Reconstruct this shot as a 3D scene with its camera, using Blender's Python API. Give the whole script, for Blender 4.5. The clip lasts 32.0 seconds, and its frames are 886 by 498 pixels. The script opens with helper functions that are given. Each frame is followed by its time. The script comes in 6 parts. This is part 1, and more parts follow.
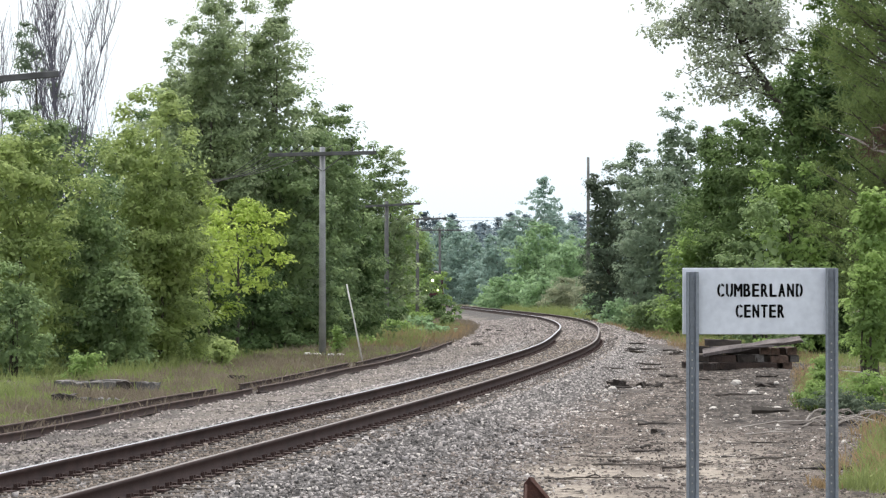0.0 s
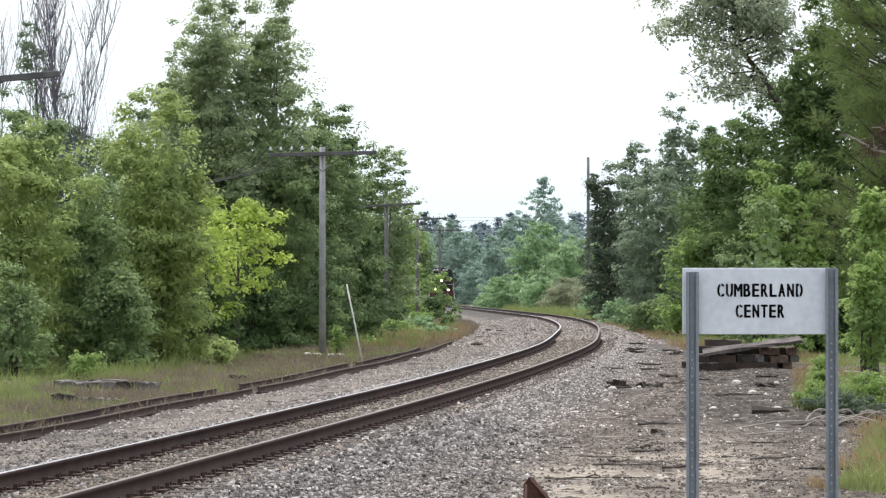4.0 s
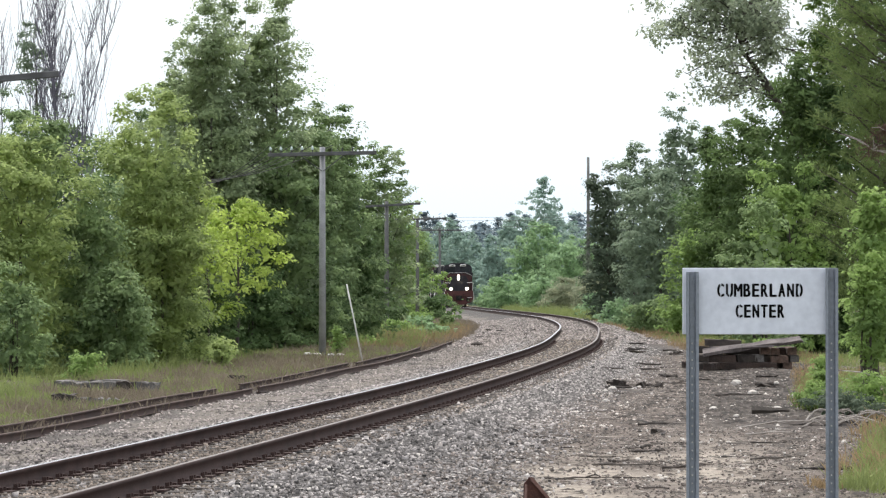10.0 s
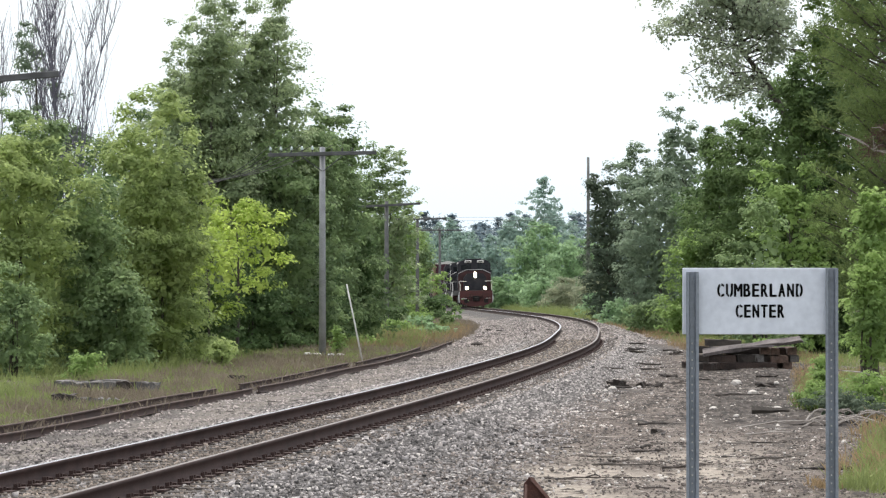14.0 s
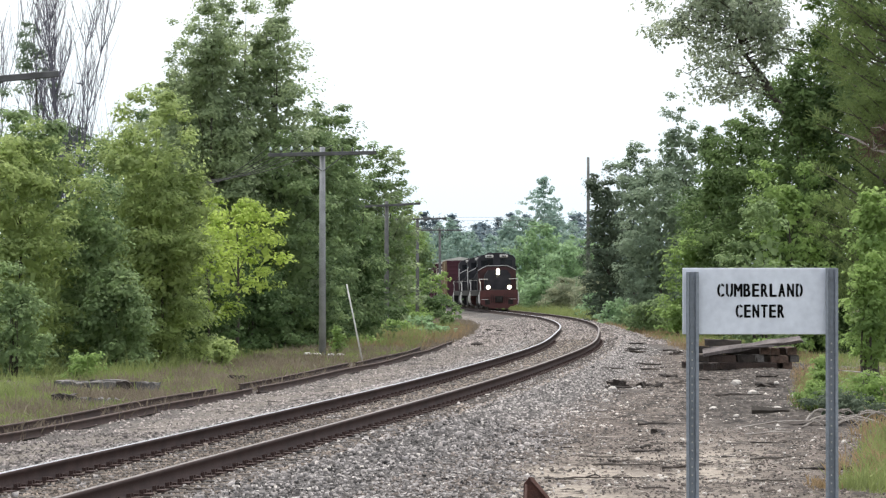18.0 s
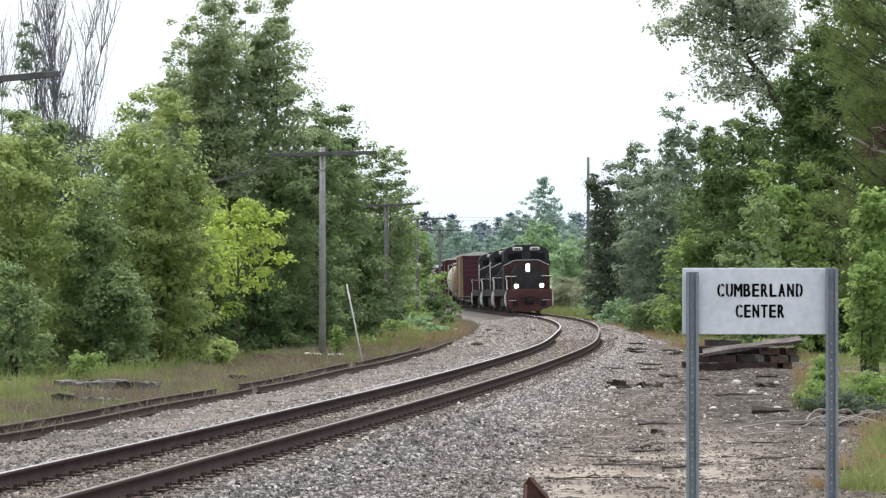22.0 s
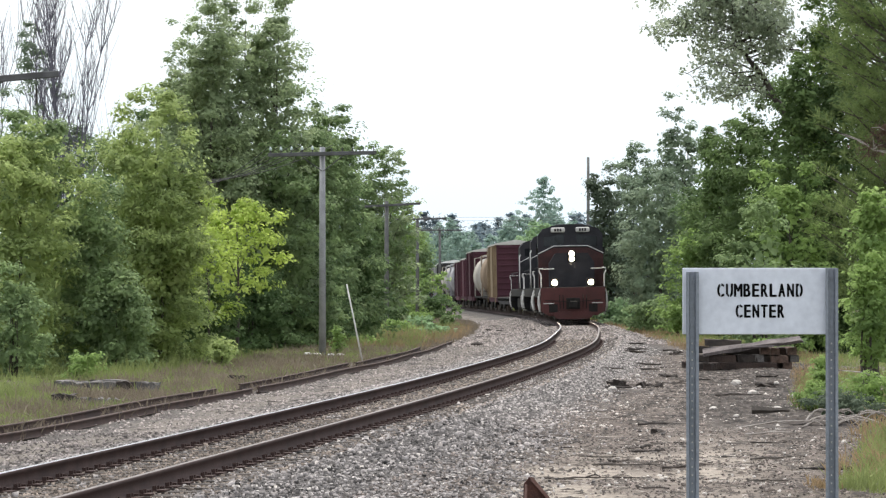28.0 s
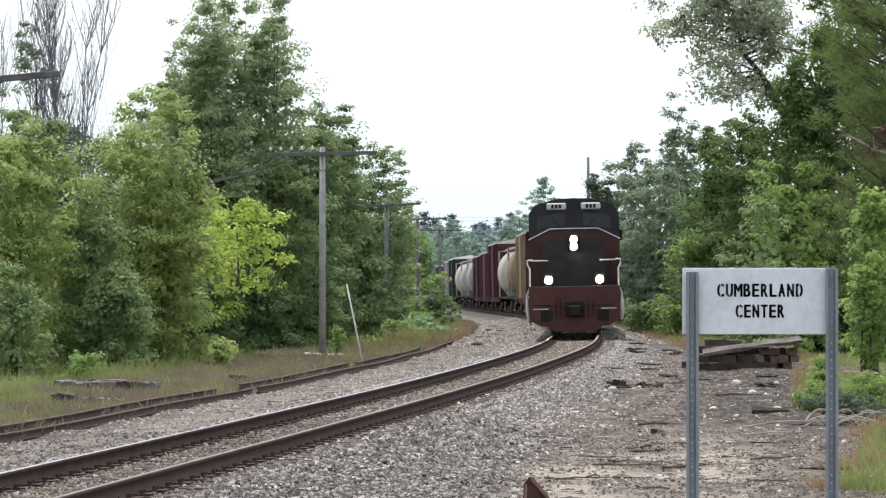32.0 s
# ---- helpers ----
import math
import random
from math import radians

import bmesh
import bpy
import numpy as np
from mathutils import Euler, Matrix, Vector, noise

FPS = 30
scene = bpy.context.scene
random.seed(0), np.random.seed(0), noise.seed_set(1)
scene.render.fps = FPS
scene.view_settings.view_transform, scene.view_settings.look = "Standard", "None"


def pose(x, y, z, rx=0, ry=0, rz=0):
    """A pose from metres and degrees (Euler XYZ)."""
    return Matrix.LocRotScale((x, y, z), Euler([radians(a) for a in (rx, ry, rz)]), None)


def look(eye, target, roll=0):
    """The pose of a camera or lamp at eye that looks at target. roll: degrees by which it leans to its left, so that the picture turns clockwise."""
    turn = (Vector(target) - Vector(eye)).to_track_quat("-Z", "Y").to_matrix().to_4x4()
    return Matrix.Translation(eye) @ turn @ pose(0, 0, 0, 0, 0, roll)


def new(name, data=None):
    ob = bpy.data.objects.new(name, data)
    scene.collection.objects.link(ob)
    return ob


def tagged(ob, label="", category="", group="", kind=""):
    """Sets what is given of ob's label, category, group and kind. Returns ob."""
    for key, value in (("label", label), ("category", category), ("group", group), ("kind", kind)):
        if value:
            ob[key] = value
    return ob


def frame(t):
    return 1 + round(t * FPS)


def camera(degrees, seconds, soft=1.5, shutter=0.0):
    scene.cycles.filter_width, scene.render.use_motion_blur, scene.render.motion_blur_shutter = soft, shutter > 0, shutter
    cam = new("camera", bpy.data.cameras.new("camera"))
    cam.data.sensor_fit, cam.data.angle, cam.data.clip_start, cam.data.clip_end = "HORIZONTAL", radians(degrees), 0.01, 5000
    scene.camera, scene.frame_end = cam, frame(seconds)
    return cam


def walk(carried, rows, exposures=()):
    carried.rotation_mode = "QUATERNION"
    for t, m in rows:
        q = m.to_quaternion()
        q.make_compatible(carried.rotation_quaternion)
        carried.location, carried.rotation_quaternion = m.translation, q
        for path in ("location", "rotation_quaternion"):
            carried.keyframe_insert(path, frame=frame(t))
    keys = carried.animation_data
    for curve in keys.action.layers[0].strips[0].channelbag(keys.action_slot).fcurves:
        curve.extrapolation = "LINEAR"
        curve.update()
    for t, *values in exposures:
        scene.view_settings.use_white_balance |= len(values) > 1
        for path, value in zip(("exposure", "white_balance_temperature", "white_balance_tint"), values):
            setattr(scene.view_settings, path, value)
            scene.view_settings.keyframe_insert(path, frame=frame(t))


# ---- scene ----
# ---- camera: it stands still beside the line ----
EYE = (0.0, 0.0, 1.87)
cam = camera(16.83, 32.0, soft=1.3)
STAND = look(EYE, (0.0, 530.0, 1.87 + 4.9))
walk(cam, [(0.0, STAND), (32.0, STAND)])

# ---- world and sun: bright haze over a summer day ----
SUN_ELEV, SUN_ROT = 65.0, -12.0
world = bpy.data.worlds.new("hazy_sky")
scene.world = world
world.use_nodes = True
wn = world.node_tree
wn.nodes.clear()
w_out = wn.nodes.new("ShaderNodeOutputWorld")
w_bg = wn.nodes.new("ShaderNodeBackground")
w_sky = wn.nodes.new("ShaderNodeTexSky")
w_sky.sky_type = "NISHITA"
w_sky.sun_disc = False
w_sky.sun_elevation, w_sky.sun_rotation = radians(SUN_ELEV), radians(SUN_ROT)
w_sky.air_density, w_sky.dust_density, w_sky.ozone_density = 1.0, 6.0, 1.0
w_sc = wn.nodes.new("ShaderNodeMixRGB")
w_sc.blend_type = "MULTIPLY"
w_sc.inputs[0].default_value = 1.0
w_sc.inputs[2].default_value = (0.12, 0.12, 0.12, 1)
w_co = wn.nodes.new("ShaderNodeTexCoord")
w_sep = wn.nodes.new("ShaderNodeSeparateXYZ")
w_ramp = wn.nodes.new("ShaderNodeValToRGB")
w_ramp.color_ramp.elements[0].position, w_ramp.color_ramp.elements[1].position = 0.0, 0.14
w_ramp.color_ramp.elements[0].color, w_ramp.color_ramp.elements[1].color = (0.76, 0.88, 0.96, 1), (1.0, 1.02, 1.04, 1)
top = w_ramp.color_ramp.elements.new(0.9)
top.color = (0.96, 1.03, 1.16, 1)
w_mix = wn.nodes.new("ShaderNodeMixRGB")
w_mix.inputs[0].default_value = 0.85
wn.links.new(w_co.outputs["Generated"], w_sep.inputs[0])
wn.links.new(w_sep.outputs[2], w_ramp.inputs[0])
wn.links.new(w_ramp.outputs[0], w_mix.inputs[2])
wn.links.new(w_sky.outputs[0], w_sc.inputs[1])
wn.links.new(w_sc.outputs[0], w_mix.inputs[1])
wn.links.new(w_mix.outputs[0], w_bg.inputs[0])
w_bg.inputs[1].default_value = 1.4
wn.links.new(w_bg.outputs[0], w_out.inputs[0])

sun = new("sun", bpy.data.lights.new("sun", "SUN"))
sun.data.energy, sun.data.angle, sun.data.color = 3.8, radians(3.0), (1.0, 0.95, 0.86)
_az = radians(SUN_ROT)
SUN_DIR = Vector((math.sin(_az) * math.cos(radians(SUN_ELEV)), math.cos(_az) * math.cos(radians(SUN_ELEV)), math.sin(radians(SUN_ELEV))))
sun.matrix_world = look(SUN_DIR * 300, (0, 0, 0))
scene.view_settings.exposure = 0.0


# ---- materials ----
def material(name, base, rough=0.8, metal=0.0, dark=None, scale=3.0, fine=40.0, bump=0.3, dist=0.01, spread=0.5, per_object=0.0, per_island=0.0, space="Object", gloss=0.5, skew=1.0):
    """Principled surface: two scales of noise between base and dark, relief, and chance shifts of tone."""
    m = bpy.data.materials.new(name)
    m.use_nodes = True
    n, ln = m.node_tree.nodes, m.node_tree.links
    b = n["Principled BSDF"]
    b.inputs["Roughness"].default_value, b.inputs["Metallic"].default_value = rough, metal
    b.inputs["Specular IOR Level"].default_value = gloss
    co = n.new("ShaderNodeTexCoord")
    big, small = n.new("ShaderNodeTexNoise"), n.new("ShaderNodeTexNoise")
    big.inputs["Scale"].default_value, small.inputs["Scale"].default_value = scale, fine
    big.inputs["Detail"].default_value, small.inputs["Detail"].default_value = 4, 3
    for t in (big, small):
        ln.new(co.outputs[space], t.inputs["Vector"])
    mixf = n.new("ShaderNodeMath")
    mixf.operation = "ADD"
    half = n.new("ShaderNodeMath")
    half.operation = "MULTIPLY"
    half.inputs[1].default_value = 0.5
    ln.new(big.outputs["Fac"], mixf.inputs[0])
    ln.new(small.outputs["Fac"], mixf.inputs[1])
    ln.new(mixf.outputs[0], half.inputs[0])
    ramp = n.new("ShaderNodeValToRGB")
    dark = dark or tuple(c * 0.5 for c in base)
    ramp.color_ramp.elements[0].position, ramp.color_ramp.elements[1].position = 0.5 - spread / 2 * 0.5, 0.5 + spread / 2 * 0.5
    ramp.color_ramp.elements[0].color, ramp.color_ramp.elements[1].color = (*dark, 1), (*base, 1)
    ln.new(half.outputs[0], ramp.inputs[0])
    col = ramp.outputs[0]
    if per_object or per_island:
        hsv = n.new("ShaderNodeHueSaturation")
        if per_object:
            src = n.new("ShaderNodeObjectInfo").outputs["Random"]
            amount = per_object
        else:
            src = n.new("ShaderNodeNewGeometry").outputs["Random Per Island"]
            amount = per_island
        mr = n.new("ShaderNodeMapRange")
        mr.inputs["To Min"].default_value, mr.inputs["To Max"].default_value = 1 - amount, 1 + amount * skew
        pw = n.new("ShaderNodeMath")
        pw.operation = "POWER"
        pw.inputs[1].default_value = skew
        ln.new(src, pw.inputs[0])
        ln.new(pw.outputs[0], mr.inputs["Value"])
        ln.new(mr.outputs[0], hsv.inputs["Value"])
        ln.new(col, hsv.inputs["Color"])
        col = hsv.outputs[0]
    ln.new(col, b.inputs["Base Color"])
    if bump:
        bp = n.new("ShaderNodeBump")
        bp.inputs["Strength"].default_value, bp.inputs["Distance"].default_value = bump, dist
        ln.new(half.outputs[0], bp.inputs["Height"])
        ln.new(bp.outputs[0], b.inputs["Normal"])
    return m


def foliage(name, base, dark, glow=0.35, spread=0.09):
    """Leaves: tone differs from leaf to leaf and from bough to bough; part of the light passes through."""
    m = bpy.data.materials.new(name)
    m.use_nodes = True
    n, ln = m.node_tree.nodes, m.node_tree.links
    n.clear()
    out = n.new("ShaderNodeOutputMaterial")
    mix = n.new("ShaderNodeMixShader")
    mix.inputs[0].default_value = min(0.5, glow + 0.06)
    b = n.new("ShaderNodeBsdfPrincipled")
    b.inputs["Roughness"].default_value = 0.6
    b.inputs["Specular IOR Level"].default_value = 0.12
    tr = n.new("ShaderNodeBsdfTranslucent")
    geo = n.new("ShaderNodeNewGeometry")
    co = n.new("ShaderNodeTexCoord")
    nz = n.new("ShaderNodeTexNoise")
    nz.inputs["Scale"].default_value, nz.inputs["Detail"].default_value = 0.9, 4
    ln.new(co.outputs["Object"], nz.inputs["Vector"])
    add = n.new("ShaderNodeMath")
    add.operation = "ADD"
    ln.new(nz.outputs["Fac"], add.inputs[0])
    mr = n.new("ShaderNodeMapRange")
    mr.inputs["To Min"].default_value, mr.inputs["To Max"].default_value = -spread, spread
    ln.new(geo.outputs["Random Per Island"], mr.inputs["Value"])
    ln.new(mr.outputs[0], add.inputs[1])
    ramp = n.new("ShaderNodeValToRGB")
    ramp.color_ramp.elements[0].position, ramp.color_ramp.elements[1].position = 0.2, 0.8
    ramp.color_ramp.elements[0].color, ramp.color_ramp.elements[1].color = (*dark, 1), (*base, 1)
    ln.new(add.outputs[0], ramp.inputs[0])
    ln.new(ramp.outputs[0], b.inputs["Base Color"])
    thru = n.new("ShaderNodeMixRGB")
    thru.blend_type = "MULTIPLY"
    thru.inputs[0].default_value = 1.0
    thru.inputs[2].default_value = (1.5, 1.5, 1.75, 1)
    ln.new(ramp.outputs[0], thru.inputs[1])
    ln.new(thru.outputs[0], tr.inputs["Color"])
    ln.new(b.outputs[0], mix.inputs[1])
    ln.new(tr.outputs[0], mix.inputs[2])
    ln.new(mix.outputs[0], out.inputs[0])
    return m


def glowing(name, colour, strength):
    m = bpy.data.materials.new(name)
    m.use_nodes = True
    b = m.node_tree.nodes["Principled BSDF"]
    b.inputs["Base Color"].default_value = (*colour, 1)
    b.inputs["Emission Color"].default_value = (*colour, 1)
    b.inputs["Emission Strength"].default_value = strength
    return m


LEAF_MID = foliage("leaf_mid_green", (0.287, 0.378, 0.155), (0.0782, 0.121, 0.0575), 0.42)
LEAF_OAK = foliage("leaf_oak_green", (0.408, 0.48, 0.246), (0.144, 0.192, 0.106), 0.4)
LEAF_RICH = foliage("leaf_rich_green", (0.172, 0.25, 0.083), (0.052, 0.087, 0.033), 0.3)
LEAF_OLIVE = foliage("leaf_olive_green", (0.415, 0.49, 0.172), (0.125, 0.175, 0.066), 0.42)
LEAF_LIGHT = foliage("leaf_light_green", (0.322, 0.437, 0.128), (0.097, 0.16, 0.052), 0.42)
LEAF_BRIGHT = foliage("leaf_yellow_green", (0.5, 0.6, 0.14), (0.19, 0.265, 0.06), 0.42)
# Dark green leaves with the woods' shade put into the colour.
LEAF_DARK_SHADE = foliage("leaf_dark_shaded", (0.152, 0.224, 0.0834), (0.0423, 0.077, 0.0306), 0.4)
# Grey-green leaves, bluer for a little haze put into the colour.
LEAF_GREY = foliage("leaf_grey_green_haze", (0.26, 0.325, 0.205), (0.1, 0.14, 0.087), 0.32)
LEAF_SILVER = foliage("leaf_silver_green", (0.47, 0.522, 0.347), (0.179, 0.22, 0.14), 0.3)
LEAF_CEDAR = foliage("leaf_cedar", (0.13, 0.165, 0.105), (0.05, 0.073, 0.045), 0.2)
LEAF_PINE = foliage("needle_pine", (0.2, 0.265, 0.085), (0.07, 0.1, 0.032), 0.34)
NEEDLE_DEAD = foliage("dead_needles", (0.2, 0.13, 0.1), (0.1, 0.065, 0.05), 0.2)
# Far leaves: distance haze is put into these colours, paler and bluer.
LEAF_FAR = foliage("needle_far_hazed", (0.16, 0.212, 0.22), (0.115, 0.155, 0.163), 0.35)
LEAF_HAZE = foliage("leaf_far_hazed", (0.29, 0.385, 0.3), (0.19, 0.265, 0.21), 0.38, 0.08)
LEAF_PALE = foliage("leaf_pale_hazed", (0.32, 0.445, 0.215), (0.145, 0.225, 0.12), 0.42, 0.1)
LEAF_TAN = foliage("reed_plume", (0.38, 0.391, 0.254), (0.161, 0.196, 0.109), 0.3)
GRASS_GREEN = foliage("grass_green", (0.28, 0.325, 0.11), (0.14, 0.172, 0.06), 0.2)
GRASS_DRY = foliage("grass_dry", (0.28, 0.235, 0.165), (0.15, 0.12, 0.088), 0.1)
GRASS_TAN = foliage("grass_tan", (0.34, 0.25, 0.13), (0.18, 0.13, 0.07), 0.3)
BARK = material("bark", (0.11, 0.095, 0.08), 0.9, dark=(0.04, 0.033, 0.028), scale=5, fine=60, bump=0.6, dist=0.02)
BARK_DEAD = material("bark_dead", (0.19, 0.18, 0.225), 0.9, dark=(0.1, 0.095, 0.12), scale=5, fine=60, bump=0.5)
STICK = material("bleached_stick", (0.5, 0.455, 0.41), 0.85, dark=(0.17, 0.145, 0.125), scale=6, fine=80)
POLE_WOOD = material("weathered_pole", (0.34, 0.345, 0.35), 0.85, dark=(0.2, 0.2, 0.205), scale=3, fine=70, bump=0.5)
POLE_DARK = material("dark_pole", (0.155, 0.155, 0.15), 0.85, dark=(0.08, 0.08, 0.077), scale=3, fine=70, bump=0.5)
ARM_WOOD = material("crossarm_wood", (0.12, 0.122, 0.125), 0.9, dark=(0.06, 0.06, 0.06), scale=4, fine=70, bump=0.4)
INSULATOR = material("insulator_glass", (0.55, 0.62, 0.6), 0.2, dark=(0.35, 0.45, 0.42), scale=9, fine=50, bump=0)
WIRE = material("line_wire", (0.1, 0.1, 0.1), 0.6, 0.6, scale=9, bump=0)
TIE_WOOD = material("tie_wood", (0.068, 0.054, 0.045), 0.9, dark=(0.022, 0.018, 0.016), scale=4, fine=60, bump=0.7, dist=0.015, per_object=0.35)
TIE_RED = material("tie_rotten_red", (0.055, 0.036, 0.028), 0.95, dark=(0.018, 0.013, 0.011), scale=4, fine=50, bump=0.8, dist=0.02, per_object=0.3)
TIE_ROT = material("tie_rotten_end", (0.15, 0.095, 0.07), 0.95, dark=(0.05, 0.034, 0.027), scale=6, fine=40, bump=0.8, dist=0.02)
PLANK_GREY = material("plank_weathered", (0.165, 0.14, 0.135), 0.9, dark=(0.035, 0.028, 0.028), scale=3, fine=50, bump=0.8, dist=0.02)
TIE_GREY = material("tie_weathered_top", (0.17, 0.158, 0.148), 0.9, dark=(0.045, 0.041, 0.038), scale=4, fine=60, bump=0.7, dist=0.02)
RAIL_SIDE = material("rail_rust_brown", (0.072, 0.045, 0.039), 0.75, 0.0, dark=(0.034, 0.022, 0.02), scale=2.5, fine=60, bump=0.3, dist=0.004, gloss=0.15)
RAIL_HEAD = material("rail_polished_head", (0.64, 0.63, 0.7), 0.27, 1.0, dark=(0.42, 0.4, 0.4), scale=2, fine=90, bump=0)
RAIL_WORN = material("rail_worn_head", (0.17, 0.135, 0.12), 0.4, 0.4, dark=(0.1, 0.078, 0.068), scale=2, fine=90, bump=0)
RAIL_OLD = material("rail_old_rust", (0.085, 0.052, 0.042), 0.9, 0.0, dark=(0.04, 0.026, 0.022), scale=3, fine=50, bump=0.5, dist=0.006)
# Paler rust: the brightness of lit edges is put into the colour.
RUST_LIT_EDGE = material("rust_lit_edge", (0.22, 0.13, 0.11), 0.85, 0.1, dark=(0.13, 0.07, 0.055), scale=8, fine=60, bump=0.4)
RUST = material("rust_plate", (0.11, 0.048, 0.036), 0.9, 0.1, dark=(0.045, 0.022, 0.018), scale=8, fine=60, bump=0.5)
STONE = material("ballast_stone", (0.31, 0.283, 0.27), 0.9, dark=(0.085, 0.078, 0.075), scale=11, fine=40, bump=0.4, per_island=0.9, skew=1.15, spread=0.7)
STONE_BROWN = material("dirty_stone", (0.225, 0.187, 0.165), 0.9, dark=(0.085, 0.069, 0.06), scale=8, fine=40, bump=0.4, per_island=0.65, skew=1.5, spread=0.7)
STONE_BED = material("fouled_stone", (0.245, 0.2, 0.165), 0.9, dark=(0.1, 0.08, 0.065), scale=8, fine=40, bump=0.4, per_island=0.55, skew=1.3, spread=0.7)
STONE_PINK = material("pinkish_stone", (0.28, 0.243, 0.226), 0.9, dark=(0.115, 0.1, 0.093), scale=8, fine=40, bump=0.4, per_island=0.65, skew=1.5, spread=0.7)
STONE_PALE = material("pale_rock", (0.62, 0.58, 0.53), 0.9, dark=(0.4, 0.36, 0.33), scale=8, fine=50, bump=0.5)
GALV = material("galvanised_post", (0.25, 0.275, 0.315), 0.6, 0.3, dark=(0.18, 0.2, 0.23), scale=4, fine=40, bump=0.15, dist=0.003)
SIGN_WHITE = material("sign_white_paint", (0.7, 0.735, 0.81), 0.6, dark=(0.54, 0.57, 0.64), scale=4, fine=22, bump=0.08, dist=0.003, spread=0.7)
SIGN_BLACK = material("sign_black_paint", (0.008, 0.008, 0.009), 0.9, scale=9, bump=0, gloss=0.05)
WHITE_PAINT = material("white_paint", (0.75, 0.74, 0.7), 0.5, dark=(0.5, 0.48, 0.44), scale=3, fine=40, bump=0.05)
BOULDER = material("grey_boulder", (0.24, 0.225, 0.215), 0.9, dark=(0.12, 0.11, 0.105), scale=5, fine=40, bump=0.6)
CONCRETE = material("pale_concrete", (0.6, 0.58, 0.54), 0.9, dark=(0.42, 0.4, 0.37), scale=4, fine=50, bump=0.4)


def ground_material():
    """Gravel, dirt, sand and turf, mixed by the sheet's own zones and by noise."""
    m = bpy.data.materials.new("ground_gravel_and_turf")
    m.use_nodes = True
    n, ln = m.node_tree.nodes, m.node_tree.links
    b = n["Principled BSDF"]
    b.inputs["Roughness"].default_value = 0.95
    at = n.new("ShaderNodeAttribute")
    at.attribute_name = "zone"
    sep = n.new("ShaderNodeSeparateColor")
    ln.new(at.outputs["Color"], sep.inputs[0])
    co = n.new("ShaderNodeTexCoord")

    def noisy(scale, detail=4):
        t = n.new("ShaderNodeTexNoise")
        t.inputs["Scale"].default_value, t.inputs["Detail"].default_value = scale, detail
        ln.new(co.outputs["Object"], t.inputs["Vector"])
        return t.outputs["Fac"]

    def ramp(fac, c0, c1, p0=0.3, p1=0.7):
        r = n.new("ShaderNodeValToRGB")
        r.color_ramp.elements[0].position, r.color_ramp.elements[1].position = p0, p1
        r.color_ramp.elements[0].color, r.color_ramp.elements[1].color = (*c0, 1), (*c1, 1)
        ln.new(fac, r.inputs[0])
        return r.outputs[0]

    def mixed(fac, a, c):
        x = n.new("ShaderNodeMixRGB")
        ln.new(fac, x.inputs[0])
        ln.new(a, x.inputs[1])
        ln.new(c, x.inputs[2])
        return x.outputs[0]

    fine = noisy(26, 2)
    # Gravel ground darkened: shade in the gaps between stones is in its colour.
    gravel = ramp(fine, (0.014, 0.012, 0.011), (0.1, 0.09, 0.084), 0.36, 0.64)
    dirt = ramp(noisy(5, 6), (0.045, 0.035, 0.029), (0.15, 0.119, 0.099))
    sand = ramp(noisy(7, 5), (0.15, 0.125, 0.1), (0.37, 0.32, 0.265))
    turf = ramp(noisy(2.2, 5), (0.06, 0.056, 0.032), (0.135, 0.13, 0.068))
    c = mixed(sep.outputs[0], dirt, gravel)
    soil = ramp(noisy(9, 5), (0.02, 0.016, 0.014), (0.09, 0.072, 0.061))
    c = mixed(at.outputs["Alpha"], c, soil)
    c = mixed(sep.outputs[2], c, sand)
    c = mixed(sep.outputs[1], c, turf)
    ln.new(c, b.inputs["Base Color"])
    bp = n.new("ShaderNodeBump")
    bp.inputs["Strength"].default_value, bp.inputs["Distance"].default_value = 0.8, 0.04
    ln.new(fine, bp.inputs["Height"])
    ln.new(bp.outputs[0], b.inputs["Normal"])
    return m


GROUND = ground_material()


# ---- mesh helpers ----
def part(name, bm, mat, parent=None, label=""):
    me = bpy.data.meshes.new(name)
    bm.to_mesh(me)
    bm.free()
    me.materials.append(mat)
    ob = new(name, me)
    ob.parent = parent
    if label:
        ob["label"] = label
    return ob


def empty(name, x=0.0, y=0.0, z=0.0, rz=0.0):
    ob = new(name)
    ob.empty_display_size = 0.2
    ob.matrix_basis = pose(x, y, z, 0, 0, rz)
    return ob


def box(bm, x0, x1, y0, y1, z0, z1, bevel=0.0, m=None):
    vs = [bm.verts.new(v) for v in ((x0, y0, z0), (x1, y0, z0), (x1, y1, z0), (x0, y1, z0), (x0, y0, z1), (x1, y0, z1), (x1, y1, z1), (x0, y1, z1))]
    fs = [bm.faces.new([vs[i] for i in f]) for f in ((3, 2, 1, 0), (4, 5, 6, 7), (0, 1, 5, 4), (1, 2, 6, 5), (2, 3, 7, 6), (3, 0, 4, 7))]
    if m is not None:
        for v in vs:
            v.co = m @ v.co
    if bevel:
        edges = {e for f in fs for e in f.edges}
        bmesh.ops.bevel(bm, geom=list(edges), offset=bevel, segments=1, affect="EDGES")
    return bm


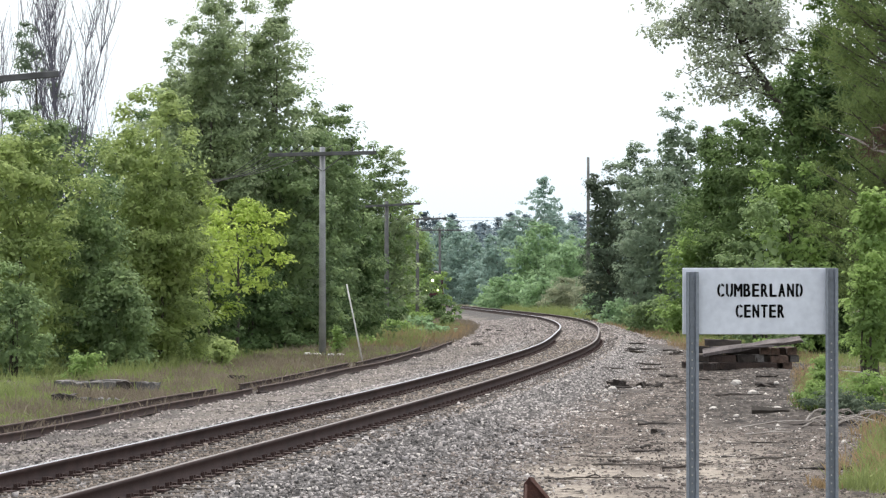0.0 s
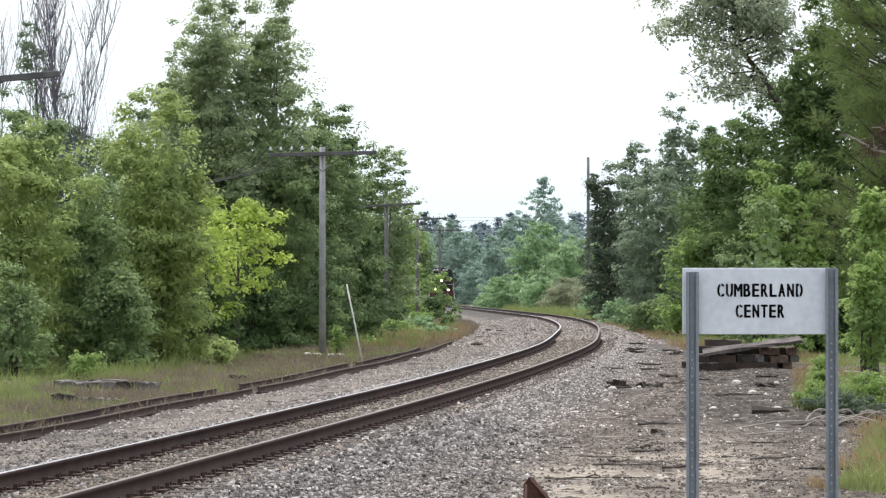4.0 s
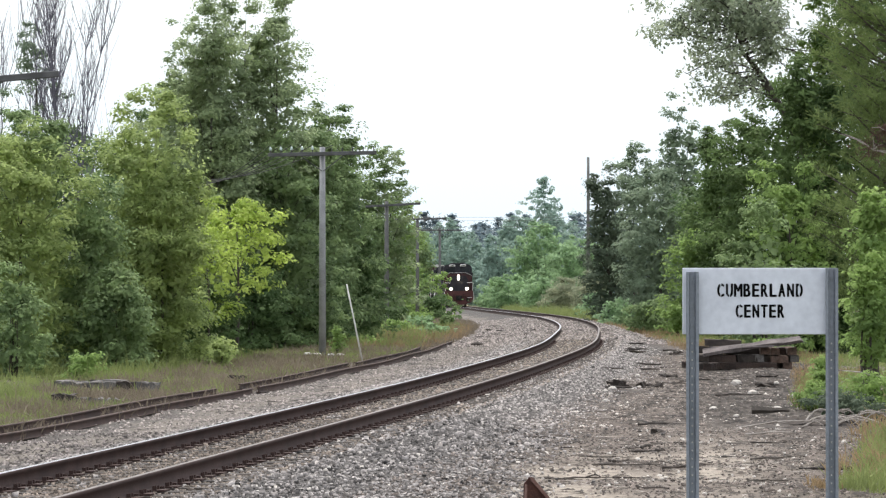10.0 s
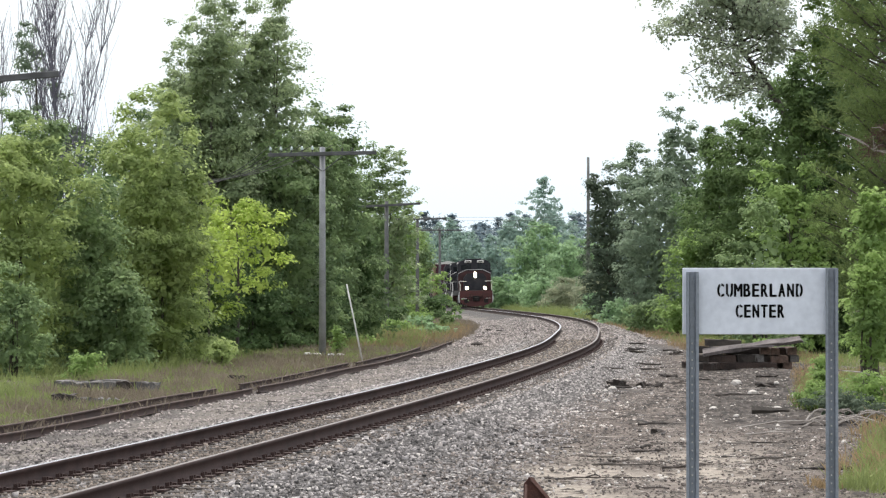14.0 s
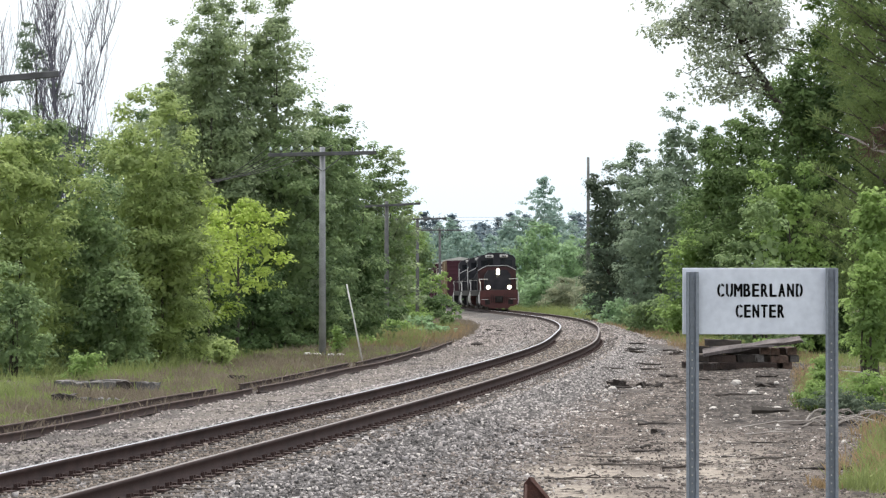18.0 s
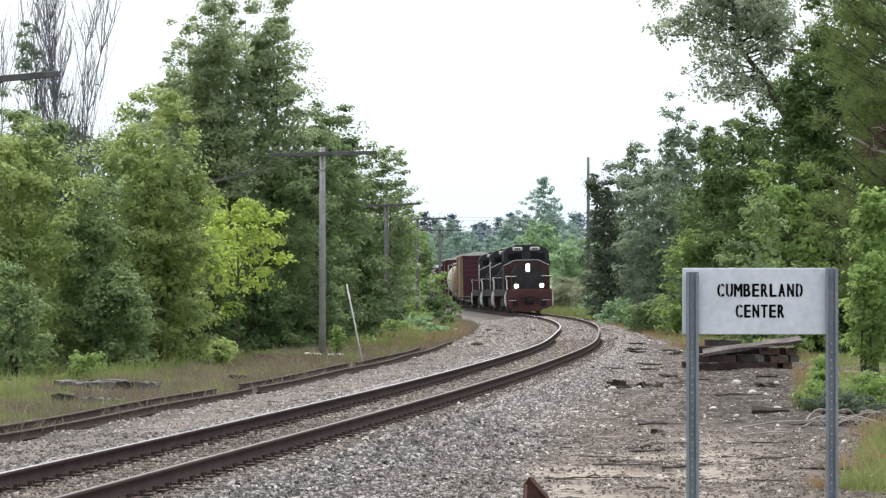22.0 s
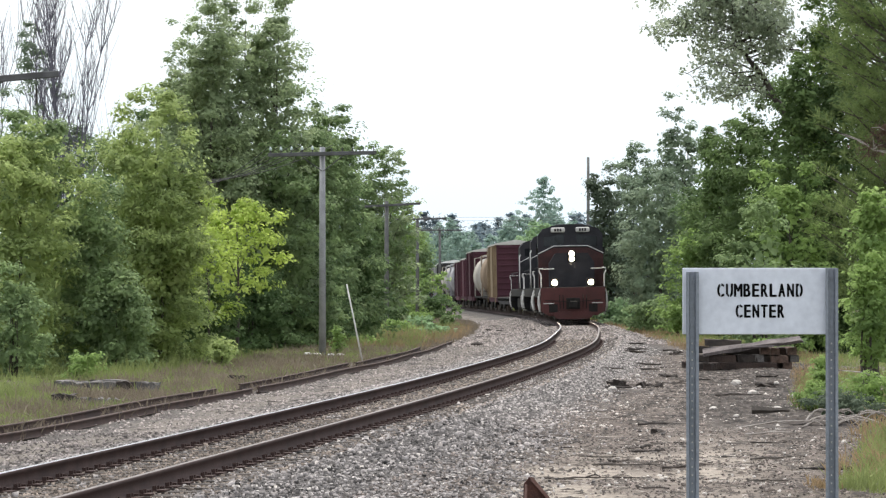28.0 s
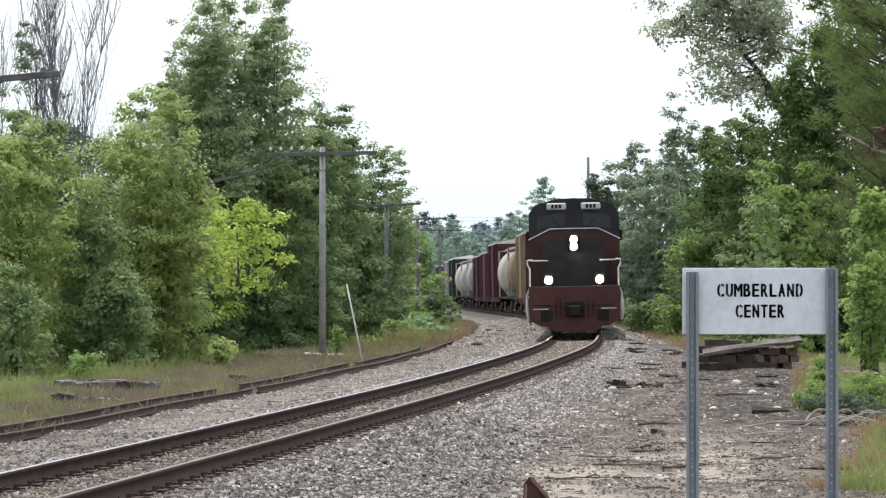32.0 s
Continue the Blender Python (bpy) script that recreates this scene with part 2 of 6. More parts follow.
def tube(bm, pts, radii, sides=6):
    pts = [Vector(p) for p in pts]
    if not hasattr(radii, "__len__"):
        radii = [radii] * len(pts)
    rings = []
    for i, p in enumerate(pts):
        d = (pts[min(i + 1, len(pts) - 1)] - pts[max(i - 1, 0)]).normalized()
        u = d.orthogonal().normalized() if abs(d.z) > 0.9 else d.cross(Vector((0, 0, 1))).normalized()
        w = d.cross(u)
        rings.append([bm.verts.new(p + (u * math.cos(a) + w * math.sin(a)) * radii[i]) for a in (2 * math.pi * k / sides for k in range(sides))])
    for a, b in zip(rings, rings[1:]):
        for k in range(sides):
            f = bm.faces.new((a[k], a[(k + 1) % sides], b[(k + 1) % sides], b[k]))
            f.smooth = sides > 5
    bm.faces.new(rings[0][::-1])
    bm.faces.new(rings[-1])
    return bm


def prism(bm, outline, y0, y1):
    """An (x, z) outline drawn out along y."""
    a = [bm.verts.new((x, y0, z)) for x, z in outline]
    b = [bm.verts.new((x, y1, z)) for x, z in outline]
    n = len(outline)
    bm.faces.new(a)
    bm.faces.new(b[::-1])
    for i in range(n):
        bm.faces.new((a[i], b[i], b[(i + 1) % n], a[(i + 1) % n]))
    bmesh.ops.recalc_face_normals(bm, faces=bm.faces[:])
    return bm


def array_mesh(name, verts, corners, mat):
    """A mesh from arrays: verts (n, 3) and faces (m, 3 or 4)."""
    me = bpy.data.meshes.new(name)
    verts, corners = np.asarray(verts, dtype=np.float32), np.asarray(corners, dtype=np.int32)
    k = corners.shape[1]
    me.vertices.add(len(verts))
    me.vertices.foreach_set("co", verts.ravel())
    me.loops.add(corners.size)
    me.loops.foreach_set("vertex_index", corners.ravel())
    me.polygons.add(len(corners))
    me.polygons.foreach_set("loop_start", np.arange(0, corners.size, k, dtype=np.int32))
    me.update(calc_edges=True)
    me.materials.append(mat)
    return me


# ---- the line's course: its centre x and rail level z at a distance y ----
KNOT_Y = np.array([0.0, 29.1, 53.0, 72.9, 86.1, 100.0, 119.2, 139.1, 163.0, 188.2, 217.3, 246.4, 295.5, 359.1, 450.5])
KNOT_X = np.array([-7.7, -3.45, -0.05, 2.3, 3.55, 4.43, 5.42, 6.03, 6.28, 5.97, 5.12, 4.18, 2.46, 0.41, -2.4])


def spline(kx, ky):
    n = len(kx)
    h = np.diff(kx)
    a, r = np.zeros((n, n)), np.zeros(n)
    a[0, 0] = a[-1, -1] = 1
    for i in range(1, n - 1):
        a[i, i - 1], a[i, i], a[i, i + 1] = h[i - 1], 2 * (h[i - 1] + h[i]), h[i]
        r[i] = 6 * ((ky[i + 1] - ky[i]) / h[i] - (ky[i] - ky[i - 1]) / h[i - 1])
    m = np.linalg.solve(a, r)

    def at(x):
        x = np.asarray(x, dtype=float)
        i = np.clip(np.searchsorted(kx, x) - 1, 0, n - 2)
        xc = np.clip(x, kx[0], kx[-1])
        t0, t1 = kx[i + 1] - xc, xc - kx[i]
        y = (m[i] * t0**3 + m[i + 1] * t1**3) / (6 * h[i]) + (ky[i] / h[i] - m[i] * h[i] / 6) * t0 + (ky[i + 1] / h[i] - m[i + 1] * h[i] / 6) * t1
        s0 = (ky[1] - ky[0]) / h[0] - h[0] * m[1] / 6
        s1 = (ky[-1] - ky[-2]) / h[-1] + h[-1] * m[-2] / 6
        return y + np.where(x < kx[0], (x - kx[0]) * s0, 0) + np.where(x > kx[-1], (x - kx[-1]) * s1, 0)

    return at


centre_x = spline(KNOT_Y, KNOT_X)


def rail_z(y):
    """Level near the camera, then falling away at about 0.57 percent."""
    y = np.asarray(y, dtype=float)
    k = 16.0
    return -0.00574 * k * np.logaddexp(0, (y - 100.7) / k)


ALONG_Y = np.arange(-60.0, 900.0, 0.5)
ALONG_X = centre_x(ALONG_Y)
ALONG_Z = rail_z(ALONG_Y)
ALONG_L = np.concatenate([[0], np.cumsum(np.hypot(np.diff(ALONG_X), np.diff(ALONG_Y)))])


def on_line(length):
    return np.array([np.interp(length, ALONG_L, c) for c in (ALONG_X, ALONG_Y, ALONG_Z)])


def length_at(y):
    return float(np.interp(y, ALONG_Y, ALONG_L))


CANT = 0.02


def ground_z(x, y):
    x, y = np.asarray(x, dtype=float), np.asarray(y, dtype=float)
    u = x - centre_x(np.clip(y, -60, 900))
    bed = np.interp(np.abs(u), [0, 1.5, 2.6, 4.0, 9.0, 40.0], [-0.185, -0.2, -0.38, -0.42, -0.42, -0.3])
    rough = 0.03 * np.sin(1.3 * x + 0.7 * y) * np.sin(0.9 * y - 0.5 * x) + 0.02 * np.sin(3.1 * x) * np.sin(2.3 * y + 1)
    return rail_z(np.clip(y, 0, 800)) + bed + CANT * np.clip(u, -1.6, 1.6) + rough * np.clip((np.abs(u) - 2.0) / 1.5, 0, 1)


def gz(x, y):
    return float(ground_z(x, y))


def wobble(x, y):
    return np.sin(1.7 * x + 0.8 * y) * np.sin(0.9 * y - 1.1 * x) + 0.5 * np.sin(3.9 * x - 1.3 * y) * np.sin(2.3 * y + 2.1 * x)


def sand_zone(x, y, u):
    """Bare pale sand on the trampled strip beside the ballast."""
    w = wobble(x, y)
    return np.clip(1.4 * np.exp(-(((y - 34.5) / 6.5) ** 2)) * np.exp(-(((u - 5.1 + 0.3 * w) / 1.35) ** 4)) * np.clip(0.55 + 0.55 * w, 0, 1), 0, 1)


def soil_zone(x, y, u):
    """Dark rotten soil round the tie pile."""
    w = wobble(0.6 * x, 0.5 * y)
    return np.clip((u - 4.1 + 0.35 * w) / 1.1, 0, 1) * np.clip((y - 41 + 2.5 * w) / 6, 0, 1) * np.clip((80 - y) / 8, 0, 1)


# ---- ground: one sheet to the horizon ----
def build_ground():
    ys = np.concatenate([np.linspace(-1500, -60, 8), np.linspace(-55, 12, 18), np.arange(12.5, 120, 0.5), np.arange(121, 260, 2.0), np.arange(265, 820, 8.0), np.linspace(850, 4500, 12)])
    us = np.concatenate([-np.geomspace(1800, 17, 10), np.arange(-16, -6, 0.8), np.arange(-6, 6.01, 0.3), np.arange(6.5, 16, 0.8), np.geomspace(17, 1800, 10)])
    yy, uu = np.meshgrid(ys, us, indexing="ij")
    xx = centre_x(np.clip(yy, -60, 900)) + uu
    zz = ground_z(xx, yy)
    v = np.stack([xx, yy, zz], -1).reshape(-1, 3)
    r, c = len(ys), len(us)
    i = (np.arange(r - 1)[:, None] * c + np.arange(c - 1)[None, :]).ravel()
    f = np.stack([i, i + 1, i + c + 1, i + c], -1)
    me = array_mesh("ground", v, f, GROUND)
    rng = np.random.default_rng(5)
    w = 0.9 * np.sin(0.35 * yy + 1) + 0.5 * np.sin(1.1 * yy) + rng.normal(0, 0.6, yy.shape)
    turf = np.clip((-uu - 5.3 + 0.35 * w - np.clip((yy - 80) * 0.022, -0.6, 0)) / 0.9, 0, 1) + np.clip((uu - verge(yy) + 0.3 * w) / 0.8, 0, 1)
    turf = np.clip(turf, 0, 1)
    gravel = np.clip((4.4 - np.abs(uu + 1.0) + 0.3 * w) / 1.0, 0, 1)
    sand = sand_zone(xx, yy, uu) + 0.45 * np.exp(-(((uu + 3.4 + 0.3 * w) / 0.7) ** 2)) * (yy > 34)
    gravel = gravel * np.where(np.abs(uu) < 1.2, 0.25, 1.0)
    soil = np.clip(soil_zone(xx, yy, uu) + 0.6 * (np.abs(uu) < 1.1), 0, 1)
    col = np.stack([gravel, turf, np.clip(sand, 0, 1), soil], -1).reshape(-1, 4).astype(np.float32)
    a = me.color_attributes.new("zone", "FLOAT_COLOR", "POINT")
    a.data.foreach_set("color", col.ravel())
    me.polygons.foreach_set("use_smooth", np.ones(len(f), dtype=bool))
    return tagged(new("ground", me), "gravel and dirt ground with weedy grass verges", "ground", kind="structure")


def verge(y):
    """Distance from the line at which growth begins on the sign's side."""
    return np.interp(y, [13, 26, 36, 48, 66, 76, 93, 132, 212], [4.8, 6.75, 7.5, 7.8, 7.2, 6.6, 3.6, 2.2, 2.2])


build_ground()


# ---- loose stones ----
def stones(name, count, y0, y1, u0, u1, size, mat, seed, label, lift=0.0, nearer=1.6, share=None):
    rng = np.random.default_rng(seed)
    y = y0 + (y1 - y0) * rng.random(count) ** nearer
    u = rng.uniform(u0, u1, count)
    x = centre_x(y) + u
    s = size * rng.lognormal(0, 0.28, count)
    keep = np.abs(np.abs(u) - 0.755) > 0.06
    if share is not None:
        keep &= rng.random(count) < share(x, y, u)
    x, y, s, u = x[keep], y[keep], s[keep], u[keep]
    z = ground_z(x, y) + s * 0.2 + lift
    near = y < 44

    def heap(shape, faces, pick):
        """Angular stones on one plan of corners, each turned and cut differently."""
        m = int(pick.sum())
        v = shape[None] * np.array([1.45, 0.72, 0.85]) * rng.uniform(0.6, 1.25, (m, len(shape), 1)) + rng.normal(0, 0.17, (m, len(shape), 3))
        a = rng.uniform(0, 2 * np.pi, m)
        ca, sa = np.cos(a)[:, None], np.sin(a)[:, None]
        v = np.stack([v[..., 0] * ca - v[..., 1] * sa, v[..., 0] * sa + v[..., 1] * ca, v[..., 2]], -1)
        v = v * (s[pick] * 0.5)[:, None, None] + np.stack([x[pick], y[pick], z[pick]], -1)[:, None, :]
        return v.reshape(-1, 3), (faces[None] + len(shape) * np.arange(m)[:, None, None]).reshape(-1, 3)

    block = np.array([[1, 0, -0.3], [-0.5, 0.87, -0.3], [-0.5, -0.87, -0.3], [0.4, 0.55, 0.75], [-0.72, 0, 0.8], [0.4, -0.55, 0.75]])
    sides = np.array([[0, 1, 3], [1, 4, 3], [1, 2, 4], [2, 5, 4], [2, 0, 5], [0, 3, 5], [3, 4, 5]])
    chip = np.array([[1, 0, 0], [0, 1, 0], [-1, 0, 0], [0, -1, 0], [0, 0, 1.0]])
    v0, f0 = heap(block, sides, near)
    v1, f1 = heap(chip, np.array([[0, 1, 4], [1, 2, 4], [2, 3, 4], [3, 0, 4]]), ~near)
    v, f = np.concatenate([v0, v1]), np.concatenate([f0, f1 + len(v0)])
    return tagged(new(name, array_mesh(name, v.reshape(-1, 3), f, mat)), label, "gravel", kind="stuff")


def on_dirt(x, y, u):
    """Gravel lies thin on sand and on the dark soil by the tie pile."""
    sand, soil = sand_zone(x, y, u), soil_zone(x, y, u)
    return np.clip(1.0 - 0.85 * sand - 0.7 * soil, 0.14, 1)


def on_bed(x, y, u):
    """The ballast's outer edge draws in towards the bend."""
    edge = np.interp(y, [30, 39, 58, 93], [4.3, 3.8, 3.1, 2.8]) + 0.35 * wobble(0.7 * x, 0.4 * y)
    return np.clip((edge - u) / 0.9, 0.04, 1) * np.clip((np.abs(u + 0.12) - 0.95 + 0.25 * wobble(x, 0.8 * y)) / 0.5, 0.1, 1.0) * on_dirt(x, y, u)


stones("ballast", 112000, 22.0, 118.0, -2.6, 4.6, 0.038, STONE, 11, "grey and pinkish crushed stone ballast under the track", share=on_bed)
stones("bed_stone", 42000, 22.0, 118.0, -1.5, 1.5, 0.032, STONE_BED, 16, "dirty brown crushed stone between the rails")
stones("gravel", 46000, 22.0, 84.0, 2.4, 8.0, 0.028, STONE_BROWN, 12, "fine grey gravel strewn over trampled dirt", share=on_dirt)
stones("pale_chip", 1500, 25.0, 92.0, 0.9, 6.8, 0.036, STONE_PALE, 17, "pale stone chips scattered over the gravel")
stones("siding_gravel", 24000, 26.0, 150.0, -5.0, -2.4, 0.036, STONE_PINK, 13, "pinkish gravel beside old siding rails", nearer=1.3)
stones("far_ballast", 16000, 100.0, 190.0, -4.6, 3.4, 0.065, STONE_PINK, 15, "grey crushed stone on the inside of the curve", nearer=1.2)


# ---- track ----
GAUGE = 0.7525
RAIL_SHAPE = [(-0.07, -0.172), (0.07, -0.172), (0.07, -0.16), (0.012, -0.142), (0.009, -0.05), (0.036, -0.036), (0.036, -0.006), (0.03, -0.002), (-0.03, -0.002), (-0.036, -0.006), (-0.036, -0.036), (-0.009, -0.05), (-0.012, -0.142), (-0.07, -0.16)]


def sweep(outline, lengths, offset, closed=True, drop=0.0, cant=0.0):
    """An outline carried along the line at an offset from its centre."""
    out = []
    for ln in lengths:
        p = on_line(ln)
        q = on_line(ln + 0.2) - on_line(ln - 0.2)
        t = np.array([q[0], q[1]]) / np.hypot(q[0], q[1])
        nx, ny = t[1], -t[0]
        out.append([(p[0] + nx * (offset + a), p[1] + ny * (offset + a), p[2] + b + drop + cant * (offset + a)) for a, b in outline])
    n = len(outline)
    v = np.array(out).reshape(-1, 3)
    k = n if closed else n - 1
    i = (np.arange(len(lengths) - 1)[:, None] * n + np.arange(k)[None]).ravel()
    j = (np.arange(len(lengths) - 1)[:, None] * n + (np.arange(k)[None] + 1) % n).ravel()
    quads = np.stack([i, j, j + n, i + n], -1)
    if n == 14:
        cap = np.array([[0, 1, 2, 13], [2, 3, 12, 13], [3, 4, 11, 12], [4, 5, 10, 11], [5, 6, 9, 10], [6, 7, 8, 9]])
        quads = np.concatenate([quads, cap, cap + n * (len(lengths) - 1)])
    return v, quads


def build_track():
    track = tagged(empty("railway_track"), "single railway track of brown rails on wooden ties in ballast", "track", kind="structure")
    spans = np.concatenate([np.arange(length_at(-55), length_at(145), 1.0), np.arange(length_at(145), length_at(820), 3.0)])
    for side in (-1, 1):
        v, f = sweep(RAIL_SHAPE, spans, side * GAUGE, cant=CANT)
        rail = new("rail", array_mesh("rail", v, f, RAIL_SIDE))
        rail.parent = track
        v, f = sweep([(-0.033, -0.008), (0.033, -0.008), (0.029, -0.002), (0.018, 0.0012), (0.0, 0.0025), (-0.018, 0.0012), (-0.029, -0.002)], spans, side * GAUGE, cant=CANT)
        head = new("rail_head", array_mesh("rail_head", v, f, RAIL_HEAD if side < 0 else RAIL_WORN))
        head.data.polygons.foreach_set("use_smooth", np.ones(len(f), dtype=bool))
        head.parent = rail
        head["label"] = "polished bright running surface" if side < 0 else "dull brown running surface"
    return track


TRACK = build_track()


# ---- plants ----
def leaf_quads(name, pos, nor, length, width, mat, rng, fold=0.25):
    """Leaves of four corners, folded along the midrib; length and width are numbers or arrays."""
    n = len(pos)
    nor = nor / np.linalg.norm(nor, axis=1, keepdims=True)
    t = np.cross(nor, rng.normal(size=(n, 3)))
    t /= np.linalg.norm(t, axis=1, keepdims=True) + 1e-9
    b = np.cross(nor, t)
    s = rng.lognormal(0, 0.25, n)
    ln, wd = (length * s / 2)[:, None], (width * s / 2)[:, None]
    up = nor * wd * fold
    v = np.stack([pos - t * ln, pos + b * wd + up - t * ln * 0.15, pos + t * ln, pos - b * wd + up - t * ln * 0.15], 1).reshape(-1, 3)
    return array_mesh(name, v, np.arange(4 * n).reshape(-1, 4), mat)


def profile(kind, h):
    """Half-width of a crown, of 1, at its relative height."""
    if kind == "spire":
        return np.clip(np.interp(h, [0, 0.3, 0.55, 0.8, 1.0], [0.9, 1.0, 0.72, 0.5, 0.16]), 0.1, 1)
    if kind == "column":
        return np.clip(np.sin(np.pi * np.clip(h * 0.86 + 0.12, 0, 1)) ** 0.5, 0.1, 1)
    if kind == "low":
        return np.clip(np.sqrt(np.clip(1 - (h * 0.97) ** 2, 0, 1)), 0.12, 1)
    return np.clip(np.interp(h, [0, 0.12, 0.4, 0.65, 0.85, 1.0], [0.8, 0.95, 1.0, 0.95, 0.78, 0.34]), 0.12, 1)


def lumps(d, rng, freq=2.2, n=7):
    """A smooth random value over directions or places."""
    k = rng.normal(size=(n, 3)) * freq
    ph = rng.uniform(0, 6.283, n)
    return np.sin(d @ k.T + ph).sum(1) / math.sqrt(n * 0.5)


SWAYING = []


def plant(name, label, x, y, top, width, base, mat, seed, shape="oval", spray=0.0, dens=1.8, cover=0.85, size=0.0, aspect=0.62, core=0.3, flat=0.62, stems=1, lean=0.0, category="tree", trunk=0.0, bark=BARK, ragged=0.3, group=""):
    """A tree or bush: a tapered trunk, limbs, and a crown of leafy sprays, each a tilted dome that shades what is under it.
    top and base are the crown's levels; dens is how thickly the sprays overlap, cover how full of leaves each one is."""
    rng = np.random.default_rng(seed)
    g = gz(x, y)
    root = tagged(empty(name, x, y, g), label, category, group)
    top, base = (top - g) * 1.03, 0.08 if base is None else max(base - g, 0.08)
    span, half = top - base, width / 2
    size = size or float(np.interp(y, [45, 92, 150, 250, 400], [0.08, 0.105, 0.14, 0.2, 0.32]))
    spray = spray or float(np.interp(min(span, width), [0.5, 1.5, 3.0, 6.0], [0.14, 0.26, 0.4, 0.62]))
    count = max(14, int(dens * 0.8 * width * span / spray**2))

    # where the sprays stand: most on the outside of the crown, some within
    h = rng.beta(1.1, 0.95, count)
    ang = rng.uniform(0, 2 * np.pi, count)
    way = np.stack([np.cos(ang), np.sin(ang), 2.2 * (h - 0.5) * span / max(width, 0.1)], -1)
    uneven = np.clip(lumps(way, rng, 1.5) * 0.62 + lumps(way, rng, 3.6) * 0.38, -1.1, 0.8)
    rise = np.clip(lumps(way, rng, 1.9), -1.2, 0.7)
    depth = np.where(rng.random(count) < 0.74, 1 - 0.3 * rng.random(count) ** 1.4, rng.uniform(0.3, 0.72, count))
    rad = profile(shape, h) * half * (1 + ragged * uneven) * depth
    cl = np.stack([np.cos(ang) * rad + lean * h, np.sin(ang) * rad, base + span * h * (1 + 0.32 * ragged * rise * h)], -1)
    cl[:, 2] = np.maximum(cl[:, 2], 0.1 + 0.2 * rng.random(count))
    out = np.stack([np.cos(ang), np.sin(ang), 0.25 + 1.1 * (h - 0.35)], -1) + rng.normal(size=(count, 3)) * 0.3
    out /= np.linalg.norm(out, axis=1, keepdims=True)
    rs = spray * rng.lognormal(0, 0.3, count) * np.interp(h, [0, 0.7, 1], [1.0, 1.0, 0.72])

    # leaves on each spray's upper side, thinning towards its tip
    each = max(8, int(cover * math.pi * spray**2 / (0.66 * size**2 * aspect)))
    k = np.repeat(np.arange(count), each)
    n = len(k)
    d = rng.normal(size=(n, 3)) + out[k] * 0.55
    d[:, 2] = np.where(rng.random(n) < 0.82, np.abs(d[:, 2]), d[:, 2])
    d /= np.linalg.norm(d, axis=1, keepdims=True)
    r = rs[k][:, None]
    pos = cl[k] + d * r * rng.uniform(0.55, 1.12, (n, 1)) * np.array([1, 1, flat]) + out[k] * r * (rng.random((n, 1)) ** 2 - 0.25)
    nor = d + np.array([0, 0, 0.55]) + rng.normal(size=(n, 3)) * 0.34
    ln = np.full(n, size * 1.15)
    inner = int(n * core * 0.3)
    if inner:
        hi = rng.beta(1.2, 1.3, inner) * 0.88
        a = rng.uniform(0, 2 * np.pi, inner)
        ri = profile(shape, hi) * half * 0.66 * np.sqrt(rng.random(inner))
        pos = np.concatenate([pos, np.stack([np.cos(a) * ri + lean * hi, np.sin(a) * ri, base + span * hi], -1)])
        nor = np.concatenate([nor, rng.normal(size=(inner, 3))])
        ln = np.concatenate([ln, np.full(inner, size * 2.5)])
    pos[:, 2] = np.maximum(pos[:, 2], 0.03)
    crown = new("crown", leaf_quads("crown", pos, nor, ln, ln * aspect, mat, rng))
    crown.parent = root
    if y < 150 and top > 4:
        SWAYING.append((crown, 0.3))

    thick = trunk or max(0.025, 0.014 * top)
    arms = int(np.clip(count // 18, 4, 16))
    ends = cl[rng.choice(count, arms, replace=False)]
    for s in range(stems):
        off = Vector((rng.normal() * 0.12 * (stems > 1) * half, rng.normal() * 0.12 * (stems > 1) * half, 0))
        hi = base + span * 0.72
        bend = rng.normal(size=2) * 0.03 * top
        spine = [off + Vector((bend[0] * math.sin(3 * q) + lean * q * q, bend[1] * math.sin(3 * q), hi * q - 0.1)) for q in np.linspace(0, 1, 7)]
        bm = bmesh.new()
        tube(bm, spine, [thick * (1 - 0.82 * q) for q in np.linspace(0, 1, 7)], 7)
        part("trunk" if stems == 1 else "stem", bm, bark, root)
        for c in range(s, arms, stems):
            e = Vector(ends[c])
            q = min(0.95, max(0.12, (e.z * 0.72) / max(hi, 0.1)))
            i = min(5, int(q * 6))
            a = spine[i].lerp(spine[i + 1], q * 6 - i)
            mid = a.lerp(e, 0.5) + Vector((0, 0, 0.08 * (e - a).length))
            w = thick * (1 - 0.82 * q) * 0.5
            bm = bmesh.new()
            tube(bm, [a, mid, e], [w, w * 0.6, w * 0.25], 5)
            part("limb", bm, bark, root)
    return root


# ---- woods beside the line, on the pole side ----
plant("young_tree", "leafy green young maple at the grass edge", -10.28, 73.0, 5.11, 2.96, None, LEAF_OLIVE, 101, ragged=0.34)
plant("young_tree", "mid-green maple sapling among taller growth", -8.97, 75.0, 4.13, 2.12, None, LEAF_MID, 102, ragged=0.3)
plant("young_tree", "light green young tree with upright sprays", -7.69, 79.0, 6.01, 2.98, None, LEAF_OLIVE, 103, ragged=0.34)
plant("young_tree", "low leafy sapling with bright upper leaves", -7.98, 73.0, 1.87, 1.93, None, LEAF_MID, 104, ragged=0.3, shape="low")
plant("willow", "wispy mid-green willow at the woods' edge", -7.36, 78.0, 4.08, 1.99, None, LEAF_OLIVE, 105, ragged=0.3, size=0.09, aspect=0.45)
plant("shrub", "pale grey-green shrub at the grass edge", -9.70, 68.0, 1.90, 1.41, None, LEAF_MID, 106, shape="low", stems=4, category="shrub", cover=0.7)
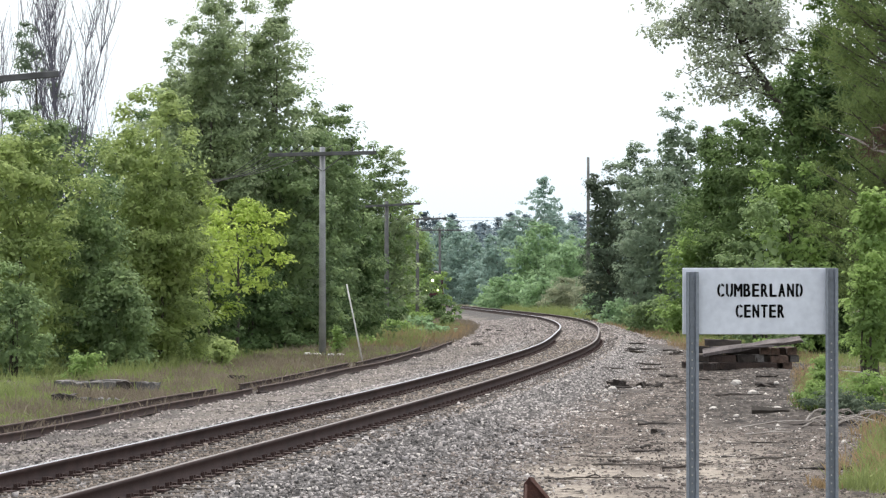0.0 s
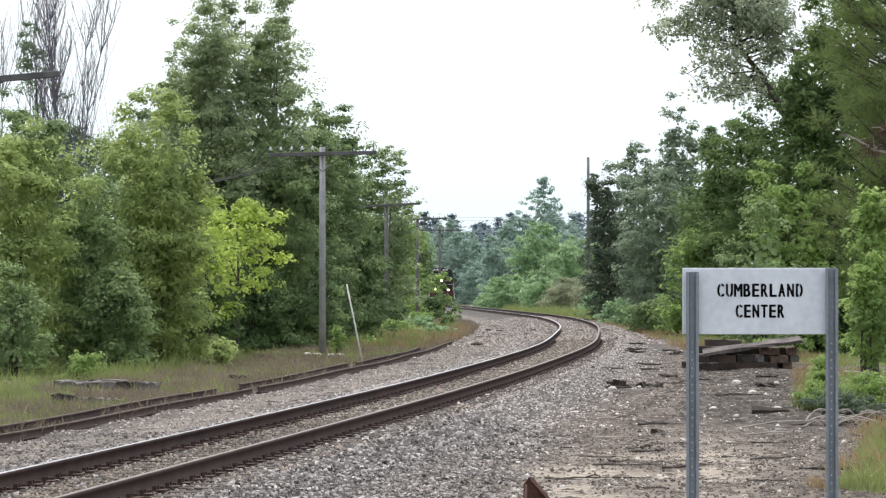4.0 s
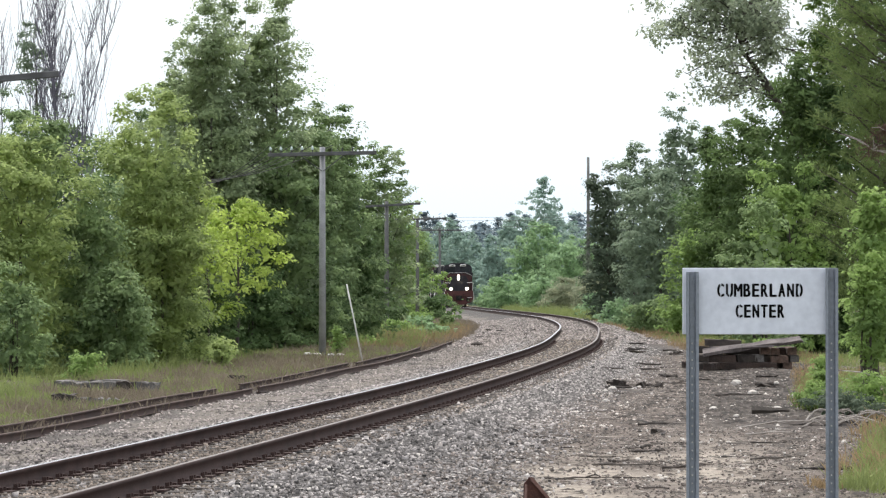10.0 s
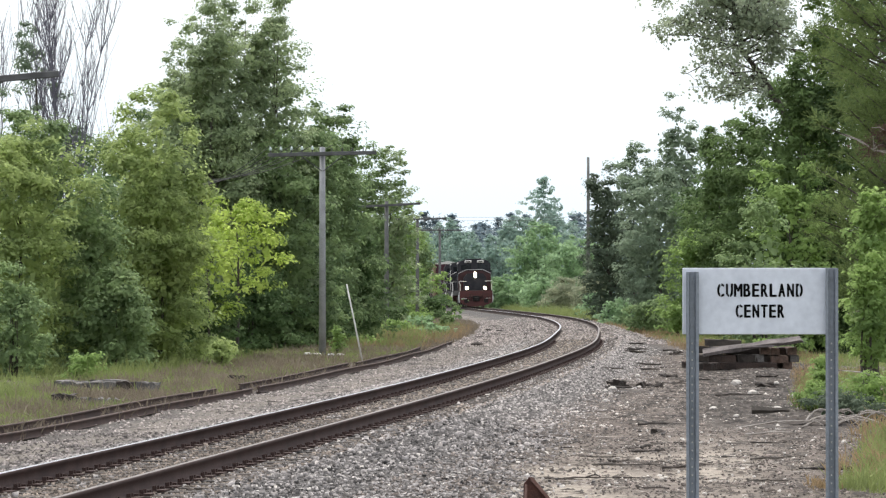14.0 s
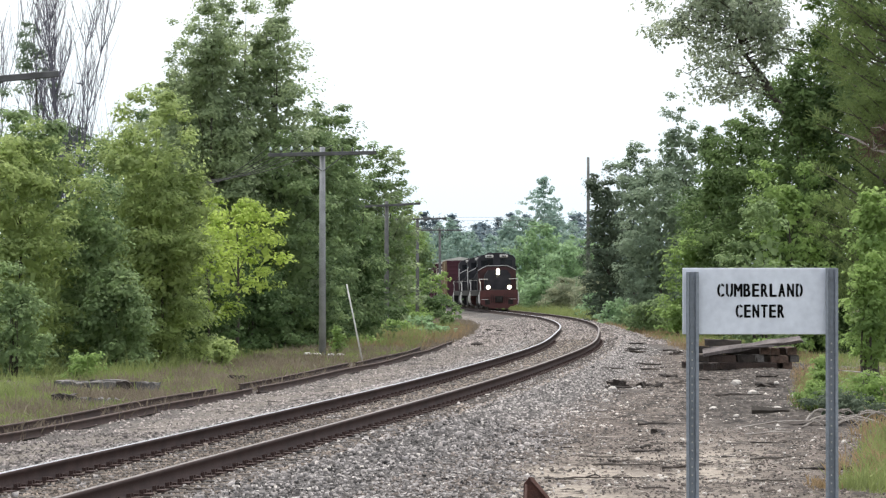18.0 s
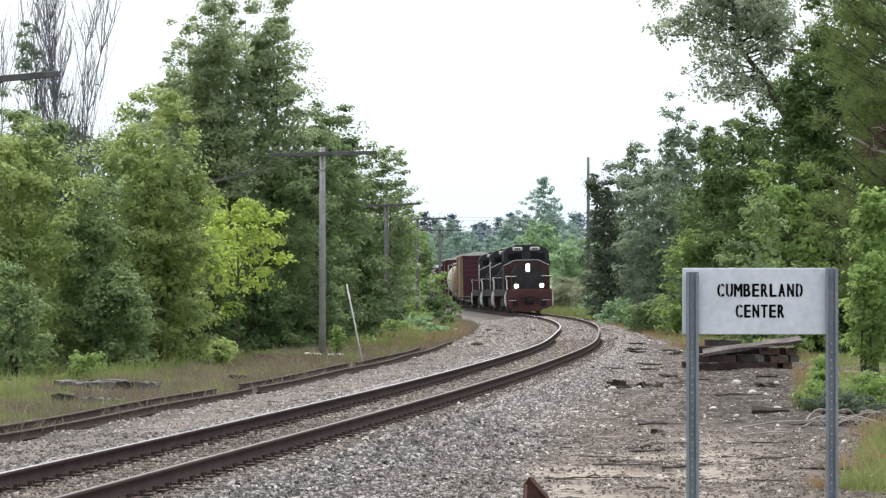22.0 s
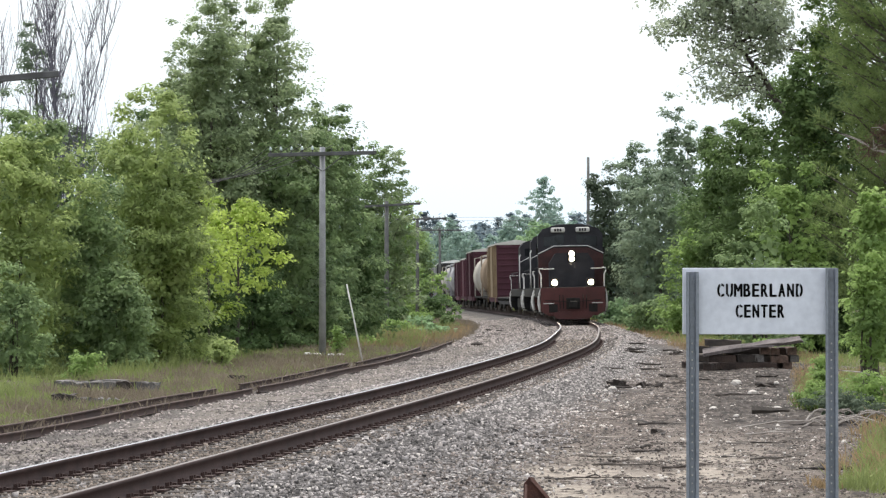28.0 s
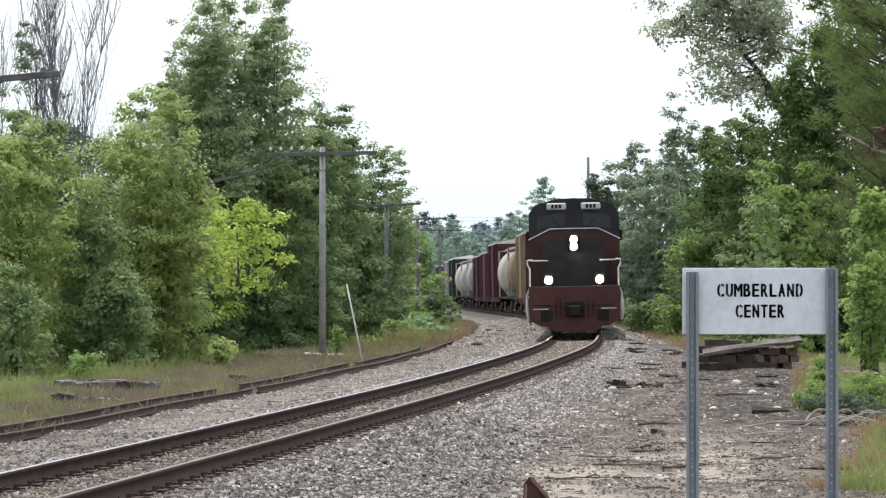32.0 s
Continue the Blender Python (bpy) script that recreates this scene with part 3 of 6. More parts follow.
plant("shrub", "dark green shrub below young trees", -9.65, 77.0, 1.72, 1.89, None, LEAF_DARK_SHADE, 107, shape="low", stems=4, category="shrub")
plant("shrub", "shaded dark shrub below a light tree", -6.88, 84.0, 1.39, 2.38, None, LEAF_DARK_SHADE, 108, shape="low", stems=4, category="shrub")
plant("maple", "bright yellow-green maple standing before dark oaks", -5.87, 85.0, 4.16, 3.29, 1.39, LEAF_BRIGHT, 109, ragged=0.44, spray=0.33, dens=0.95, core=0.08)
plant("maple", "small yellow-green maple sapling before dark oaks", -6.56, 83.0, 2.81, 1.72, 0.46, LEAF_BRIGHT, 110, ragged=0.42, spray=0.3, dens=0.9, core=0.08)
plant("young_tree", "dark-leaved young tree behind saplings", -12.02, 88.0, 6.60, 2.49, None, LEAF_MID, 111, ragged=0.3)
plant("young_tree", "shaded tree deep behind saplings", -9.92, 90.0, 5.61, 3.23, None, LEAF_DARK_SHADE, 112, ragged=0.3, dens=1.1)
plant("poplar", "sparse grey-green poplar among dead branches", -12.94, 95.0, 9.15, 1.97, 5.28, LEAF_GREY, 113, ragged=0.5, dens=0.42, core=0, size=0.1)
plant("oak", "tall green oak with a ragged broad top", -7.47, 97.0, 10.62, 2.75, None, LEAF_OAK, 114, shape="spire", ragged=0.4, dens=1.3, size=0.09)
plant("oak", "tallest green oak rising over the woods", -5.81, 100.0, 11.38, 2.60, None, LEAF_OAK, 115, ragged=0.42, dens=1.3, size=0.09)
plant("oak", "green oak shoulder beside the tallest oak", -4.65, 103.0, 7.58, 2.72, None, LEAF_MID, 116, ragged=0.4)
plant("oak", "dark green oak behind a line pole", -3.88, 107.0, 7.22, 2.62, None, LEAF_MID, 117, ragged=0.36)
plant("maple", "low green tree before the oaks", -5.25, 98.0, 5.66, 2.96, None, LEAF_MID, 118, ragged=0.35)
plant("oak", "dense dark green oak deep in the woods", -9.25, 108.0, 7.98, 5.30, None, LEAF_DARK_SHADE, 119, ragged=0.2, dens=1.1)
plant("oak", "dense dark oak filling the woods", -5.58, 112.0, 6.94, 5.49, None, LEAF_DARK_SHADE, 120, ragged=0.2, dens=1.1)
plant("oak", "dark tree closing the woods behind saplings", -14.24, 112.0, 6.63, 6.34, None, LEAF_DARK_SHADE, 121, ragged=0.2, dens=1.1)
plant("shrub", "dark shrub in the shade of oaks", -5.90, 95.0, 2.05, 2.69, None, LEAF_DARK_SHADE, 122, shape="low", stems=4, category="shrub")
plant("shrub", "dark shrub beside a line pole", -4.65, 101.0, 3.01, 2.86, None, LEAF_DARK_SHADE, 123, shape="low", stems=4, category="shrub")
plant("shrub", "dark green shrub behind the leaning stake", -3.17, 109.0, 2.90, 2.88, None, LEAF_DARK_SHADE, 124, shape="low", stems=4, category="shrub")
plant("maple", "green maple by the second line pole", -3.83, 146.0, 7.32, 3.58, None, LEAF_MID, 125, ragged=0.38)
plant("maple", "green tree with drooping boughs behind line poles", -2.55, 147.0, 7.14, 2.27, None, LEAF_OAK, 126, ragged=0.45, dens=1.1)
plant("maple", "light green tree near the third line pole", -2.61, 192.0, 5.67, 2.72, None, LEAF_LIGHT, 127, ragged=0.38)
plant("shrub", "light green shrub by the third line pole", -3.30, 165.0, 2.96, 2.43, None, LEAF_LIGHT, 128, shape="low", stems=4, category="shrub")
plant("shrub", "green shrub close to the curve", -2.10, 242.0, 4.84, 2.56, None, LEAF_MID, 129, shape="low", stems=4, category="shrub", ragged=0.35)
plant("shrub", "dark rounded shrub at the curve", -0.88, 195.0, 0.47, 3.39, None, LEAF_DARK_SHADE, 130, shape="low", stems=4, category="shrub", ragged=0.3)
plant("shrub", "light green shrub at the foot of a line pole", -2.45, 188.0, 1.52, 2.84, None, LEAF_LIGHT, 131, shape="low", stems=4, category="shrub")
plant("maple", "green tree further along the inside of the curve", -2.26, 250.0, 5.88, 2.45, None, LEAF_PALE, 132, ragged=0.38)

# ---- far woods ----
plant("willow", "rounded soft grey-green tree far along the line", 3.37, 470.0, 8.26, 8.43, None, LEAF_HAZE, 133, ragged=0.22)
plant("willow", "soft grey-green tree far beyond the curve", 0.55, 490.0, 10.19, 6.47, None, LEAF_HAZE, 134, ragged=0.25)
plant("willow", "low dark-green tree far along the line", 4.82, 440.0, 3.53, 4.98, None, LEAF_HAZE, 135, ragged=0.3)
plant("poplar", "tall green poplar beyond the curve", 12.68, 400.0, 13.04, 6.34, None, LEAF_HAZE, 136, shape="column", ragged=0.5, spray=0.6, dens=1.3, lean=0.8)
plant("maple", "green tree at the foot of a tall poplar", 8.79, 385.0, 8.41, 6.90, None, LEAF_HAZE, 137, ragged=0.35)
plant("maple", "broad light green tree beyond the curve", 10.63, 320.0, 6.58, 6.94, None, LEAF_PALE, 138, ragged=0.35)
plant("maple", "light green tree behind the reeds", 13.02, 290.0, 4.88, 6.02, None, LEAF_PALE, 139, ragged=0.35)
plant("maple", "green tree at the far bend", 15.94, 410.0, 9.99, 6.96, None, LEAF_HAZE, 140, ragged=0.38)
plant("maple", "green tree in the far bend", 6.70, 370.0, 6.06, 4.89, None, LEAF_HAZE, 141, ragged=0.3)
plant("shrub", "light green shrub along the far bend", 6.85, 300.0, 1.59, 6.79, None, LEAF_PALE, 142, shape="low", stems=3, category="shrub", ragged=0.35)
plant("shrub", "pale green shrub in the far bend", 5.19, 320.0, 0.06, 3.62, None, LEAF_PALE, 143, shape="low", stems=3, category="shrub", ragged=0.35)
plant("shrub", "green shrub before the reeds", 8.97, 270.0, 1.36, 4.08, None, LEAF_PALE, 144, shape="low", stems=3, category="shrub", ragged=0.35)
plant("reed_bed", "pale tan plumed reeds beside the far bend", 10.19, 250.0, 1.40, 3.77, None, LEAF_TAN, 145, shape="low", stems=6, category="reeds", aspect=0.16, size=0.34, ragged=0.3, spray=0.4)
plant("reed_bed", "tan and green reeds at the bend", 11.71, 235.0, 1.96, 2.66, None, LEAF_TAN, 146, shape="low", stems=6, category="reeds", aspect=0.16, size=0.34, ragged=0.3, spray=0.4)
plant("shrub", "green shrub at the outside of the bend", 10.04, 200.0, 0.55, 2.64, None, LEAF_PALE, 147, shape="low", stems=4, category="shrub", ragged=0.35)

# ---- trees on the sign's side ----
plant("cedar", "dark cedar leaning out at the bend", 9.00, 160.0, 6.94, 2.48, None, LEAF_CEDAR, 148, shape="column", ragged=0.45, aspect=0.4, lean=-0.5, spray=0.4)
plant("maple", "sparse grey-green tree with a dark trunk at the bend", 10.65, 166.0, 8.39, 3.51, None, LEAF_GREY, 149, ragged=0.42, dens=1.1)
plant("oak", "tall grey-green tree at the bend", 11.46, 146.0, 9.97, 3.31, None, LEAF_GREY, 150, ragged=0.45, dens=1.1)
plant("willow", "grey-green tree in the row", 9.92, 138.0, 6.04, 3.39, None, LEAF_GREY, 151, ragged=0.35)
plant("maple", "deep green maple in the tree row", 12.00, 112.0, 8.17, 4.02, None, LEAF_RICH, 152, ragged=0.34)
plant("maple", "mid-green maple lower in the row", 10.95, 118.0, 7.21, 2.49, None, LEAF_RICH, 153, ragged=0.34)
plant("maple", "dark green tree in the row", 11.18, 124.0, 6.32, 3.04, None, LEAF_DARK_SHADE, 154, ragged=0.3)
plant("maple", "light green maple near the tie pile", 10.26, 89.0, 4.98, 2.52, None, LEAF_LIGHT, 155, ragged=0.42, spray=0.34, dens=1.0, core=0.15)
plant("maple", "green tree rising beside the verge pine", 10.78, 91.0, 7.67, 1.80, None, LEAF_RICH, 156, ragged=0.35)
plant("shrub", "light green young shrub behind the tie pile", 8.79, 83.0, 3.36, 2.04, None, LEAF_MID, 157, stems=3, category="shrub", ragged=0.42, spray=0.28, dens=1.1, core=0.15)
plant("shrub", "light green shrub before the tree row", 10.28, 120.0, 3.50, 2.60, None, LEAF_LIGHT, 158, shape="low", stems=4, category="shrub", ragged=0.38)
plant("shrub", "low light green shrub along the verge", 8.59, 125.0, 0.76, 2.24, None, LEAF_MID, 159, shape="low", stems=4, category="shrub", ragged=0.38)
plant("shrub", "low bright shrub at the edge of ballast", 8.91, 114.0, 0.62, 1.18, None, LEAF_LIGHT, 160, shape="low", stems=4, category="shrub", ragged=0.38)
plant("shrub", "low green shrub along the far verge", 8.89, 150.0, 0.60, 1.98, None, LEAF_PALE, 161, shape="low", stems=4, category="shrub", ragged=0.38)
plant("maple", "deep green tree behind the verge pine", 12.86, 92.0, 10.90, 3.30, None, LEAF_DARK_SHADE, 162, ragged=0.3)
plant("shrub", "dark undergrowth behind the tie pile", 11.21, 92.0, 3.09, 2.60, None, LEAF_DARK_SHADE, 163, shape="low", stems=4, category="shrub")
plant("shrub", "tall light green shrub by the sign", 7.50, 52.0, 3.00, 0.93, 0.40, LEAF_LIGHT, 164, stems=3, category="shrub", ragged=0.4, size=0.075)
plant("shrub", "leafy bright shrub at the verge", 7.28, 51.0, 2.06, 0.64, 0.33, LEAF_LIGHT, 165, stems=4, category="shrub", ragged=0.4, size=0.065, spray=0.17)
plant("juniper", "low sprawling green juniper behind a brush heap", 6.86, 48.6, 0.16, 0.96, -0.29, LEAF_LIGHT, 166, shape="low", stems=4, category="shrub", size=0.07, aspect=0.3, spray=0.15, ragged=0.4)
plant("juniper", "low green juniper at the edge of dark soil", 6.17, 50.0, 0.02, 0.43, -0.34, LEAF_LIGHT, 167, shape="low", stems=4, category="shrub", size=0.07, aspect=0.3, spray=0.14, ragged=0.4)
plant("shrub", "low light green weeds at the verge", 6.68, 53.0, 0.09, 0.30, None, LEAF_LIGHT, 168, shape="low", stems=4, category="shrub", size=0.06, spray=0.14)
plant("shrub", "low light green weeds beside the tie pile", 7.77, 62.0, 0.19, 0.30, None, LEAF_LIGHT, 169, shape="low", stems=4, category="shrub", size=0.06, spray=0.14)
plant("shrub", "thin light green shrub at the edge of the curve", -0.15, 205.0, 2.18, 1.62, None, LEAF_LIGHT, 170, shape="low", stems=4, category="shrub", ragged=0.4, dens=0.9, core=0.1)
plant("maple", "yellow-green tree squeezed against the verge pine", 11.72, 93.0, 9.94, 1.49, None, LEAF_LIGHT, 171, ragged=0.4)
plant("weed_clump", "leafy light green weeds at the woods' edge", -1.91, 128.0, -0.11, 1.69, None, LEAF_LIGHT, 172, shape="low", stems=3, category="weed", group="weed clumps", ragged=0.4)
plant("weed_clump", "tall pale weeds by the third line pole", -1.03, 140.0, -0.03, 1.32, None, LEAF_PALE, 173, shape="low", stems=3, category="weed", group="weed clumps", ragged=0.4)
plant("weed_clump", "green weeds at the inside of the curve", 0.23, 150.0, -0.17, 1.02, None, LEAF_MID, 174, shape="low", stems=3, category="weed", group="weed clumps", ragged=0.4)
plant("weed_clump", "soft green weeds on the dry bank", -0.32, 122.0, -0.16, 1.38, None, LEAF_PALE, 175, shape="low", stems=3, category="weed", group="weed clumps", ragged=0.4)
plant("weed_clump", "low green weeds beside the old siding", -2.72, 100.0, -0.21, 1.13, None, LEAF_LIGHT, 176, shape="low", stems=3, category="weed", group="weed clumps", ragged=0.4)
plant("weed_clump", "bushy green weeds under the young trees", -9.83, 70.0, 0.22, 1.45, None, LEAF_OLIVE, 177, shape="low", stems=3, category="weed", group="weed clumps", ragged=0.4)
plant("weed_clump", "bushy green weeds at the grass edge", -5.61, 76.0, 0.12, 0.63, -0.50, LEAF_OLIVE, 178, shape="low", stems=3, category="weed", group="weed clumps", ragged=0.4)
plant("weed_clump", "shaded green weeds under bright maples", -7.02, 82.0, 0.09, 1.86, None, LEAF_MID, 179, shape="low", stems=3, category="weed", group="weed clumps", ragged=0.4)
plant("oak", "green oak with sparse upper sprays beside taller oaks", -8.56, 99.0, 9.19, 1.77, None, LEAF_OAK, 180, ragged=0.42, dens=1.2, size=0.09)
# Added dark plant: gives the brush heap the shade beneath its branches.
plant("juniper", "low dark juniper standing in for shade under bleached branches", 6.31, 47.0, 0.01, 1.33, -0.45, LEAF_CEDAR, 181, shape="low", stems=4, category="shrub", size=0.06, aspect=0.3, spray=0.13, ragged=0.4)
plant("oak", "green oak top between two taller ones", -6.72, 99.0, 10.54, 1.96, None, LEAF_OAK, 182, ragged=0.35, dens=1.2, size=0.09)
plant("oak", "broad green oak below taller tops", -7.99, 98.0, 8.43, 4.16, None, LEAF_OAK, 183, ragged=0.3, dens=1.3)


def white_pine(x, y, height, reach, seed):
    """A soft-needled pine: whorls of rising boughs, each with flat tufted plumes of needles."""
    rng = np.random.default_rng(seed)
    g = gz(x, y)
    root = tagged(empty("pine", x, y, g), "soft-needled white pine at the verge", "tree")
    bm = bmesh.new()
    tube(bm, [(0, 0, -0.1), (0.05, 0, height * 0.5), (0, 0, height)], [0.16, 0.1, 0.03], 8)
    part("trunk", bm, BARK, root)
    pos, nor, way = [], [], []
    for level in np.arange(1.0, height - 0.3, 0.22):
        r = reach * np.interp(level / height, [0.1, 0.3, 0.8, 1.0], [0.8, 1.0, 0.85, 0.3])
        for a in rng.uniform(0, 6.283, 5):
            level = level + rng.uniform(-0.15, 0.15)
            ln = r * rng.uniform(0.7, 1.15)
            o = np.array([math.cos(a), math.sin(a), 0.0])
            tip = np.array([0, 0, level]) + o * ln + np.array([0, 0, ln * rng.uniform(0.2, 0.75)])
            bm = bmesh.new()
            tube(bm, [(0, 0, level), tuple(np.array([0, 0, level]) * 0.5 + tip * 0.5 - np.array([0, 0, 0.06])), tuple(tip)], [0.035, 0.022, 0.008], 5)
            part("bough", bm, BARK, root)
            for q in np.linspace(0.35, 1.0, max(3, int(ln / 0.2))):
                c = np.array([0, 0, level]) * (1 - q) + tip * q + rng.normal(0, 0.11, 3) * np.array([1, 1, 0.6])
                m = 44
                d = rng.normal(size=(m, 3)) + o * 0.5 + np.array([0, 0, 0.5])
                d /= np.linalg.norm(d, axis=1, keepdims=True)
                pos.append(c + d * rng.uniform(0.05, 0.3, (m, 1)) * np.array([1.2, 1.2, 0.8]))
                nor.append(np.cross(d, rng.normal(size=(m, 3))))
                way.append(d)
    pos, nor, d = np.concatenate(pos), np.concatenate(nor), np.concatenate(way)
    nor /= np.linalg.norm(nor, axis=1, keepdims=True) + 1e-9
    b = np.cross(nor, d) * 0.0085
    ln = rng.uniform(0.06, 0.11, (len(pos), 1))
    v = np.stack([pos - d * ln, pos + b, pos + d * ln, pos - b], 1).reshape(-1, 3)
    crown = new("needles", array_mesh("needles", v, np.arange(len(v)).reshape(-1, 4), LEAF_PINE))
    crown.parent = root
    SWAYING.append((crown, 0.3))
    return root


WHITE_PINE = white_pine(10.1, 66.2, 11.0, 1.85, 155)


def far_pine(x, y, height, seed):
    """A distant pine: tiers of drooping boughs round a straight trunk."""
    rng = np.random.default_rng(seed)
    g = gz(x, y)
    root = tagged(empty("pine", x, y, g), "distant dark blue-green pine on the skyline", "tree", group="skyline pines")
    pos, nor = [], []
    bm = bmesh.new()
    tube(bm, [(0, 0, 0), (0, 0, height * 0.97)], [0.2, 0.03], 6)
    for t in np.arange(0.12, 1.0, 0.055):
        reach = (1.02 - t) ** 0.8 * height * 0.24 * rng.uniform(0.7, 1.2) + 0.25
        for a in rng.uniform(0, 6.283, 6):
            n = 26
            q = rng.uniform(0.1, 1, n)
            p = np.stack([np.cos(a) * q * reach, np.sin(a) * q * reach, t * height + q * reach * rng.uniform(-0.05, 0.25)], -1)
            pos.append(p + rng.normal(0, 0.22, (n, 3)))
            nor.append(np.tile([0, 0, 1.0], (n, 1)) + rng.normal(0, 0.5, (n, 3)))
            tube(bm, [(0, 0, t * height), tuple(p[np.argmax(q)])], [0.05, 0.015], 4)
    part("trunk", bm, BARK, root)
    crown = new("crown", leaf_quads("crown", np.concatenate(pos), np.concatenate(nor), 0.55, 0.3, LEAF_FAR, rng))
    crown.parent = root
    return root


_rng = random.Random(3)
for i in range(34):
    far_pine(-16 + i * 1.6 + _rng.uniform(-0.9, 0.9), 600 + _rng.uniform(-30, 60), 15.5 + _rng.uniform(-2.5, 3.2), 900 + i)


def bare_tree(x, y, height, seed, stems=7):
    """A dead tree: upright stems, each with branches and fine twigs."""
    rng = random.Random(seed)
    root = tagged(empty("dead_tree", x, y, gz(x, y)), "leafless grey dead tree with many upright branches", "tree")

    def course(p, d, ln, wander=0.09, lift=0.13):
        pts, q = [Vector(p)], Vector(d).normalized()
        for _ in range(6):
            q = (q + Vector((rng.gauss(0, wander), rng.gauss(0, wander), lift))).normalized()
            pts.append(pts[-1] + q * ln / 6)
        return pts

    def offshoot(pts, lo, hi):
        i = rng.randint(lo, hi)
        a = rng.uniform(0, 6.283)
        return pts[i], Vector((math.cos(a), math.sin(a), rng.uniform(1.6, 3.2)))

    for k in range(stems):
        a = k * 0.9 + 0.3
        lean = rng.uniform(0.01, 0.07)
        spine = course((math.cos(a) * 0.15, math.sin(a) * 0.15, -0.1), (math.cos(a) * lean, math.sin(a) * lean, 1), height * rng.uniform(0.75, 1.0), 0.05)
        bm = bmesh.new()
        tube(bm, spine, [0.05 - 0.0068 * i for i in range(7)], 6)
        stem = part("stem", bm, BARK_DEAD, root)
        for _ in range(17):
            p, d = offshoot(spine, 2, 6)
            ln = rng.uniform(1.4, 3.4)
            pts = course(p, d, ln)
            bm = bmesh.new()
            tube(bm, pts, [0.018 - 0.002 * i for i in range(7)], 4)
            for _ in range(7):
                q, e = offshoot(pts, 1, 5)
                tube(bm, course(q, e, ln * rng.uniform(0.3, 0.6), 0.08)[::2], [0.008, 0.007, 0.005, 0.003], 3)
            part("branch", bm, BARK_DEAD, stem)
    return root


bare_tree(-11.9, 94.0, 12.4, 4, 7)
bare_tree(-13.9, 97.0, 10.6, 9, 3)


def far_woods():
    """The joined mass of leaves of the woods behind everything."""
    rng = np.random.default_rng(31)
    pos, nor = [], []
    for i in range(46):
        x, y = -34 + i * 1.75 + rng.normal(0, 0.6), 545 + rng.uniform(-25, 25)
        h, r = rng.uniform(11.5, 15.5), rng.uniform(2.2, 3.6)
        n = 620
        d = rng.normal(size=(n, 3))
        d /= np.linalg.norm(d, axis=1, keepdims=True)
        lump = 1 + 0.25 * np.sin(d @ (rng.normal(size=3) * 4)) + 0.2 * np.sin(d @ (rng.normal(size=3) * 7))
        p = d * np.array([r, r, h * 0.52]) * (lump * rng.uniform(0.75, 1.0, n))[:, None] + np.array([x, y, gz(x, y) + h * 0.48])
        pos.append(p)
        nor.append(d + np.array([0, 0, 0.5]) + rng.normal(0, 0.4, (n, 3)))
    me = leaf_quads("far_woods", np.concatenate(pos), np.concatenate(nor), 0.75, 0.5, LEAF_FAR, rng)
    return tagged(new("far_woods", me), "hazy green woods far behind the curve", "woods", kind="stuff")


far_woods()


# ---- line poles, wires ----
def line_pole(x, y, top, arm=3.05, tilt=0.0, turn=0.0, drop=0.2, cock=0.0, glass=False, pins=True):
    thick = 0.84 if y < 100 else 0.92
    g = gz(x, y)
    root = tagged(empty("line_pole", x, y, g, turn), "grey weathered wooden telegraph pole with a crossarm", "utility pole", group="line poles")
    h = top - g
    bm = bmesh.new()
    tube(bm, [(tilt * q, 0, h * q - 0.15 * (q == 0)) for q in (0, 0.5, 1)], [0.13 * thick, 0.115 * thick, 0.1 * thick], 12)
    part("pole", bm, POLE_WOOD if y < 100 else POLE_DARK, root)
    za = h - drop
    ln = arm / 2
    bm = bmesh.new()
    box(bm, tilt - ln, tilt + ln, -0.2, -0.11, za - 0.055, za + 0.055, 0.01)
    crossarm = part("crossarm", bm, ARM_WOOD, root, "dark crossarm")
    crossarm.matrix_basis = pose(tilt, 0, za, 0, cock) @ pose(-tilt, 0, -za)
    for s in (-1, 1):
        bm = bmesh.new()
        tube(bm, [(tilt + s * 0.62, -0.16, za - 0.05), (tilt + s * 0.02, -0.13, za - 0.5)], 0.014, 5)
        part("brace", bm, ARM_WOOD, crossarm)
        for j in range(5 if pins else 0):
            px = tilt + s * (0.28 + j * (ln - 0.36) / 4)
            bm = bmesh.new()
            tube(bm, [(px, -0.155, za + 0.05), (px, -0.155, za + 0.17)], [0.016, 0.02], 5)
            part("insulator_pin", bm, ARM_WOOD, crossarm)
            if glass and s < 0:
                bm = bmesh.new()
                tube(bm, [(px, -0.155, za + 0.12), (px, -0.155, za + 0.16), (px, -0.155, za + 0.21), (px, -0.155, za + 0.235)], [0.042, 0.044, 0.03, 0.013], 8)
                part("insulator", bm, INSULATOR, crossarm, "clear glass insulator")
    return root


POLES = [(-8.02, 50.4, 5.28), (-3.5, 86.9, 5.57), (-2.62, 139.1, 5.32), (-1.55, 181.5, 5.5), (-0.25, 234.5, 5.65)]
for (x, y, top), cock in zip(POLES, (-5.0, -1.3, -3.2, -1.2, 0.0)):
    line_pole(x, y, top + 0.06, 3.15 if y < 160 else 3.5, cock=cock, glass=y == 86.9, pins=y > 60 and y != 139.1)


def wire(name, a, b, sag, radius, label):
    bm = bmesh.new()
    a, b = Vector(a), Vector(b)
    tube(bm, [a.lerp(b, q) - Vector((0, 0, 4 * sag * q * (1 - q))) for q in np.linspace(0, 1, 15)], radius, 4)
    return tagged(part(name, bm, WIRE), label, "wire", group="line wires")


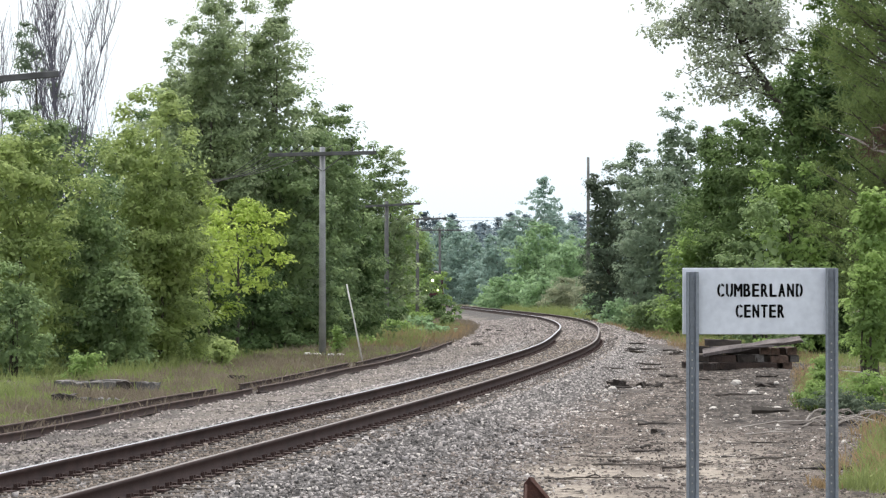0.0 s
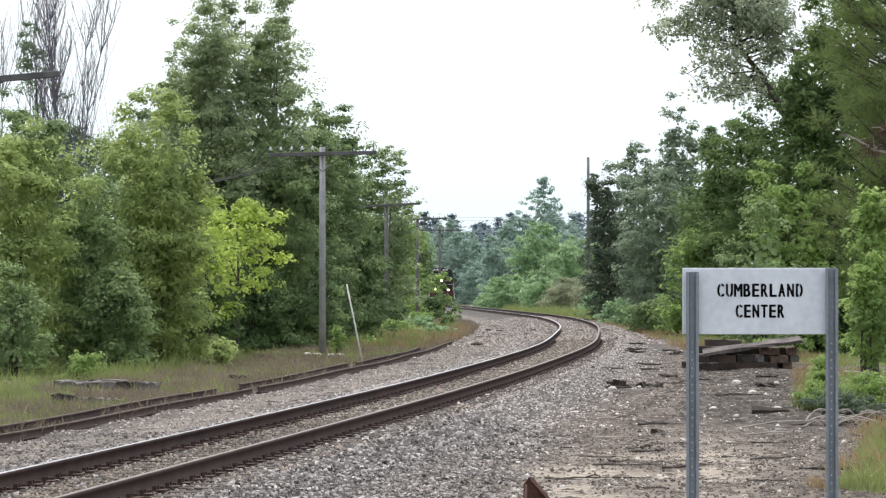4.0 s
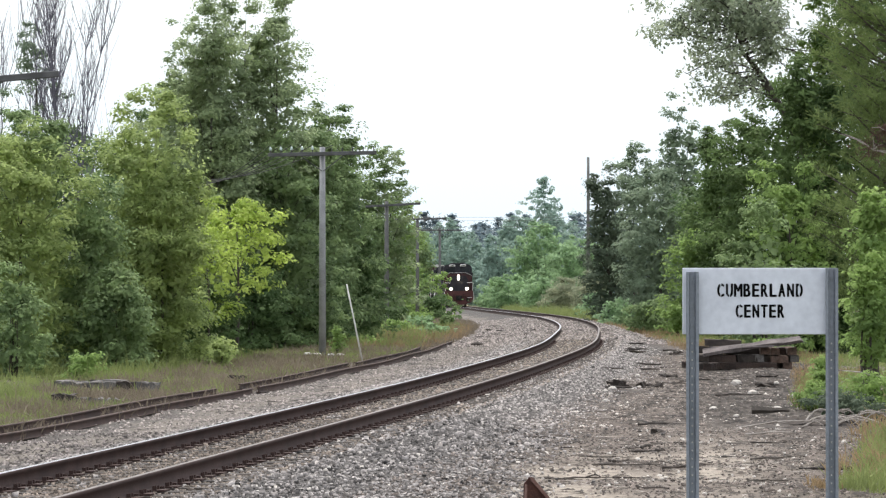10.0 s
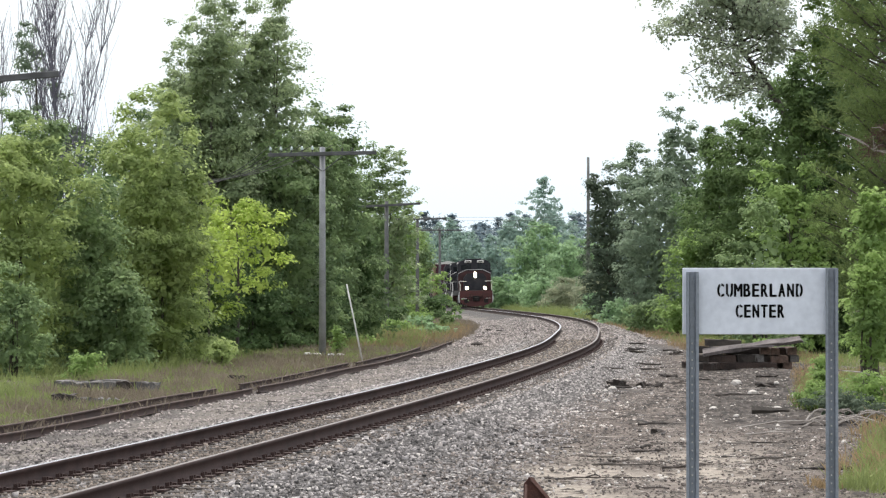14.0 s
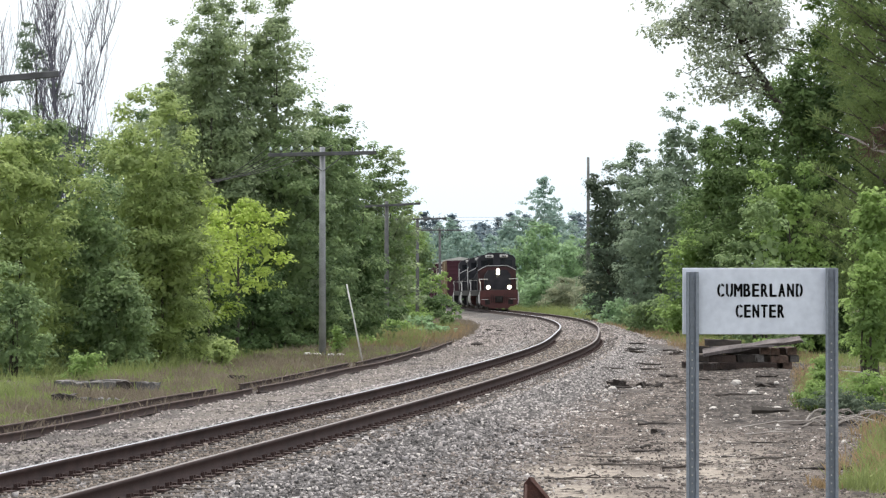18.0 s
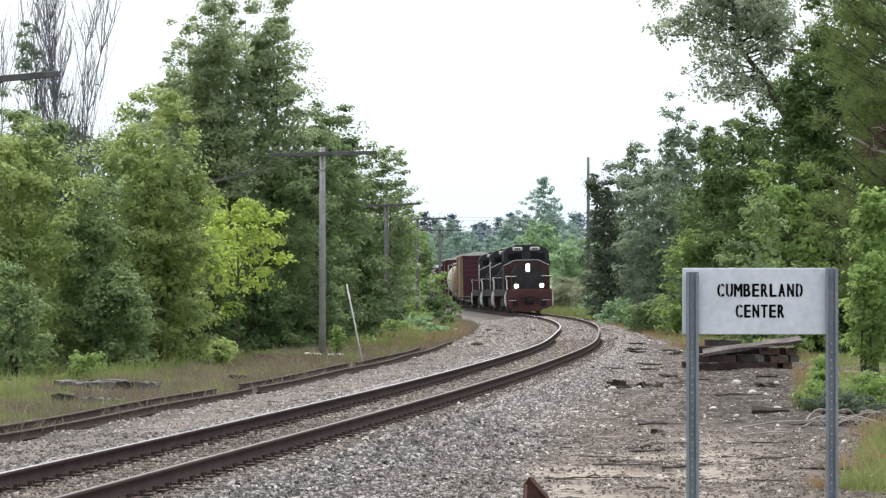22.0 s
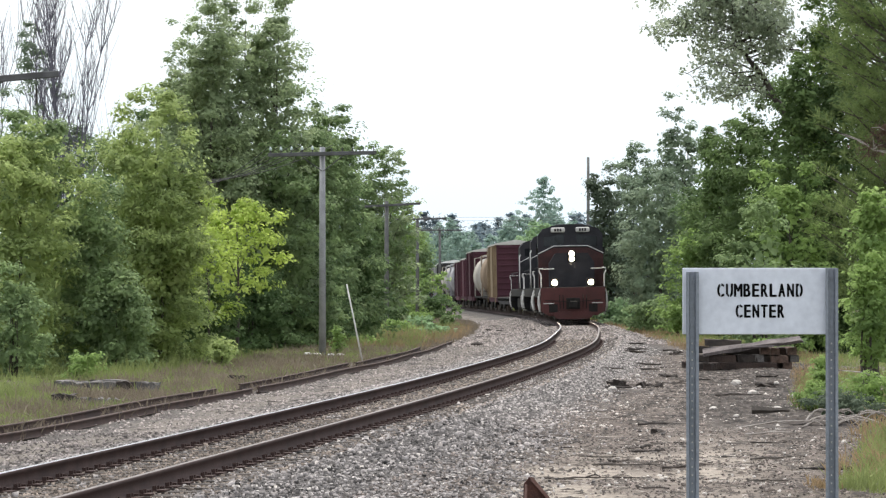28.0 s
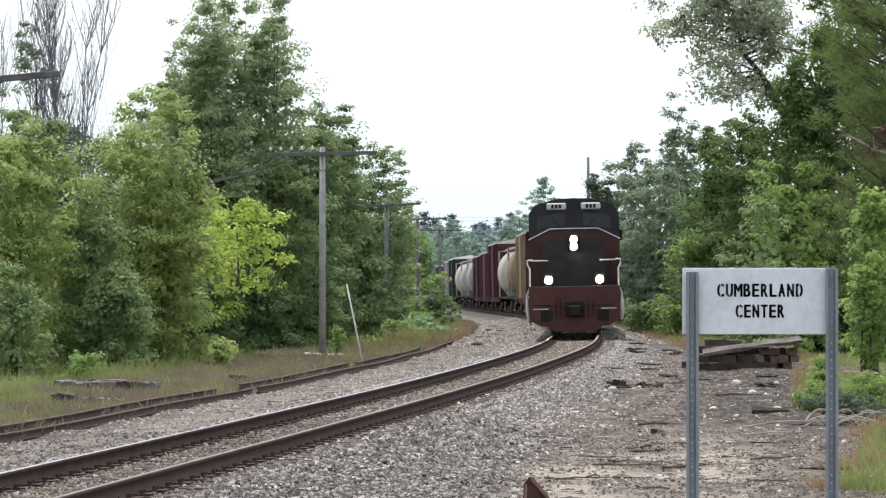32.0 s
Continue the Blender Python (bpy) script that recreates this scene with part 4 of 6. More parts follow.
for (x0, y0, t0), (x1, y1, t1) in zip(POLES, POLES[1:]):
    for o in (-1.4, -1.1, -0.8, -0.5, 0.5, 0.8):
        if y0 < 60:
            continue
        wire("line_wire", (x0 + o, y0 - 0.15, t0 + 0.06), (x1 + o, y1 - 0.15, t1 + 0.06), 0.45, 0.006, "thin dark telegraph wire strung between poles")

for i, o in enumerate((-1.5, -1.2, -0.9, -0.6, -0.3, 0.3)):
    wire("fallen_wire", (-3.5 + o, 86.75, 5.68), (-7.5 + 0.12 * i, 89.0, 4.45 + 0.06 * i), 0.2, 0.011, "slack dark telegraph wire hanging into trees")

g_far = gz(12.85, 265)
far_pole = tagged(empty("utility_pole", 12.85, 265.0, g_far), "tall grey utility pole rising over trees", "utility pole")
_bm = bmesh.new()
tube(_bm, [(0, 0, 0), (0, 0, 12.45 - g_far)], [0.19, 0.12], 10)
part("pole", _bm, POLE_DARK, far_pole)
_bm = bmesh.new()
tube(_bm, [(0.0, -0.2, 9.75 - g_far), (0.0, -0.2, 10.35 - g_far)], 0.13, 8)
part("transformer", _bm, POLE_WOOD, far_pole)
for z, d in ((6.9, 0.3), (7.15, 0.2), (6.4, 0.4)):
    wire("power_wire", (-40, 300, z + 1.2), (12.85, 265, z), d, 0.012, "thin power line wire crossing over the railway")


# ---- sign ----
# Pale colour standing in for bright ground seen through post holes.
HOLE_BRIGHT = material("hole_bright", (0.6, 0.6, 0.58), 0.4, 0.3, scale=20, bump=0)


def station_sign():
    d = 18.95
    x0, x1 = 1.515, 2.49
    root = tagged(empty("station_sign", 2.0, d, gz(2.0, d)), "white painted station name board on two steel channel posts", "sign")
    g = gz(2.0, d)
    top, bot = 1.925 - g, 1.505 - g
    bm = bmesh.new()
    box(bm, x0 - 2.0, x1 - 2.0, -0.008, 0.008, bot, top, 0.003)
    board = part("board", bm, SIGN_WHITE, root, "white board with black stencilled letters")
    for px, off in ((1.575, 0.0), (2.455, 0.012)):
        bm = bmesh.new()
        c = px - 2.0
        prism(bm, [(c - 0.04, -0.034), (c - 0.022, -0.034), (c - 0.015, -0.004), (c + 0.015, -0.004), (c + 0.022, -0.034), (c + 0.04, -0.034), (c + 0.04, -0.03), (c + 0.025, -0.03), (c + 0.018, 0.0), (c - 0.018, 0.0), (c - 0.025, -0.03), (c - 0.04, -0.03)], -0.3, 1.9 - g + off * 2)
        for v in bm.verts:
            v.co = Vector((v.co.x, v.co.z - 0.012, v.co.y))
        bmesh.ops.recalc_face_normals(bm, faces=bm.faces[:])
        post = part("post", bm, GALV, root, "grey galvanised steel channel post")
        # Holes are uncut: pale plates carry the light that would show through.
        for k in range(34):
            bm = bmesh.new()
            z = 0.12 + k * 0.052
            box(bm, c - 0.0045, c + 0.0045, -0.0185, -0.0165, z - 0.0055, z + 0.0055)
            part("punched_hole", bm, HOLE_BRIGHT, post)
        for z in (top - 0.06, bot + 0.06):
            bm = bmesh.new()
            tube(bm, [(c, -0.016, z), (c, -0.027, z)], 0.0095, 6)
            part("bolt", bm, GALV, post)
    for text, share, wide in (("CUMBERLAND", 0.665, 0.552), ("CENTER", 0.35, 0.318)):
        pitch = wide / len(text)
        for i, ch in enumerate(text):
            cu = bpy.data.curves.new("letter", "FONT")
            cu.body, cu.size, cu.extrude = ch, 0.1, 0.0008
            ob = new("letter", cu)
            bpy.context.view_layer.update()
            thin = bpy.data.meshes.new_from_object(ob.evaluated_get(bpy.context.evaluated_depsgraph_get()))
            bpy.data.objects.remove(ob)
            co = np.empty(len(thin.vertices) * 3, dtype=np.float32)
            thin.vertices.foreach_get("co", co)
            co = co.reshape(-1, 3)
            lo, hi = co.min(0), co.max(0)
            co = (co - (lo + hi) / 2) / (hi - lo) * np.array([pitch * (0.86 if ch == "M" else 0.68), 0.08, 0.0016])
            thin.vertices.foreach_set("co", co.astype(np.float32).ravel())
            bm = bmesh.new()
            for dx, dy in ((-0.004, 0.001), (-0.0015, -0.002), (0.0015, 0.002), (0.004, -0.001)):
                n0 = len(bm.verts)
                bm.from_mesh(thin)
                bm.verts.ensure_lookup_table()
                for v in bm.verts[n0:]:
                    v.co += Vector((dx, dy, dx * 0.02))
            me = bpy.data.meshes.new("letter")
            bm.to_mesh(me)
            bm.free()
            co = np.empty(len(me.vertices) * 3, dtype=np.float32)
            me.vertices.foreach_get("co", co)
            co = co.reshape(-1, 3)
            zz = bot + (top - bot) * share
            placed = np.stack([co[:, 0] + 0.005 + (i + 0.5) * pitch - wide / 2, -0.0092 - co[:, 2], co[:, 1] + zz], -1)
            me.vertices.foreach_set("co", placed.astype(np.float32).ravel())
            me.materials.append(SIGN_BLACK)
            letter = new("letter", me)
            letter.parent = board
            if ch in "CUD":
                bm = bmesh.new()
                xm = 0.005 + (i + 0.5) * pitch - wide / 2
                box(bm, xm - 0.002, xm + 0.002, -0.0115, -0.0101, zz - 0.042, zz + 0.042)
                part("stencil_gap", bm, SIGN_WHITE, letter)
    return root


station_sign()


# ---- train ----
LOCO_DARK = material("loco_charcoal_paint", (0.045, 0.044, 0.049), 0.75, dark=(0.024, 0.024, 0.027), scale=2, fine=30, bump=0.05, gloss=0.08)
LOCO_RED = material("loco_maroon_paint", (0.085, 0.027, 0.025), 0.6, dark=(0.055, 0.02, 0.018), scale=2, fine=30, bump=0.05, gloss=0.3)
# Maroon-tinged panel paint, redder because headlamp glare is put into the colour.
LOCO_BROWN_GLARE = material("loco_maroon_paint_glare", (0.075, 0.026, 0.024), 0.6, dark=(0.03, 0.015, 0.015), scale=2, fine=30, bump=0.05, gloss=0.3)
LOCO_GLASS = material("loco_window_glass", (0.015, 0.017, 0.02), 0.1, scale=2, bump=0, gloss=0.35)
HANDRAIL = material("handrail_white", (0.75, 0.74, 0.72), 0.5, dark=(0.5, 0.48, 0.46), scale=5, bump=0)
BLACK_STEEL = material("black_steel", (0.034, 0.031, 0.029), 0.7, 0.2, dark=(0.017, 0.016, 0.015), scale=4, fine=40, bump=0.2, gloss=0.08)
WHEEL_STEEL = material("wheel_steel", (0.1, 0.075, 0.06), 0.6, 0.5, scale=4, bump=0.1)
NUMBER_WHITE = glowing("lit_number_board", (0.45, 0.44, 0.42), 0.08)
LAMP_GLOW = glowing("headlamp_glow", (1.0, 0.82, 0.55), 130.0)


def bogie(root, y, spread, frame_mat, keep=None):
    """A truck: two sideframes, springs and two wheelsets."""
    bm = bmesh.new()
    for s in (-1, 1):
        prism_pts = [(y - spread / 2 - 0.3, 0.5), (y - spread / 2 - 0.3, 0.72), (y - 0.5, 0.82), (y + 0.5, 0.82), (y + spread / 2 + 0.3, 0.72), (y + spread / 2 + 0.3, 0.5), (y + 0.45, 0.28), (y - 0.45, 0.28)]
        a = [bm.verts.new((s * 1.0, p, z)) for p, z in prism_pts]
        b = [bm.verts.new((s * 1.14, p, z)) for p, z in prism_pts]
        bm.faces.new(a), bm.faces.new(b[::-1])
        for i in range(8):
            bm.faces.new((a[i], b[i], b[(i + 1) % 8], a[(i + 1) % 8]))
    box(bm, -1.0, 1.0, y - 0.2, y + 0.2, 0.5, 0.85)
    bmesh.ops.recalc_face_normals(bm, faces=bm.faces[:])
    truck = part("truck", bm, frame_mat, root)
    for e in (-1, 1):
        bm = bmesh.new()
        tube(bm, [(-0.8, 0, 0), (0.8, 0, 0)], 0.08, 8)
        for s in (-1, 1):
            tube(bm, [(s * 0.69, 0, 0), (s * 0.72, 0, 0), (s * 0.725, 0, 0), (s * 0.83, 0, 0)], [0.51, 0.51, 0.475, 0.47], 20)
        w = part("wheelset", bm, WHEEL_STEEL, truck)
        w.matrix_basis = pose(0, y + e * spread / 2, 0.475)
        if keep is not None:
            keep.append((w, y + e * spread / 2))
    return truck


def coupler(root, y, d):
    bm = bmesh.new()
    box(bm, -0.1, 0.1, min(y, y + d * 0.55), max(y, y + d * 0.55), 0.72, 0.92, 0.02)
    box(bm, -0.17, 0.17, min(y + d * 0.4, y + d * 0.65), max(y + d * 0.4, y + d * 0.65), 0.66, 0.98, 0.03)
    part("coupler", bm, BLACK_STEEL, root)


def locomotive(lead, label):
    """A four-axle road switcher, 18 m long; its front is at +y."""
    root = tagged(empty("locomotive"), label, "locomotive", group="train")
    half = 8.6
    bm = bmesh.new()
    box(bm, -1.5, 1.5, -half, half, 1.15, 1.62, 0.03)
    part("underframe", bm, BLACK_STEEL, root)
    # long hood
    bm = bmesh.new()
    prism(bm, [(-0.92, 1.6), (-0.92, 3.85), (-0.75, 4.1), (0.75, 4.1), (0.92, 3.85), (0.92, 1.6)], -8.0, 4.0)
    hood = part("long_hood", bm, LOCO_DARK, root)
    for k in range(11):
        for s in (-1, 1):
            bm = bmesh.new()
            box(bm, s * 0.92, s * 0.935, -7.7 + k * 1.04, -6.75 + k * 1.04, 1.75, 3.5)
            part("hood_door", bm, LOCO_DARK, hood)
    for y in (-6.6, -5.2, -3.8):
        bm = bmesh.new()
        tube(bm, [(0, y, 4.05), (0, y, 4.35)], 0.6, 16)
        part("fan_housing", bm, BLACK_STEEL, hood)
    bm = bmesh.new()
    tube(bm, [(0, 0.8, 4.05), (0, 0.8, 4.55)], 0.28, 12)
    part("exhaust_stack", bm, BLACK_STEEL, hood)
    # cab
    bm = bmesh.new()
    prism(bm, [(-1.52, 1.6), (-1.52, 4.08), (-1.32, 4.36), (-0.75, 4.53), (0, 4.59), (0.75, 4.53), (1.32, 4.36), (1.52, 4.08), (1.52, 1.6)], 3.9, 6.1)
    cab = part("cab", bm, LOCO_DARK, root, "charcoal cab with white trim")
    bm = bmesh.new()
    prism(bm, [(-1.53, 1.6), (-1.53, 3.14), (-0.8, 3.48), (0.8, 3.48), (1.53, 3.14), (1.53, 1.6)], 6.095, 6.115)
    part("front_panel", bm, LOCO_BROWN_GLARE if lead else LOCO_DARK, cab, "dark panel below the windscreens")
    for s in (-1, 1):
        bm = bmesh.new()
        tube(bm, [(s * 1.54, 6.13, 3.2), (s * 0.8, 6.13, 3.56), (s * 0.01, 6.13, 3.56)], 0.022, 5)
        part("trim_stripe", bm, HANDRAIL, cab, "white stripe")
        bm = bmesh.new()
        prism(bm, [(s * 0.3, 3.64), (s * 1.25, 3.54), (s * 1.25, 3.98), (s * 0.3, 4.1)], 6.1, 6.12)
        part("windscreen", bm, LOCO_GLASS, cab)
        bm = bmesh.new()
        box(bm, s * 1.52, s * 1.53, 4.3, 5.6, 2.95, 3.7)
        part("side_window", bm, LOCO_GLASS, cab)
        bm = bmesh.new()
        box(bm, s * 0.58 - 0.33, s * 0.58 + 0.33, 6.1, 6.2, 4.2, 4.43, 0.04)
        nb = part("number_board", bm, NUMBER_WHITE, cab, "lit white number board")
        for k in range(3):
            bm = bmesh.new()
            box(bm, s * 0.58 - 0.17 + k * 0.125, s * 0.58 - 0.08 + k * 0.125, 6.2, 6.206, 4.25, 4.38)
            part("digit_bar", bm, BLACK_STEEL, nb)
        bm = bmesh.new()
        box(bm, s * 1.56 - 0.06, s * 1.56 + 0.06, 5.75, 5.8, 3.15, 3.5, 0.01)
        part("mirror", bm, BLACK_STEEL, cab)
        if not lead:
            bm = bmesh.new()
            tube(bm, [(s * 1.55, 6.16, 1.66), (s * 1.57, 6.16, 2.2), (s * 1.57, 6.16, 3.5), (s * 1.5, 6.14, 3.62)], 0.03, 6)
            part("cab_handrail", bm, HANDRAIL, cab, "white vertical handrail")
        bm = bmesh.new()
        tube(bm, [(s * 0.45, 6.13, 3.6), (s * 0.72, 6.13, 3.9)], 0.012, 4)
        part("wiper", bm, BLACK_STEEL, cab)
    bm = bmesh.new()
    for dx in (-0.22, 0.0, 0.22):
        tube(bm, [(dx, 2.6, 4.32), (dx, 3.0, 4.34)], [0.03, 0.07], 8)
    box(bm, -0.28, 0.28, 2.55, 2.62, 4.05, 4.34)
    part("horn", bm, BLACK_STEEL, cab)
    bm = bmesh.new()
    box(bm, -0.7, 0.7, 4.5, 5.4, 4.4, 4.6, 0.05)
    part("roof_cooler", bm, LOCO_DARK, cab)
    # low nose
    bm = bmesh.new()
    prism(bm, [(-1.05, 1.6), (-1.05, 2.75), (-0.75, 3.2), (0.75, 3.2), (1.05, 2.75), (1.05, 1.6)], 6.1, 7.6)
    nose = part("nose", bm, LOCO_DARK, root, "charcoal low nose")
    bm = bmesh.new()
    box(bm, -0.2, 0.2, 7.58, 7.68, 2.78, 3.32, 0.05)
    housing = part("headlight_housing", bm, BLACK_STEEL, nose)
    lamp = LAMP_GLOW if lead else LOCO_GLASS
    for z in (2.93, 3.17):
        bm = bmesh.new()
        tube(bm, [(0, 7.66, z), (0, 7.7, z)], 0.115, 14)
        part("headlight", bm, lamp, housing, "lit round headlight" if lead else "")
    for s in (-1, 1):
        bm = bmesh.new()
        box(bm, s * 0.84 - 0.17, s * 0.84 + 0.17, 8.45, 8.6, 1.64, 2.02, 0.04)
        ditch = part("ditch_light_housing", bm, BLACK_STEEL, root)
        bm = bmesh.new()
        tube(bm, [(s * 0.84, 8.59, 1.83), (s * 0.84, 8.63, 1.83)], 0.125, 14)
        part("ditch_light", bm, lamp, ditch, "lit ditch light" if lead else "")
    # pilot, steps, handrails at both ends
    for e in (-1, 1):
        bm = bmesh.new()
        prism(bm, [(-1.12, 0.3), (-1.47, 0.5), (-1.5, 0.7), (-1.5, 1.6), (1.5, 1.6), (1.5, 0.7), (1.47, 0.5), (1.12, 0.3)], min(e * 8.45, e * 8.62), max(e * 8.45, e * 8.62))
        part("pilot", bm, LOCO_RED if lead else LOCO_DARK, root, "maroon pilot plate" if lead else "")
        for s in (-0.62, -0.46, 0.46, 0.62):
            bm = bmesh.new()
            tube(bm, [(s, e * 8.62, 1.25), (s, e * 8.74, 1.1), (s * 0.97, e * 8.72, 0.62)], 0.02, 5)
            part("air_hose", bm, BLACK_STEEL, root)
        bm = bmesh.new()
        tube(bm, [(-1.3, e * 8.66, 1.02), (-0.25, e * 8.7, 0.95), (0.25, e * 8.7, 0.95), (1.3, e * 8.66, 1.02)], 0.016, 5)
        part("uncoupling_lever", bm, BLACK_STEEL, root)
        bm = bmesh.new()
        box(bm, -0.32, 0.32, min(e * 8.62, e * 8.66), max(e * 8.62, e * 8.66), 0.6, 1.12, 0.02)
        part("coupler_pocket", bm, BLACK_STEEL, root)
        # Step wells aren't recessed: flat black plates stand in for their shade.
        for s in (-1, 1):
            bm = bmesh.new()
            box(bm, s * 0.92 - 0.2, s * 0.92 + 0.2, e * 8.63 - 0.008, e * 8.63 + 0.008, 0.46, 0.84, 0.004)
            part("step_well_shade", bm, BLACK_STEEL, root, "dark plate for a shaded step well")
        if e > 0:
            bm = bmesh.new()
            prism(bm, [(-0.62, 0.14), (-0.82, 0.2), (-1.0, 0.42), (-0.7, 0.5), (0.7, 0.5), (1.0, 0.42), (0.82, 0.2), (0.62, 0.14)], 8.62, 8.78)
            part("snowplow", bm, LOCO_RED if lead else BLACK_STEEL, root)
        coupler(root, e * 8.6, e)
        for s in (-1, 1):
            bm = bmesh.new()
            y = e * 8.52
            tube(bm, [(s * 1.5, y, 0.62), (s * 1.56, y, 1.0), (s * 1.56, y, 1.35), (s * 1.46, y, 1.6), (s * 1.46, y, 2.2), (s * 1.54, y, 2.36), (s * 1.54, y, 2.48), (s * 1.36, y, 2.5)], 0.03, 6)
            part("step_handrail", bm, HANDRAIL, root, "white handrail")
            bm = bmesh.new()
            tube(bm, [(s * 1.42, e * 8.0, 1.35), (s * 1.57, e * 8.02, 1.2), (s * 1.59, e * 8.05, 0.85), (s * 1.54, e * 8.08, 0.55), (s * 1.44, e * 8.1, 0.36)], 0.05, 6)
            part("grab_iron", bm, HANDRAIL, root, "thick white curved grab iron")
            bm = bmesh.new()
            tube(bm, [(s * 1.4, y, 2.47), (s * 0.85, y, 2.47)], 0.025, 6)
            part("end_railing", bm, HANDRAIL, root, "white railing")
            for k in range(3):
                bm = bmesh.new()
                box(bm, s * 1.42 - 0.14, s * 1.42 + 0.1, e * 8.2 - 0.25, e * 8.2 + 0.25, 0.45 + 0.36 * k, 0.49 + 0.36 * k)
                part("step", bm, BLACK_STEEL, root)
            bm = bmesh.new()
            box(bm, s * 1.12 - 0.25, s * 1.12 + 0.25, e * 8.625 - 0.004, e * 8.625 + 0.004, 0.86, 0.89)
            part("step_edge", bm, HANDRAIL, root)
    for s in (-1, 1):
        bm = bmesh.new()
        tube(bm, [(s * 1.46, -8.2, 2.62), (s * 1.46, 3.9, 2.62)], 0.02, 5)
        for k in range(7):
            tube(bm, [(s * 1.46, -8.0 + k * 1.95, 1.6), (s * 1.46, -8.0 + k * 1.95, 2.62)], 0.018, 5)
        part("side_railing", bm, LOCO_DARK, root)
    bm = bmesh.new()
    box(bm, -1.35, 1.35, -2.6, 2.6, 0.35, 1.15, 0.15)
    part("fuel_tank", bm, BLACK_STEEL, root)
    spin = []
    for y in (-5.2, 5.2):
        bogie(root, y, 2.74, BLACK_STEEL, spin)
    return root, spin


def trucks_and_couplers(root, length):
    for y in (-length / 2 + 2.3, length / 2 - 2.3):
        bogie(root, y, 1.75, BLACK_STEEL)
    for e in (-1, 1):
        coupler(root, e * (length / 2 - 0.35), e)


def boxcar(length, height, side, end, roof, label):
    root = tagged(empty("boxcar"), label, "boxcar", group="train")
    h = length / 2 - 0.55
    bm = bmesh.new()
    box(bm, -1.45, 1.45, -h, h, 1.05, height - 0.3, 0.02)
    body = part("body", bm, side, root)
    bm = bmesh.new()
    prism(bm, [(-1.52, height - 0.32), (-1.52, height - 0.24), (0, height), (1.52, height - 0.24), (1.52, height - 0.32)], -h - 0.02, h + 0.02)
    rf = part("roof", bm, roof, root, "pale weathered metal roof")
    n = int(length / 1.1)
    for k in range(n):
        y = -h + 0.5 + k * (2 * h - 1) / (n - 1)
        bm = bmesh.new()
        prism(bm, [(-1.53, height - 0.22), (0, height + 0.03), (1.53, height - 0.22), (1.5, height - 0.26), (0, height - 0.02), (-1.5, height - 0.26)], y - 0.03, y + 0.03)
        part("roof_seam", bm, roof, rf)
        for s in (-1, 1):
            if abs(y) > 1.7:
                bm = bmesh.new()
                box(bm, min(s * 1.45, s * 1.52), max(s * 1.45, s * 1.52), y - 0.05, y + 0.05, 1.1, height - 0.32)
                part("side_post", bm, side, body)
    for e in (-1, 1):
        bm = bmesh.new()
        box(bm, -1.44, 1.44, min(e * h, e * (h + 0.03)), max(e * h, e * (h + 0.03)), 1.06, height - 0.33)
        ep = part("end_panel", bm, end, root, "ribbed steel end")
        for k in range(9):
            z = 1.25 + k * (height - 1.75) / 8
            bm = bmesh.new()
            box(bm, -1.36, 1.36, min(e * (h + 0.03), e * (h + 0.09)), max(e * (h + 0.03), e * (h + 0.09)), z - 0.06, z + 0.06, 0.02)
            part("end_rib", bm, end, ep)
        for s in (-1, 1):
            bm = bmesh.new()
            x = s * 1.56
            for o in (0.1, 0.5):
                tube(bm, [(x, e * (h - o), 0.7), (x, e * (h - o), height - 0.4)], 0.018, 5)
            for k in range(9):
                z = 0.8 + k * 0.4
                tube(bm, [(x, e * (h - 0.1), z), (x, e * (h - 0.5), z)], 0.014, 5)
            part("ladder", bm, side, root)
    for s in (-1, 1):
        bm = bmesh.new()
        box(bm, min(s * 1.46, s * 1.54), max(s * 1.46, s * 1.54), -1.5, 1.5, 1.1, height - 0.4, 0.01)
        part("door", bm, side, root)
        bm = bmesh.new()
        box(bm, min(s * 1.3, s * 1.44), max(s * 1.3, s * 1.44), -h, h, 0.75, 1.06)
        part("sill", bm, end, root)
    trucks_and_couplers(root, length)
    return root


